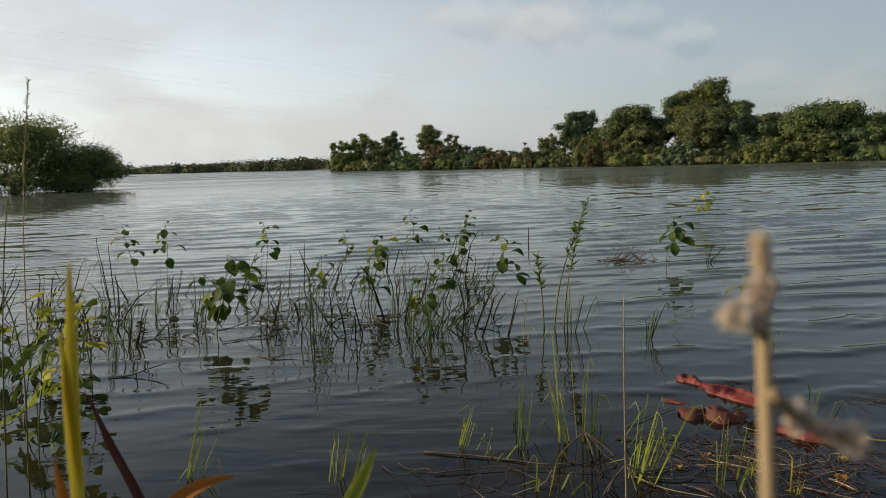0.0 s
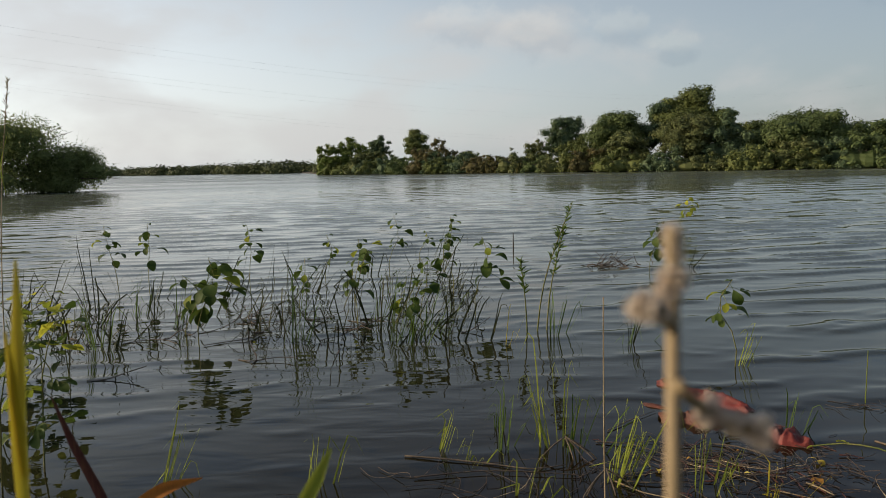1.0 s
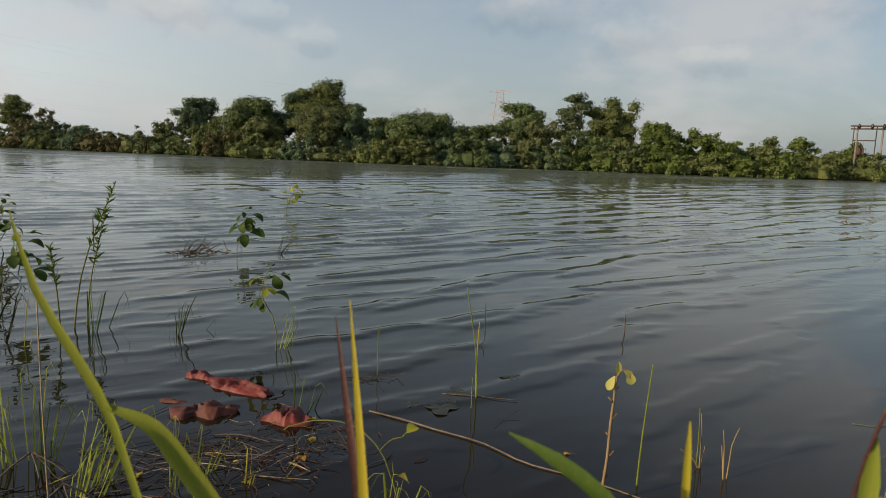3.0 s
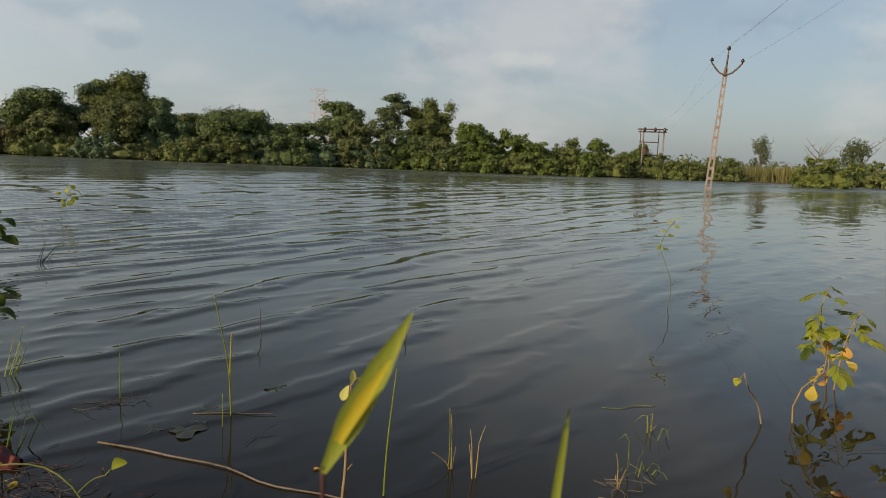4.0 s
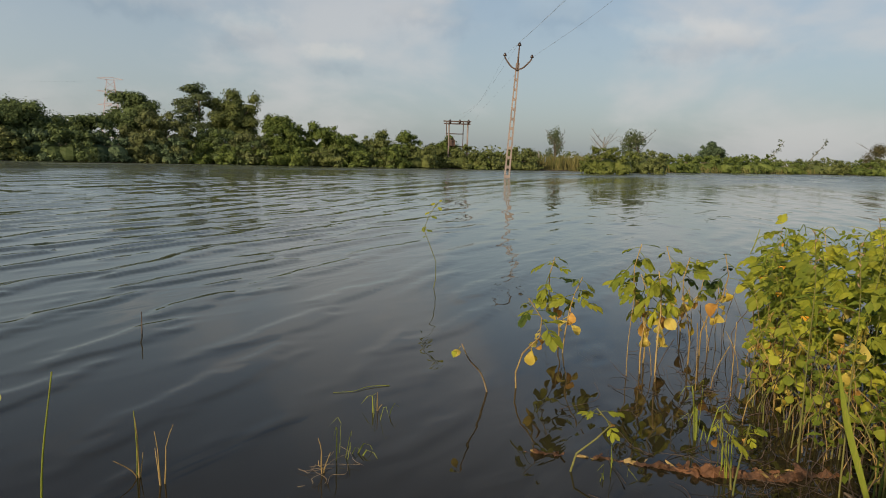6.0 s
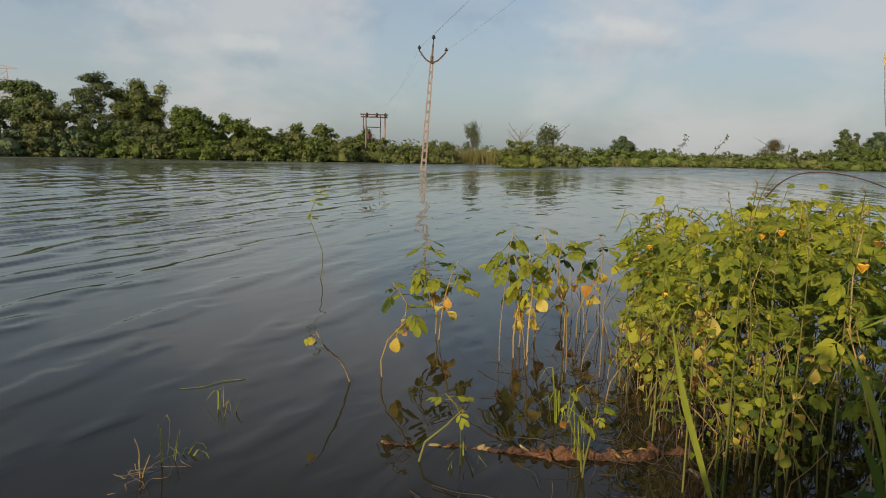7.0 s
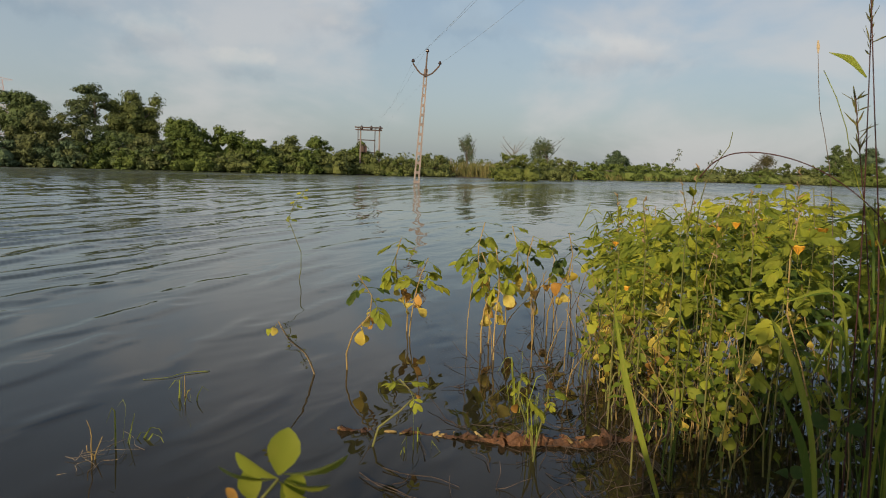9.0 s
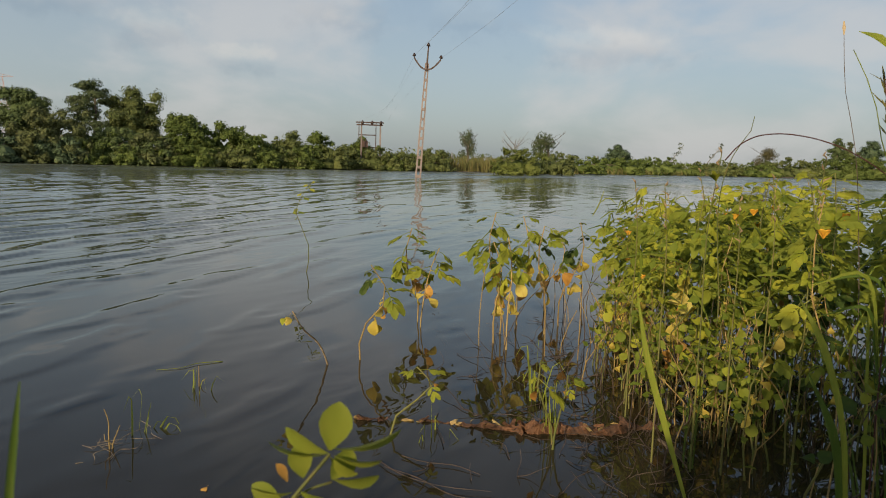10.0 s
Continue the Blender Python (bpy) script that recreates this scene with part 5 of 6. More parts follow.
reed([(1.64, 1.82, -.1), (1.63, 1.82, .15), (1.585, 1.82, .38)], .0028, GRASS, "single bright green grass stem in the water")
reed([(1.645, 1.82, -.1), (1.64, 1.83, .12), (1.645, 1.83, .26)], .0035, GRASS_YELLOW, "single yellow grass sheath in the water")
reed([(1.44, 2.17, -.1), (1.44, 2.17, .18)], .0022, GRASS, "single thin grass stem in the water")
reed([(1.58, 1.76, -.1), (1.58, 1.76, .10)], .002, GRASS, "short grass stem in the water")
reed([(1.67, 1.14, -.1), (1.68, 1.14, .12), (1.72, 1.16, .30)], .003, GRASS, "single green grass stem in the water")
reed([(1.90, 1.15, -.1), (1.905, 1.15, .08), (1.90, 1.15, .16)], .002, GRASS, "short thin grass stem in the water")
reed([(.412, 1.538, -.1), (.405, 1.538, .25), (.403, 1.539, .511)], .0024, STRAW, "tall straw stem in the shallows")
bent = thing("bent_stalk", 2.93, .72, 0, "bent dry stalk with a wilted yellow leaf in the water", "weed")
bent_stem = Build()
bent_stem.tube(curve_points([(0, 0, -.05), (-.075, 0, .075), (-.17, 0, .150), (-.215, 0, .205)], 12), list(np.linspace(.0036, .0022, 12)), 6)
place("stem", bent_stem.mesh("stem", STRAW, True), bent)
place("leaf", LEAVES["yellow_single"][0], bent, Matrix.Translation((-.225, 0, .20)) @ pose(0, 0, 0, -40, 20, -60) @ Matrix.Diagonal((.6, .6, .6, 1)))
place("leaf", LEAVES["lime_single"][1], bent, Matrix.Translation((-.23, 0, .195)) @ pose(0, 0, 0, -10, 0, 80) @ Matrix.Diagonal((.5, .5, .5, 1)))
reed([(2.72, 2.23, -.1), (2.72, 2.23, .1)], .004, DARK_STRAW, "short dark stick in the water", "stick")
reed([(2.17, 2.56, -.1), (2.165, 2.56, .13)], .003, DARK_STRAW, "short dark stick in the water", "stick")
reed([(.78, 6.4, -.1), (.78, 6.4, .17)], .008, DARK_STRAW, "dark stump of a stem in the water", "stick")
reed([(1.27, 1.86, .004), (1.33, 1.76, .005), (1.38, 1.66, .004), (1.46, 1.50, .005), (1.49, 1.36, .004), (1.57, 1.22, .004), (1.62, 1.10, .003), (1.72, .86, .0)], .0032, ROOT, "long pale root floating on the water", "floating_root", 20)
reed([(1.555, 1.90, .004), (1.62, 1.85, .006), (1.68, 1.80, .005), (1.75, 1.745, .004)], .0022, ROOT, "pale stick floating on the water", "floating_stalk")
reed([(-.08, 1.86, .004), (.03, 1.83, .005), (.16, 1.79, .004), (.27, 1.75, .005), (.36, 1.77, .004)], .0030, ROOT, "long brown stalk floating by the bank", "floating_stalk")
for spots_, r_, mat_ in [([(0.478, 1.917, .004), (0.560, 1.894, .006), (0.665, 1.793, .005)], .0020, ROOT),
                         ([(0.534, 1.999, .004), (0.639, 2.083, .006), (0.731, 2.149, .005)], .0018, ROOT),
                         ([(0.714, 1.736, .004), (0.771, 1.688, .006), (0.829, 1.629, .005)], .0017, STRAW),
                         ([(0.808, 1.877, .004), (0.860, 1.852, .006), (0.934, 1.763, .005)], .0024, ROOT),
                         ([(0.498, 1.663, .004), (0.578, 1.645, .006), (0.678, 1.724, .005)], .0020, ROOT),
                         ([(0.465, 1.669, .004), (0.516, 1.600, .006), (0.614, 1.547, .005)], .0019, STRAW),
                         ([(0.940, 1.623, .004), (0.953, 1.596, .006), (0.971, 1.553, .005)], .0026, STRAW),
                         ([(0.854, 1.584, .004), (0.902, 1.545, .006), (0.957, 1.510, .005)], .0018, STRAW),
                         ([(0.573, 1.618, .004), (0.602, 1.588, .006), (0.628, 1.550, .005)], .0020, ROOT),
                         ([(0.761, 1.764, .004), (0.838, 1.727, .006), (0.905, 1.682, .005)], .0022, ROOT)]:
    reed(spots_, r_, mat_, "thin pale stem floating by the bank", "floating_stalk")
for k_, (x_, y_, s_) in enumerate([(.857, 1.814, .50), (.84, 1.68, .42), (1.005, 1.662, .75), (1.028, 1.758, .6), (.685, 1.778, .4), (.589, 1.694, .42)]):
    # withered leaves on the raft of litter
    leaf_ = place("fallen_leaf", LEAVES[("brown_single", "yellow_single")[k_ % 2]][k_ // 3])
    leaf_.matrix_basis = pose(x_, y_, .008, -8 + 5 * k_, 10 - 4 * k_, 67 * k_) @ Matrix.Diagonal((s_, s_, s_, 1))
    tagged(leaf_, "withered leaf floating on the water", "leaf", "fallen leaves on the water")
reed([(-.05, 1.72, .006), (.15, 1.74, .008), (.4, 1.70, .006)], .002, DARK_STRAW, "long straw stalk floating by the bank", "floating_stalk")
reed([(2.77, 1.02, .002), (2.71, 1.07, .004), (2.66, 1.08, .003), (2.61, 1.13, .002)], .0014, GRASS, "green grass blade floating on the water", "drifting_grass")
weed(4.34, 1.84, .50, "slender leafy stem standing in open water", ["lime", "green"], 11, (.19, .03), .42, 60, low=.55, crowd=1.8)


def upright_leaf(x, y, z, turn, roll, length, width, mat, parent):
    """A leaf that grows from a point in the upright plane of its plant; turn: degrees from straight up."""
    b = Build()
    leaflet(b, pose(x, y, z, 90, turn, 0) @ pose(0, 0, 0, 0, roll, 0), length, width, .3)
    return place("leaf", b.mesh("leaf", mat, True), parent)


def pale_seedling():
    """A leggy seedling with three pale yellow leaves at its tip."""
    top = thing("pale_seedling", 1.535, 1.104, 0, "leggy seedling with three pale yellow leaves in the water", "weed", turn=-22)
    b = Build()
    b.tube(curve_points([(-.01, 0, -.12), (-.012, 0, .02), (-.004, 0, .12), (-.002, 0, .20), (.002, 0, .26), (.004, 0, .312)], 16), list(np.linspace(.0042, .0030, 16)), 6)
    for z, side in ((.07, -1), (.12, 1), (.165, -1), (.21, 1), (.25, -1), (.275, 1)):
        b.tube([(0, 0, z), (.012 * side, 0, z + .012)], [.003, .0018], 5)
    b.tube(curve_points([(.004, 0, .308), (.018, 0, .326), (.032, 0, .322)], 6), [.0022] * 6, 5)
    place("stem", b.mesh("stem", SEEDLING_STEM, True), top)
    upright_leaf(.005, 0, .310, 6, 10, .034, .016, PALE_LEAF, top)
    upright_leaf(-.002, 0, .312, -158, 35, .036, .020, PALE_LEAF, top)
    upright_leaf(.020, -.002, .326, 128, -15, .028, .018, PALE_LEAF, top)
    upright_leaf(.032, 0, .324, 162, 10, .036, .023, PALE_LEAF, top)


pale_seedling()


def forked_sprout(x, y, tips, seed):
    """A dead-looking sprout: thin tan shoots that fork from one foot."""
    r = rng(seed)
    top = thing("forked_sprout", x, y, 0, "thin tan sprout forking out of the shallow water", "weed", "dry sprouts in the shallows")
    for tx, ty, tz in tips:
        b = Build()
        b.tube(curve_points([(0, 0, -.06), (tx * .25 + r.normal(0, .004), ty * .25, tz * .35), (tx * .6 + r.normal(0, .004), ty * .6, tz * .7), (tx, ty, tz)], 9), list(np.linspace(.0026, .0008, 9)), 5)
        place("shoot", b.mesh("shoot", STEM_TAN, True), top)


forked_sprout(1.90, 1.135, [(-.006, .004, .15), (-.045, .03, .05), (.008, -.004, .06)], 71)
forked_sprout(1.906, 1.062, [(-.012, .008, .13), (.022, -.014, .14), (-.01, .01, .09)], 72)
forked_sprout(2.152, .79, [(-.01, .01, .09), (.012, -.01, .05), (-.02, .0, .04)], 73)
forked_sprout(2.557, .92, [(.0, .0, .06), (.015, -.01, .02)], 74)


def curled_seedling():
    """A creeping shoot that curls up out of the water with a few soft leaves."""
    top = thing("creeping_shoot", 1.07, 1.36, 0, "curling yellow-green shoot with soft heart-shaped leaves", "weed")
    b = Build()
    b.tube(curve_points([(.02, -.1, -.05), (.02, -.02, .06), (.0, 0, .12), (-.03, .06, .155), (-.10, .16, .15), (-.14, .22, .12)], 14), list(np.linspace(.003, .0016, 14)), 5)
    b.tube(curve_points([(.0, 0, .12), (.03, .0, .14), (.05, -.02, .15)], 6), [.0018] * 6, 5)
    place("stem", b.mesh("stem", STEM_GREEN, True), top)
    for x, y, z, rx, rz, sc, c in ((.045, -.02, .15, 35, -70, .6, "lime_round"), (-.09, .15, .15, 10, 30, .45, "lime_round"), (-.13, .21, .125, -10, 60, .4, "green_round"), (.02, -.03, .07, -20, -100, .6, "yellow_round")):
        place("leaf", LEAVES[c][0], top, Matrix.Translation((x, y, z)) @ pose(0, 0, 0, rx, 15, rz) @ Matrix.Diagonal((sc, sc, sc, 1)))


curled_seedling()
drift = rng(66)
for k_ in range(5):
    # leaves and petals adrift near the bank
    u_, v_ = drift.uniform(0, 1), drift.normal(0, .22)
    fx_, fy_ = .45 + 2.4 * u_ + v_ * .6, 1.75 - 1.5 * u_ + v_
    if math.hypot(fx_ - 1.1, fy_ + .3) < 1.1:
        continue
    leaf_ = place("fallen_leaf", LEAVES[("brown_single", "yellow_single", "brown_round")[drift.integers(0, 3)]][0])
    sc_ = drift.uniform(.22, .5)
    leaf_.matrix_basis = pose(fx_, fy_, .004, drift.uniform(-6, 6), drift.uniform(-6, 6), drift.uniform(0, 360)) @ Matrix.Diagonal((sc_, sc_, sc_, 1))
    tagged(leaf_, "withered leaf floating on the water", "leaf", "fallen leaves on the water")


def cloth(x, y, turn, length, width, height, mat, label, seed):
    """A crumpled wet rag half under water: sharp creases and an uneven edge."""
    b = Build()
    rows, cols = 38, 22
    for i in range(rows):
        u = i / (rows - 1)
        wide = width * (.45 + .55 * math.sin(math.pi * min(1, u * .85 + .12)) ** .6) * (1 + .5 * noise.noise(Vector((u * 4, seed * 3, 2))))
        for j in range(cols):
            v = j / (cols - 1) * 2 - 1
            p = Vector((u * length * 16, v * width * 8, seed * 4.1))
            crease = (1 - 2 * abs(noise.noise(p))) * .55 + (1 - 2 * abs(noise.noise(p * 2.3 + Vector((3, 1, 0))))) * .28 + .12 * noise.noise(p * 5)
            rim = max(0.0, 1 - abs(v) ** 3) * math.sin(math.pi * (.10 + .80 * u)) ** .5
            b.v.append(Vector(((u - .5) * length + .022 * noise.noise(p * .9 + Vector((9, 0, 0))), v * wide * .5 + .018 * noise.noise(p * .8 + Vector((0, 9, 0))), height * rim * (.30 + .75 * crease) - .008)))
    for i in range(rows - 1):
        for j in range(cols - 1):
            a = i * cols + j
            b.f.append((a, a + cols, a + cols + 1, a + 1))
    ob = place("rag", b.mesh("rag", mat, True))
    ob.matrix_basis = pose(x, y, 0, 0, 0, turn)
    return tagged(ob, label, "cloth", "rags in the water")


cloth(.965, 2.235, -58, .27, .10, .044, RED, "crumpled wet red rag floating in the shallows", 1.0)
cloth(.875, 2.40, -48, .12, .08, .040, RED, "crumpled end of a red rag in the shallows", 4.0)
cloth(.825, 2.065, -14, .19, .12, .048, RUST_CLOTH, "muddy rust-red rag floating in the shallows", 2.0)
cloth(1.03, 1.90, -42, .15, .09, .060, RED, "folded rusty rag among floating straw", 3.0)
cloth(.765, 2.20, -45, .13, .05, .020, RUST_CLOTH, "sodden strip of rusty cloth", 5.0)

# ---- right: weeds by the bank ----
GOLD = [("lime", "green"), ("lime", "green"), ("green", "lime", "yellow", "green"), ("lime", "yellow", "green", "yellow"), ("yellow", "yellow", "brown", "lime", "green")]
# lower leaves run darker, which puts the shade inside the stand into their colour
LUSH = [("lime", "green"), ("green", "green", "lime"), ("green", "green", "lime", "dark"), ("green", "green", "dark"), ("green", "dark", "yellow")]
SICK_LEAVES = ["green", ("green", "green", "dark"), ("green", "lime"), ("lime", "yellow"), ("yellow", "brown", "yellow"), ("yellow", "brown", "yellow")]
SICK = "yellowing leafy weed standing in shallow water"
for i, (x, y, h, n, sp, lx, ly) in enumerate([
        (3.01, .60, .31, 9, .95, 0, .03), (3.54, .74, .38, 10, 1.1, 0, 0), (3.50, .68, .31, 9, 1.0, .04, -.06), (3.56, .40, .46, 12, 1.1, 0, 0), (3.37, .27, .39, 11, 1.0, 0, .02),
        (3.64, .24, .41, 10, 1.0, .03, 0), (3.45, .33, .36, 10, 1.0, 0, .04), (4.03, .27, .36, 8, 1.0, 0, 0), (3.8, .16, .42, 10, 1.0, 0, -.03), (3.72, .32, .44, 9, 1.0, 0, .02),
        (2.53, .24, .16, 6, .7, 0, 0), (2.57, -.06, .20, 7, .8, .02, .02), (2.62, -.08, .17, 6, .8, -.02, -.02)]):
    weed(x, y, h, SICK, SICK_LEAVES if i < 10 else ["green", "lime", ("yellow", "brown")], n + 3 if i < 10 else 5, (lx, ly), sp * .98 if i < 10 else .55, 400 + i, STEM_TAN if i < 10 else STEM_GREEN, low=.40 if i < 10 else .72, crowd=1.15, limp=16, old_size=1.25, sunward=.22, thick=.0040, group="yellowing weeds by the bank")

bush_rng = rng(91)
spots = []
while len(spots) < 150:
    x, y = bush_rng.uniform(2.55, 4.6), bush_rng.uniform(-2.3, .1)
    # the stand thins out towards the open water
    edge = .02 - .42 * max(0, 3.3 - x) - .12 * max(0, x - 3.6)
    if y < edge and math.hypot(x - 1.12, y + .42) > 1.32 and all(math.hypot(x - a, y - c) > .08 for a, c in spots):
        spots.append((x, y))
for i, (x, y) in enumerate(spots):
    fringe_plant = y > .02 - .42 * max(0, 3.3 - x) - .12 * max(0, x - 3.6) - .30
    h = bush_rng.uniform(.45, .62) + .05 * max(0, -y - .2)
    # the outermost plants are the lowest
    h *= 1 - .24 * min(1, max(0, (y + .22) / .12))
    # plants at the near end of the stand are smaller in leaf
    small = min(1.0, .62 + .5 * max(0, math.hypot(x - 1.12, y + .42) - 1.35))
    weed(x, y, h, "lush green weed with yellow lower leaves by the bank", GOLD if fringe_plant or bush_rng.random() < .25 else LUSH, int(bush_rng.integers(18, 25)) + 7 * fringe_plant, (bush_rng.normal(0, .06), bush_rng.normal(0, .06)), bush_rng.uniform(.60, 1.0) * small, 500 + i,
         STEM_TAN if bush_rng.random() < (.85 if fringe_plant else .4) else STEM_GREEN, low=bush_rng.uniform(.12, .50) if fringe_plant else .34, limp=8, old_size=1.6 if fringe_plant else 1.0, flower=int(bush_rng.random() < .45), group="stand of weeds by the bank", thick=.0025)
low_rng = rng(92)
for i in range(64):
    x, y = low_rng.uniform(2.45, 3.6), low_rng.uniform(-1.4, -.25)
    if i >= 34:
        # along the open edge of the stand
        x = low_rng.uniform(2.7, 3.3)
        y = -.02 - .5 * max(0, 3.3 - x) - abs(low_rng.normal(0, .16))
    if y > .02 - .5 * max(0, 3.3 - x) or math.hypot(x - 1.12, y + .42) < 1.22:
        continue
    # plants under the stand get dark leaves for its shade, edge plants lighter ones
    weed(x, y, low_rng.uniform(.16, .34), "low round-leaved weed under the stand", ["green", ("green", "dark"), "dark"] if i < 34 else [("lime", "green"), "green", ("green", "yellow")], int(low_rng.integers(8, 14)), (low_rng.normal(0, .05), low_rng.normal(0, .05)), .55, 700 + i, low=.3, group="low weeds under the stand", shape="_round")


def stand_tangle():
    """Small dark leaves of creepers and slender green pods among the weeds."""
    r = rng(58)
    b, pods = Build(), Build()
    for i in range(5200):
        x, y = r.uniform(2.5, 4.5), r.uniform(-2.0, .05)
        if y > .0 - .42 * max(0, 3.3 - x) or math.hypot(x - 1.12, y + .42) < 1.34:
            continue
        z = r.uniform(.04, .50) ** 1.0 + .05 * max(0, -y - .2)
        m = pose(x, y, z, r.normal(-10, 35), r.normal(0, 35), r.uniform(0, 360))
        n = r.uniform(.014, .034)
        s = len(b.v)
        for u, w in ((0, 0), (.45, -.32), (.5, 0), (.45, .32), (1, 0)):
            b.v.append(m @ Vector((w * n, u * n, abs(w) * n * .4)))
        b.f += [(s, s + 2, s + 1), (s, s + 3, s + 2), (s + 1, s + 2, s + 4), (s + 2, s + 3, s + 4)]
    for i in range(900):
        # narrow leaves and thin upright shoots
        x, y = r.uniform(2.6, 4.2), r.uniform(-1.8, 0)
        if y > .0 - .42 * max(0, 3.3 - x) or math.hypot(x - 1.12, y + .42) < 1.36:
            continue
        z, n = r.uniform(.1, .5), r.uniform(.04, .10)
        d = Vector((r.normal(0, .7), r.normal(0, .7), r.uniform(-.2, 1))) * n
        p = Vector((x, y, z))
        b.strip([p, p + d * .5 + Vector((0, 0, n * .12)), p + d], [.002, r.uniform(.004, .009), .001], tuple(r.normal(0, 1, 3)))
    for i in range(170):
        x, y = r.uniform(2.6, 4.2), r.uniform(-1.7, 0)
        if y > .0 - .42 * max(0, 3.3 - x) or math.hypot(x - 1.12, y + .42) < 1.36:
            continue
        z, a, n = r.uniform(.28, .52), r.uniform(0, 6.28), r.uniform(.06, .11)
        dx, dy = math.cos(a) * n, math.sin(a) * n
        pods.tube(curve_points([(x, y, z), (x + dx * .6, y + dy * .6, z + n * .35), (x + dx, y + dy, z + n * r.uniform(-.3, .8))], 6), [.0012, .0019, .002, .002, .0016, .0008], 4)
    tagged(place("creeper_leaves", b.mesh("creeper_leaves", CREEPER, True)), "small dark green creeper leaves tangled among the weeds", "leaves", kind="stuff")
    tagged(place("seed_pods", pods.mesh("seed_pods", GRASS)), "slender curved green pods among the weeds", "pods", kind="stuff")


stand_tangle()


def dry_stand():
    """Bare lower stems of the stand of weeds."""
    r = rng(55)
    b, dark = Build(), Build()
    for i in range(330):
        x, y = r.uniform(2.45, 4.2), r.uniform(-1.6, .12)
        if y > .05 - .42 * max(0, 3.3 - x) or math.hypot(x - 1.12, y + .42) < 1.25:
            continue
        h = r.uniform(.12, .34)
        k = r.uniform(.7, 1.1)
        (b if i % 2 else dark).tube(curve_points([(x, y, -.15), (x + r.normal(0, .015), y + r.normal(0, .015), h * .3), (x + r.normal(0, .03), y + r.normal(0, .03), h * .65), (x + r.normal(0, .045), y + r.normal(0, .045), h)], 9), [(.0019 - .0001 * j) * k for j in range(9)], 5)
    for i in range(150):
        # a thicket of bare straw-coloured stems along the open edge of the stand
        x = 3.9 - 1.15 * r.random() ** 1.4
        y = -.06 - .42 * max(0, 3.3 - x) - .12 * max(0, x - 3.6) - abs(r.normal(0, .22))
        h = r.uniform(.10, .33)
        lx, ly = r.normal(0, .07, 2)
        (dark if i % 3 == 0 else b).tube(curve_points([(x, y, -.12), (x + lx * .2, y + ly * .2, h * .4), (x + lx, y + ly, h)], 6), [.0018 - .0002 * j for j in range(6)], 4)
    for i in range(24):
        # bare stems between the yellowing weeds out in the water
        x, y = r.uniform(3.3, 4.25), r.normal(.10, .13)
        h = r.uniform(.10, .32)
        (b if i % 3 else dark).tube(curve_points([(x, y, -.2), (x + r.normal(0, .012), y + r.normal(0, .012), h * .4), (x + r.normal(0, .04), y + r.normal(0, .04), h)], 7), [.0019 - .0001 * j for j in range(7)], 5)
    tagged(place("dry_stems", b.mesh("dry_stems", STEM_TAN)), "bare tan stems at the foot of the weeds", "stems", kind="stuff")
    tagged(place("rotten_stems", dark.mesh("rotten_stems", DARK_STRAW)), "dark rotten stems at the foot of the weeds", "stems", kind="stuff")


dry_stand()
for i, (x, y, n, h) in enumerate([(2.44, -.70, 7, .42), (2.6, -.95, 12, .55), (2.9, -1.2, 14, .55), (3.2, -.6, 10, .5), (3.4, -1.2, 12, .6), (2.62, -.36, 6, .2), (2.85, -.5, 8, .3), (2.5, -.82, 9, .36)]):
    tuft("grass_tuft", x, y, n, h, .08, .0052, GRASS_DEEP, "long green grass among the weeds of the bank", 400 + i, (0, 0), .5)


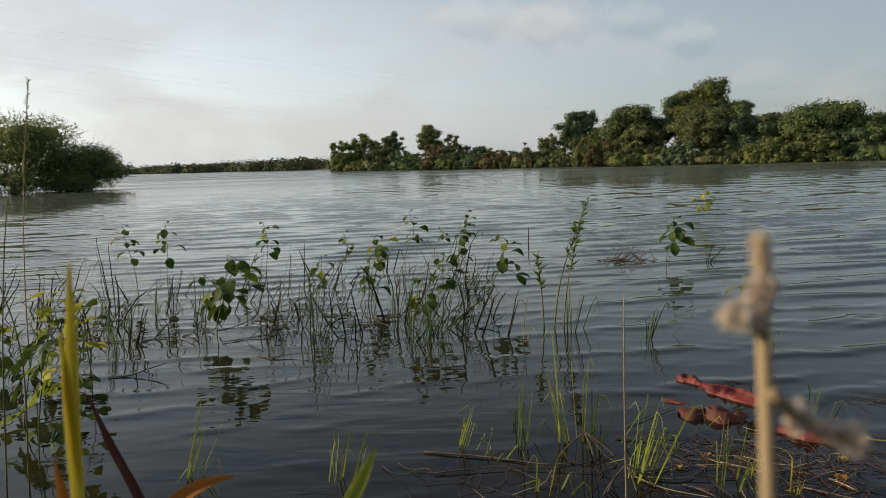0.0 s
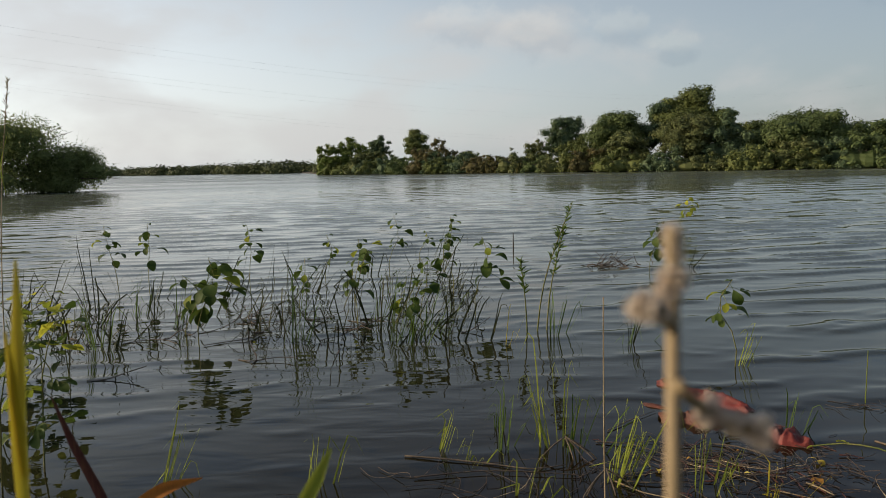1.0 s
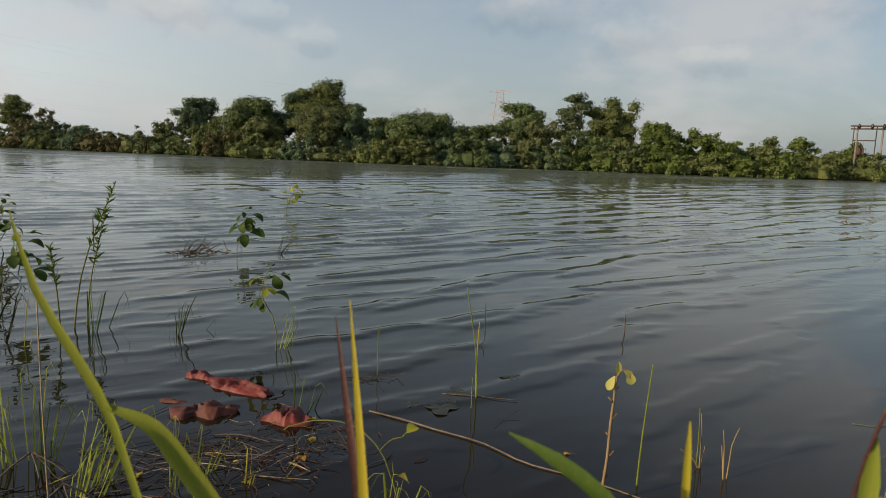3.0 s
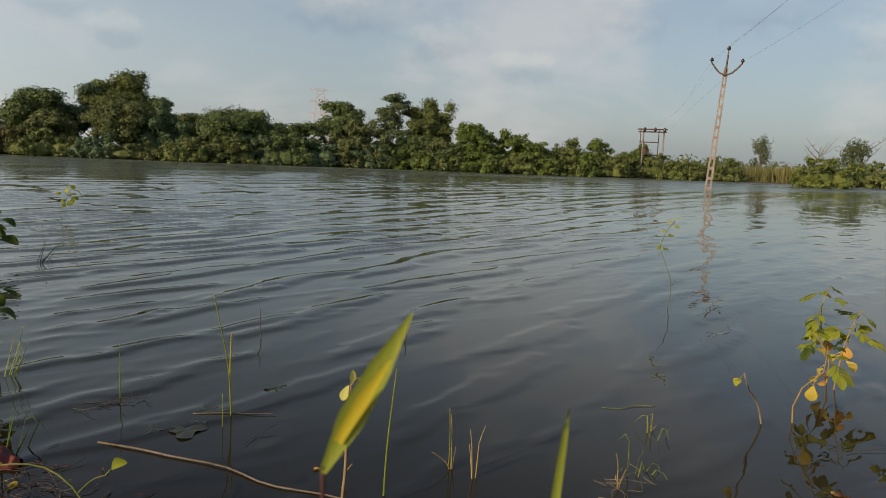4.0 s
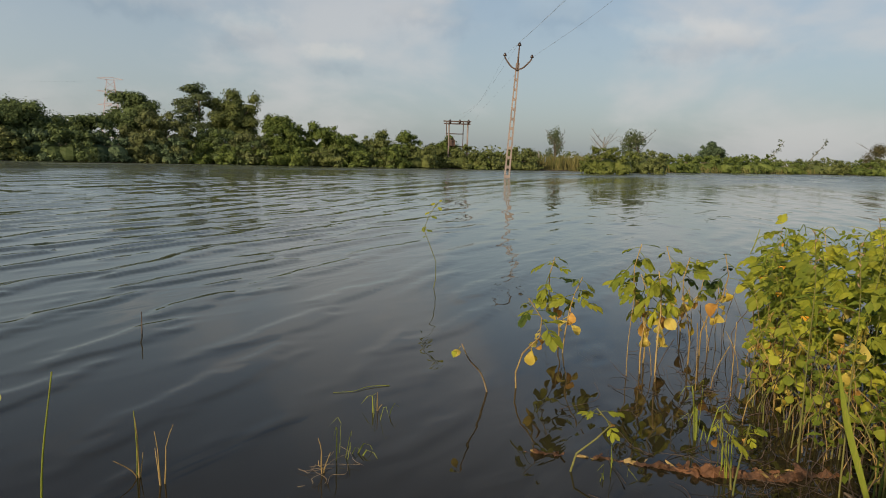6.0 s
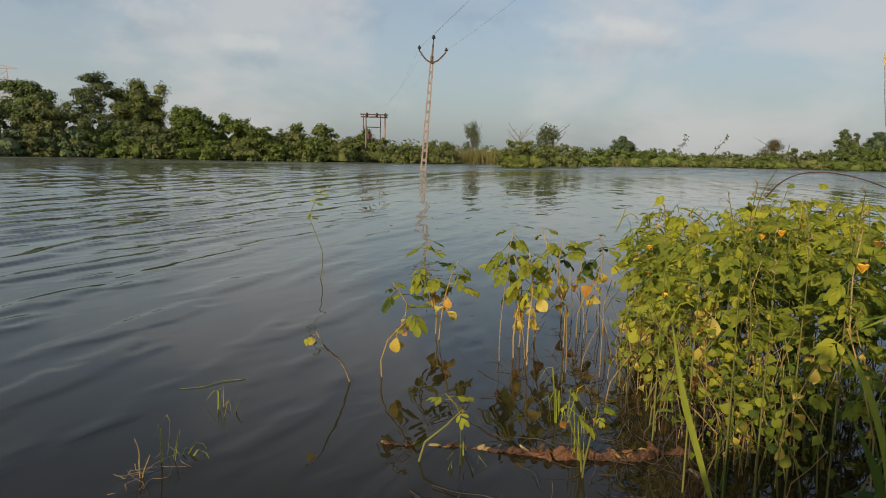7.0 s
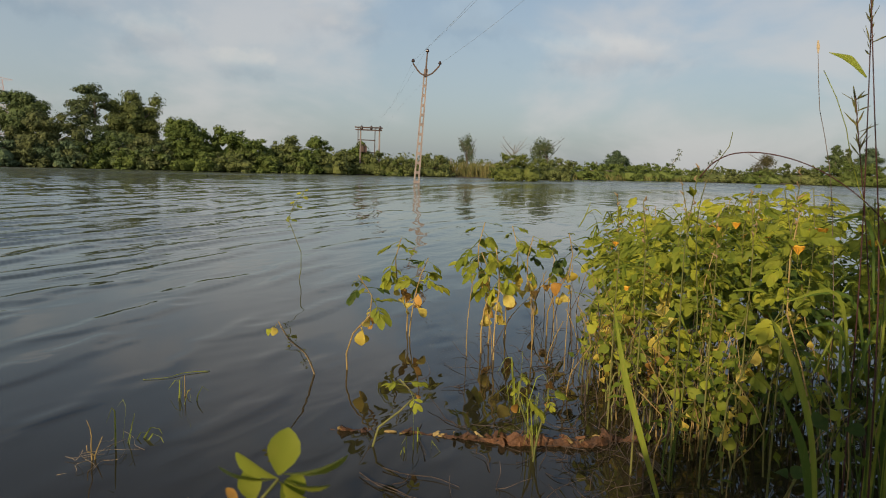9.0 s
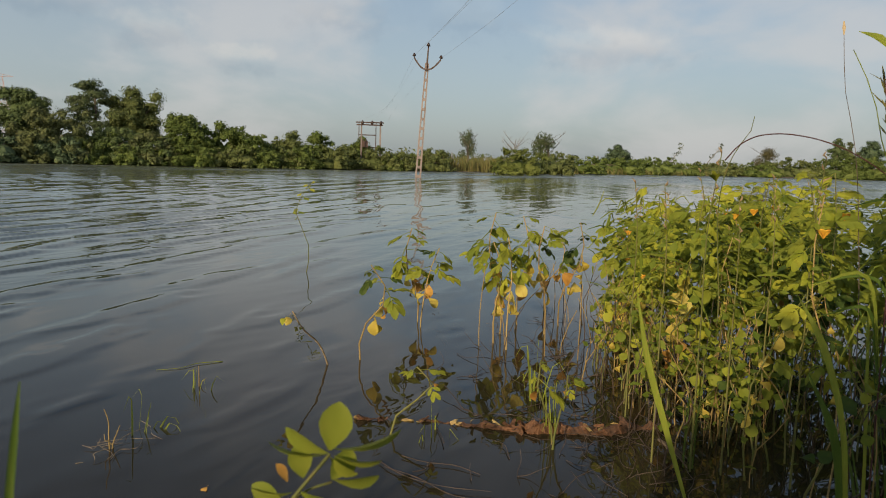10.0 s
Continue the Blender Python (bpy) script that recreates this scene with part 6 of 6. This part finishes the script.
def sunken_log():
    """A rotten log awash, with loose flakes of bark on it."""
    top = thing("sunken_log", 2.61, .06, 0, "rotten reddish-brown log floating among weeds", "log")
    line = curve_points([(-.075, .37, -.004), (-.05, .28, -.005), (0, .164, -.003), (.02, .05, -.002), (.05, -.055, .0), (.08, -.14, .002), (.12, -.23, .0), (.19, -.30, -.003), (.24, -.38, -.008)], 110)
    for i, q in enumerate(line):
        q.z += .006 * noise.noise(Vector((i * .11, 3, 0)))
        q.x += .010 * noise.noise(Vector((i * .09, 7, 0)))
    # a thin rotten branch that thickens to a broken trunk
    girth = [float(np.interp(i, [0, 30, 44, 52, 66, 96, 109], [.004, .006, .007, .013, .016, .015, .007])) for i in range(110)]
    b = Build()
    b.tube(line, [g * (.9 + .45 * noise.noise(Vector((i * .19, 0, 0)))) for i, g in enumerate(girth)], 14)
    r = rng(5)
    for v in b.v:
        k = (noise.noise(v * 30) * .010 + noise.noise(v * 75) * .009 + noise.noise(v * 160) * .005) * (1 if v.y < .1 else .4)
        v += Vector((k, noise.noise(v * 60) * .006, k + r.normal(0, .0008)))
    trunk = place("trunk", b.mesh("trunk", LOG), top)
    for i in range(64):
        # loose flakes and splinters of bark, most of them on the thick end
        at = int(r.integers(46, 108)) if i % 4 else int(r.integers(2, 60))
        q = line[at]
        n, w = r.uniform(.010, .045), r.uniform(.004, .012)
        m = pose(q.x + r.normal(0, .5) * girth[at], q.y, max(.003, q.z + girth[at] * .75 + r.normal(0, .004)), r.normal(0, 22), r.normal(0, 30), r.normal(0, 40))
        b = Build()
        s = len(b.v)
        # a curled shard, thicker in the middle
        for u in (0, .35, .7, 1):
            for k in (-1, 0, 1):
                b.v.append(m @ Vector((k * w * (.35 + .65 * math.sin(math.pi * (.15 + .7 * u))) + r.normal(0, .0012), (u - .5) * n, (1 - abs(k)) * w * .45 + r.normal(0, .0012))))
        for a in range(3):
            for k in range(2):
                c = s + 3 * a + k
                b.f.append((c, c + 1, c + 4, c + 3))
        place("bark_flake", b.mesh("bark_flake", LOG if i % 6 else STEM_TAN), trunk)


sunken_log()
dead_sticks(2.36, .10, .16, .08, 4, .22, .0014, DARK_STRAW, "pale rotten stick under the water surface", 9)

# ---- near bank: grass close to the lens ----
clump(0.5, 0.482, "bright green grass plant with arching leaves")
blade("blade", [(.50, .482, .10), (.492, .488, .45), (.465, .505, .576), (.453, .512, .619), (.438, .521, .651), (.415, .533, .698), (.401, .540, .752)], [.004, .005, .006, .0075, .008, .006, .001], GRASS, "bright green grass blade on the near bank", (-.5, -.85, 0))
blade("blade", [(.453, .512, .618), (.478, .496, .606), (.500, .480, .575), (.525, .462, .53), (.55, .44, .44)], [.004, .011, .014, .013, .008], GRASS, "arching green grass leaf on the near bank", (-.3, -.6, .7))
blade("blade", [(.462, .506, .544), (.438, .520, .538), (.416, .532, .516), (.40, .54, .47)], [.003, .010, .012, .006], GRASS, "arching green grass leaf on the near bank", (-.3, -.6, .7))
clump(0.345, 0.12, "tall grass plant with green blades and purple sheath")
blade("blade", [(.3275, .1885, .768), (.327, .193, .778), (.327, .201, .796), (.328, .212, .821), (.328, .221, .850)], [.0030, .0052, .0056, .0034, .0006], GRASS, "tall green grass blade rising close by", (-.5, -.85, 0))
blade("blade", [(.331, .177, .735), (.333, .178, .750), (.334, .181, .769), (.333, .184, .792), (.333, .189, .811)], [.003, .0045, .0048, .0034, .0006], GRASS_DEEP, "green grass leaf beside the tall blade", (-.5, -.85, 0))
reed([(.362, .12, .15), (.352, .145, .55), (.341, .172, .700), (.3365, .180, .733), (.3325, .186, .752), (.328, .190, .772)], .0026, GRASS_PURPLE, "purple-brown sheath of a grass stem on the near bank", "stem")
clump(0.575, 0.345, "yellow-green grass with a dark purple stem")
blade("blade", [(.575, .345, .10), (.580, .358, .50), (.582, .366, .589), (.588, .392, .642), (.594, .422, .701)], [.004, .0060, .0064, .0044, .0006], GRASS_YELLOW, "yellow-green grass blade on the near bank", (-.5, -.85, 0))
blade("blade", [(.578, .350, .10), (.581, .368, .50), (.585, .382, .588), (.591, .418, .634), (.596, .452, .684)], [.004, .0062, .0066, .0046, .0006], GRASS_PURPLE, "dark purple grass leaf on the near bank", (-.5, -.85, 0))
clump(0.72, 0.20, "green grass leaf leaning over the water")
blade("blade", [(.651, .316, .639), (.664, .292, .631), (.678, .268, .618), (.700, .235, .570), (.72, .20, .3)], [.001, .0085, .0095, .008, .006], GRASS_DEEP, "green grass leaf on the near bank", (-.6, -.5, .6))
clump(0.765, 0.28, "short sunlit grass shoot on the near bank")
blade("blade", [(.761, .2775, .641), (.762, .278, .615), (.763, .278, .585), (.765, .28, .2)], [.001, .0052, .0054, .004], GRASS_YELLOW, "blunt yellow-green grass shoot", (-.6, -.8, 0))
clump(0.86, 0.24, "sunlit grass plant with a red-brown stem on the near bank")
blade("blade", [(.851, .1725, .736), (.843, .182, .712), (.835, .190, .690), (.826, .198, .665)], [.001, .0100, .0118, .003], GRASS, "sunlit green grass blade on the near bank", (-.7, -.6, 0))
blade("blade", [(.838, .170, .719), (.834, .182, .700), (.829, .192, .680)], [.001, .006, .004], GRASS_YELLOW, "sunlit grass leaf on the near bank", (-.7, -.6, 0))
blade("blade", [(.835, .206, .645), (.837, .208, .620), (.842, .212, .56), (.85, .23, .3)], [.002, .0105, .0115, .006], GRASS, "broad lower grass leaf", (-.7, -.6, 0))
reed([(.86, .24, .05), (.850, .226, .50), (.842, .218, .606), (.832, .207, .640), (.826, .198, .668)], .0021, GRASS_PURPLE, "red-brown stem of the sunlit grass", "stem")
clump(0.90, 0.14, "thin green grass blade close by on the bank")
blade("blade", [(.976, .1755, .665), (.961, .168, .653), (.946, .160, .640), (.92, .148, .56), (.90, .14, .2)], [.0006, .0038, .0048, .0046, .004], GRASS, "thin green grass blade close by", (-.6, -.7, .2))
clump(-0.155, 0.266, "yellow grass plant close by on the bank")
blade("blade", [(-.155, .266, .30), (-.155, .268, .69), (-.154, .269, .729), (-.152, .270, .757), (-.151, .271, .788)], [.004, .0055, .0070, .0056, .001], GRASS_YELLOW, "yellow grass blade close by on the near bank", (0, -1, .1))
blade("blade", [(-.154, .269, .70), (-.155, .269, .734), (-.156, .268, .760)], [.004, .005, .001], GRASS_YELLOW, "yellow grass leaf close by on the near bank", (0, -1, .1))
clump(-0.25, 0.55, "dying grass with rust-orange and dark red leaves")
blade("blade", [(-.289, .526, .648), (-.278, .532, .607), (-.261, .540, .552), (-.24, .55, .4)], [.001, .007, .009, .006], GRASS_PURPLE, "dark red grass blade on the near bank", (0, -1, .2))
blade("blade", [(-.191, .569, .557), (-.22, .558, .552), (-.246, .549, .534), (-.27, .54, .45)], [.001, .012, .014, .008], GRASS_RUST, "rust-orange dying grass leaf on the near bank", (0, -.8, .6))
blade("blade", [(-.313, .512, .602), (-.309, .515, .567), (-.29, .52, .4)], [.001, .011, .008], GRASS_RUST, "rust-orange dying grass leaf on the near bank", (0, -1, .2))
clump(-0.06, 0.29, "short green grass shoot on the near bank")
blade("blade", [(-.035, .298, .695), (-.041, .297, .683), (-.047, .296, .672), (-.06, .29, .5)], [.001, .006, .007, .005], GRASS, "green grass tip close by on the near bank", (0, -1, .2))
clump(-1.82, 2.87, "tall flowering grass at the water's edge")
blade("blade", [(-1.74, 2.92, 1.0), (-1.77, 2.90, .85), (-1.76, 2.90, .74)], [.001, .006, .002], GRASS, "grass leaf on a tall flowering stem", (0, -1, .2))
reed([(-1.82, 2.87, -.1), (-1.80, 2.88, .4), (-1.768, 2.904, .846), (-1.724, 2.931, 1.22)], .0030, STRAW, "tall flowering grass stem at the water's edge", "stem")
ear = Build()
ear_rng = rng(83)
for k_ in range(60):
    f_ = ear_rng.uniform(0, 1)
    p_ = Vector((-1.768, 2.904, .846)).lerp(Vector((-1.724, 2.931, 1.22)), .35 + .65 * f_)
    q_ = p_ + Vector((ear_rng.normal(0, .010), ear_rng.normal(0, .010), ear_rng.uniform(.008, .026)))
    ear.strip([p_, p_.lerp(q_, .5), q_], [.0015, .0034, .0006], tuple(ear_rng.normal(0, 1, 3)))
place("seed_head", ear.mesh("seed_head", REED), CLUMP[0], Matrix.Translation(-CLUMP[0].location), "loose buff seed head")
clump(-1.14, 1.65, "tall dry grass at the water's edge")
reed([(-1.14, 1.65, 0), (-1.107, 1.666, .476), (-1.084, 1.681, .70), (-1.061, 1.695, .852)], .0022, REED, "tall dry grass stem at the water's edge", "stem")
reed([(-1.10, 1.68, 0), (-1.09, 1.68, .45), (-1.12, 1.66, .62)], .0024, REED, "dry grass stem at the water's edge", "stem")


def dried_stalk():
    """A dead flower stalk close to the lens, with woolly seed heads."""
    top = thing("dried_stalk", .04, .08, 0, "dead straw-coloured flower stalk with woolly seed heads", "weed")
    b = Build()
    line = curve_points([(0, 0, .02), (.002, .004, .45), (.0065, .014, .70), (.0106, .024, .772), (.0125, .029, .786), (.0148, .0385, .8088)], 18)
    b.tube(line, [.00175 - .00003 * k for k in range(18)], 8)
    place("stem", b.mesh("stem", STRAW, True), top)
    b = Build()
    b.tube(curve_points([(.0122, .028, .785), (.0155, .0288, .7815), (.0185, .0296, .779), (.0262, .0284, .776)], 9), [.0011] * 9, 6)
    place("side_stem", b.mesh("side_stem", STRAW, True), top)
    b = Build()
    b.tube(curve_points([(.0130, .0315, .793), (.0105, .031, .795), (.0075, .030, .797)], 6), [.0010] * 6, 6)
    place("side_stem", b.mesh("side_stem", STRAW, True), top)
    r = rng(4)
    for cx, cy, cz, s in ((.0148, .0385, .8080, .0019), (.0145, .0375, .8050, .0018), (.0140, .0355, .8010, .0024), (.0128, .0345, .7985, .0022), (.0100, .031, .7965, .0019), (.0070, .030, .7972, .0024),
                          (.0185, .0296, .7792, .0026), (.0222, .0290, .7775, .0018), (.0262, .0284, .7760, .0026)):
        b = Build()
        c = Vector((cx, cy, cz))
        for k in range(150):
            d = Vector(r.normal(0, 1, 3)).normalized()
            tip = c + d * s * r.uniform(.7, 1.5)
            b.strip([c + d * s * .2, c.lerp(tip, .6) + Vector(r.normal(0, s * .12, 3)), tip], [s * .30, s * .34, s * .06], tuple(r.normal(0, 1, 3)))
        place("seed_head", b.mesh("seed_head", FLUFF), top, label="woolly buff seed head")


dried_stalk()

# left corner weeds
corner = rng(31)
for i in range(13):
    x, y = corner.uniform(-2.3, -1.05), corner.uniform(1.75, 3.1)
    if x > -.62 * y + .25:
        x -= .5
    weed(x, y, corner.uniform(.2, .42), "tangled green weed at the water's edge", [("green", "lime"), ("green", "dark"), "dark"], int(corner.integers(7, 12)), (corner.normal(0, .08), corner.normal(0, .05)), 1.1, 800 + i, low=.25, group="weeds in the corner of the bank", shape="_round" if i % 2 else "")
for i in range(12):
    x, y = corner.uniform(-2.5, -1.2), corner.uniform(2.0, 3.3)
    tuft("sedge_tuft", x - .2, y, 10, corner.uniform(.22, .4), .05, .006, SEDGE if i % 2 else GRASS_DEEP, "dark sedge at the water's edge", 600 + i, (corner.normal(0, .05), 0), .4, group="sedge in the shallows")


def near_sprig():
    """A sprig of broad oval leaflets close to the lens."""
    top = thing("leafy_sprig", 1.520, -.155, .05, "fresh green sprig with broad oval leaflets on the near bank", "weed", turn=-67)
    b = Build()
    b.tube(curve_points([(-.06, 0, -.12), (-.05, 0, .18), (-.032, 0, .33), (-.012, 0, .357), (0, 0, .372)], 12), list(np.linspace(.0024, .0012, 12)), 6)
    b.tube(curve_points([(-.036, 0, .325), (-.02, .01, .338), (.0, .012, .345)], 6), [.001] * 6, 5)
    place("stem", b.mesh("stem", STEM_GREEN, True), top)
    for x, y, z, turn, roll, n, w, mat in (
            (0, 0, .374, 11, 8, .037, .0245, LEAF_GREEN), (.002, 0, .373, 74, 62, .052, .024, LEAF_GREEN), (-.002, 0, .371, -60, -28, .036, .017, LEAF_GREEN), (-.004, 0, .369, -80, -60, .042, .018, LEAF_GREEN),
            (.002, .002, .368, 96, 55, .036, .018, LEAF_GREEN), (-.001, .006, .366, 124, 40, .024, .018, LEAF_GREEN), (-.030, 0, .350, -30, 55, .016, .008, LEAF_BROWN), (-.020, .004, .351, -8, 10, .026, .018, LEAF_GREEN),
            (.0, .012, .346, 30, 20, .028, .020, LEAF_GREEN), (.001, .012, .345, 85, 40, .034, .019, LEAF_GREEN), (-.028, 0, .340, -85, -50, .030, .014, LEAF_GREEN), (-.022, 0, .342, 110, 30, .024, .014, LEAF_GREEN), (-.034, 0, .334, -60, 20, .026, .014, LEAF_GREEN)):
        upright_leaf(x, y, z, turn, roll, n, w, mat, top)


near_sprig()

# scrub added out of view, sized so its shade falls on the foot of the stand
SHADE_LABEL = "unseen leafy scrub added behind the camera to shade the weeds"
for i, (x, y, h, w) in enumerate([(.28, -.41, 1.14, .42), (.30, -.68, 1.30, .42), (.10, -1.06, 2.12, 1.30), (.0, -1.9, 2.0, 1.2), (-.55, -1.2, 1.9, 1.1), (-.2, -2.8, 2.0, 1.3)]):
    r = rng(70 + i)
    scrub = thing("shade_scrub", x, y, 0, SHADE_LABEL, "bush", "scrub on the near bank")
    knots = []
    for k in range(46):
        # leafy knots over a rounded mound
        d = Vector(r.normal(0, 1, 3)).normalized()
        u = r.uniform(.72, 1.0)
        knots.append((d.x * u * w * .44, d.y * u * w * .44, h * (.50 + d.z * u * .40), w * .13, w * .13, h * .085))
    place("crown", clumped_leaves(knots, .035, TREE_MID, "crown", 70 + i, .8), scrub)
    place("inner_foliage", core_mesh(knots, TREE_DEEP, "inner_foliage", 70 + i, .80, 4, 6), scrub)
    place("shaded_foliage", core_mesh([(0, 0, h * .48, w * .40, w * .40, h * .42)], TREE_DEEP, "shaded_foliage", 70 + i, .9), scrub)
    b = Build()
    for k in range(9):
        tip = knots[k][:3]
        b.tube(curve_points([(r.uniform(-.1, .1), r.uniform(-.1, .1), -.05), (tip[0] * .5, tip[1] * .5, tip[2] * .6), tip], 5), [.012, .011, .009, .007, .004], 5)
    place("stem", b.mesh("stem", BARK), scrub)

clump(2.463, -0.369, "long green grass plant over the water")
blade("blade", [(2.463, -.369, .0), (2.459, -.32, .15), (2.457, -.285, .26), (2.455, -.255, .40)], [.006, .012, .013, .002], GRASS, "long green grass blade over the water", (-.95, -.2, .1))
clump(2.297, -0.615, "broad-leaved grass on the bank")
blade("blade", [(2.297, -.615, .05), (2.301, -.582, .293), (2.305, -.552, .379), (2.309, -.515, .446)], [.006, .010, .011, .001], GRASS, "long sunlit grass blade on the bank", (-.95, -.2, .1))
blade("blade", [(2.298, -.605, .05), (2.302, -.579, .238), (2.306, -.541, .322)], [.009, .014, .002], GRASS_DEEP, "broad green grass blade on the bank", (-.95, -.2, .1))
clump(2.39, -0.75, "tall purple-stemmed grass arching over the weeds")
reed([(2.412, -.394, .653), (2.412, -.417, .681), (2.412, -.442, .695), (2.411, -.468, .699), (2.407, -.519, .694), (2.402, -.569, .677), (2.396, -.61, .653), (2.392, -.67, .60), (2.39, -.75, .3)], .0012, GRASS_PURPLE, "arching dark grass stem over the weeds", "stem", 70)
reed([(2.40, -.70, .05), (2.40, -.67, .586), (2.403, -.649, .764), (2.405, -.639, .853), (2.406, -.628, .95)], .0018, GRASS_PURPLE, "tall purple-brown grass stem on the bank", "stem")
blade("blade", [(2.405, -.633, .820), (2.409, -.606, .848), (2.412, -.578, .862)], [.003, .015, .001], GRASS, "pointed grass leaf on a tall stem", (-.8, 0, .6))
reed([(2.39, -.72, .1), (2.398, -.678, .541), (2.406, -.628, .674), (2.409, -.605, .765), (2.413, -.573, .834)], .0014, GRASS, "slender grass stem above the weeds", "stem")
clump(2.61, -0.62, "thin grass with a buff seed head")
reed([(2.60, -.66, .1), (2.604, -.639, .486), (2.609, -.605, .734), (2.611, -.595, .771), (2.612, -.58, .895)], .0011, ROOT, "thin grass stem with a buff seed head", "stem")
blade("blade", [(2.612, -.58, .893), (2.612, -.579, .905), (2.613, -.578, .918)], [.002, .006, .002], STRAW, "buff seed head of a grass", (-1, -.1, 0))
clump(2.7, -0.4, "slender flowering weed above the stand")
reed([(2.70, -.40, .3), (2.718, -.417, .69), (2.719, -.437, .721), (2.719, -.442, .752)], .0016, STEM_GREEN, "flower spike above the weeds", "stem")
clump(1.33, -.075, "single upright grass shoot on the near bank")
blade("blade", [(1.330, -.072, .15), (1.337, -.077, .455), (1.340, -.080, .492), (1.343, -.081, .516)], [.003, .0042, .0034, .0006], GRASS_DEEP, "upright green grass blade", (-.6, -.7, 0))
tall = rng(47)
for k_, (x_, y_, h_, lean_) in enumerate([(2.43, -.665, .98, .035), (2.46, -.70, 1.02, .0), (2.50, -.71, .80, .08), (2.44, -.73, .86, .03), (2.55, -.78, 1.0, .02)]):
    clump(x_, y_, "tall flowering grass at the end of the stand of weeds")
    tip_ = Vector((x_ + tall.normal(0, .02), y_ + lean_, h_))
    mid_ = Vector((x_, y_ + lean_ * .3, h_ * .55))
    reed([(x_, y_, -.05), mid_, tip_], .0017, STEM_GREEN if k_ % 2 else GRASS_PURPLE, "slender upright grass stem", "stem")
    b_ = Build()
    for j_ in range(26):
        p_ = mid_.lerp(tip_, tall.uniform(.72, 1.0))
        q_ = p_ + Vector((tall.normal(0, .010), tall.normal(0, .012), tall.uniform(.008, .03)))
        b_.strip([p_, p_.lerp(q_, .5), q_], [.001, .0035, .0008], tuple(tall.normal(0, 1, 3)))
    place("seed_head", b_.mesh("seed_head", REED), CLUMP[0], Matrix.Translation(-CLUMP[0].location), "sparse buff seed head")
    for j_ in range(3):
        z_ = h_ * tall.uniform(.25, .6)
        a_ = tall.uniform(0, 6.28)
        r_ = tall.uniform(.10, .2)
        blade("blade", [(x_, y_ + lean_ * .2, z_), (x_ + math.cos(a_) * r_ * .4, y_ + math.sin(a_) * r_ * .4, z_ + r_ * .9), (x_ + math.cos(a_) * r_, y_ + math.sin(a_) * r_, z_ + r_ * .8)], [.003, .007, .001], GRASS_DEEP if j_ else GRASS, "narrow green grass leaf", (-.9, 0, .3), 10)
for k_ in range(7):
    tuft("grass_tuft", 2.45 + .05 * k_, -.69 - .05 * k_, 9, tall.uniform(.45, .7), .09, .0050, GRASS_DEEP if k_ % 3 else GRASS, "long green grass at the end of the stand", 900 + k_, (tall.normal(0, .05), tall.normal(0, .05)), .5)


def flower_spike(x, y, z0, tx, ty, tz, seed):
    """A slender flowering shoot with buds and small leaves that rises over the stand."""
    r = rng(1500 + seed)
    top = thing("flower_spike", x, y, 0, "slender flowering shoot with small buff buds above the weeds", "weed", "flowering shoots above the stand")
    line = curve_points([(0, 0, -.05), (0, 0, z0 * .6), (0, 0, z0), (tx - x, ty - y, tz)], 14)
    b = Build()
    b.tube(line, list(np.linspace(.0026, .0009, 14)), 5)
    place("stem", b.mesh("stem", STEM_GREEN, True), top)
    for k in range(7):
        p = line[8 + int(r.integers(0, 5))]
        b = Build()
        leaflet(b, Matrix.Translation(p) @ pose(0, 0, 0, r.uniform(20, 70), 0, r.uniform(0, 360)), r.uniform(.02, .035), r.uniform(.006, .012))
        place("leaf", b.mesh("leaf", LEAF_GREEN if k % 2 else LEAF_LIME, True), top)
    for k in range(5):
        p = line[13] - (line[13] - line[11]) * (k * .22)
        b = Build()
        b.tube([p, p + Vector((r.normal(0, .004), r.normal(0, .004), .005)), p + Vector((r.normal(0, .006), r.normal(0, .006), .012))], [.0010, .0024, .0006], 5)
        place("bud", b.mesh("bud", BUD, True), top)


for k_, spot_ in enumerate([(2.60, -.37, .53, 2.60, -.385, .67), (2.61, -.43, .50, 2.61, -.425, .575), (2.61, -.29, .50, 2.61, -.28, .60), (2.60, -.56, .53, 2.60, -.57, .665), (2.85, -.20, .50, 2.85, -.19, .60), (2.75, -.50, .52, 2.76, -.49, .62), (3.0, -.35, .54, 3.0, -.33, .63)]):
    flower_spike(*spot_, k_)
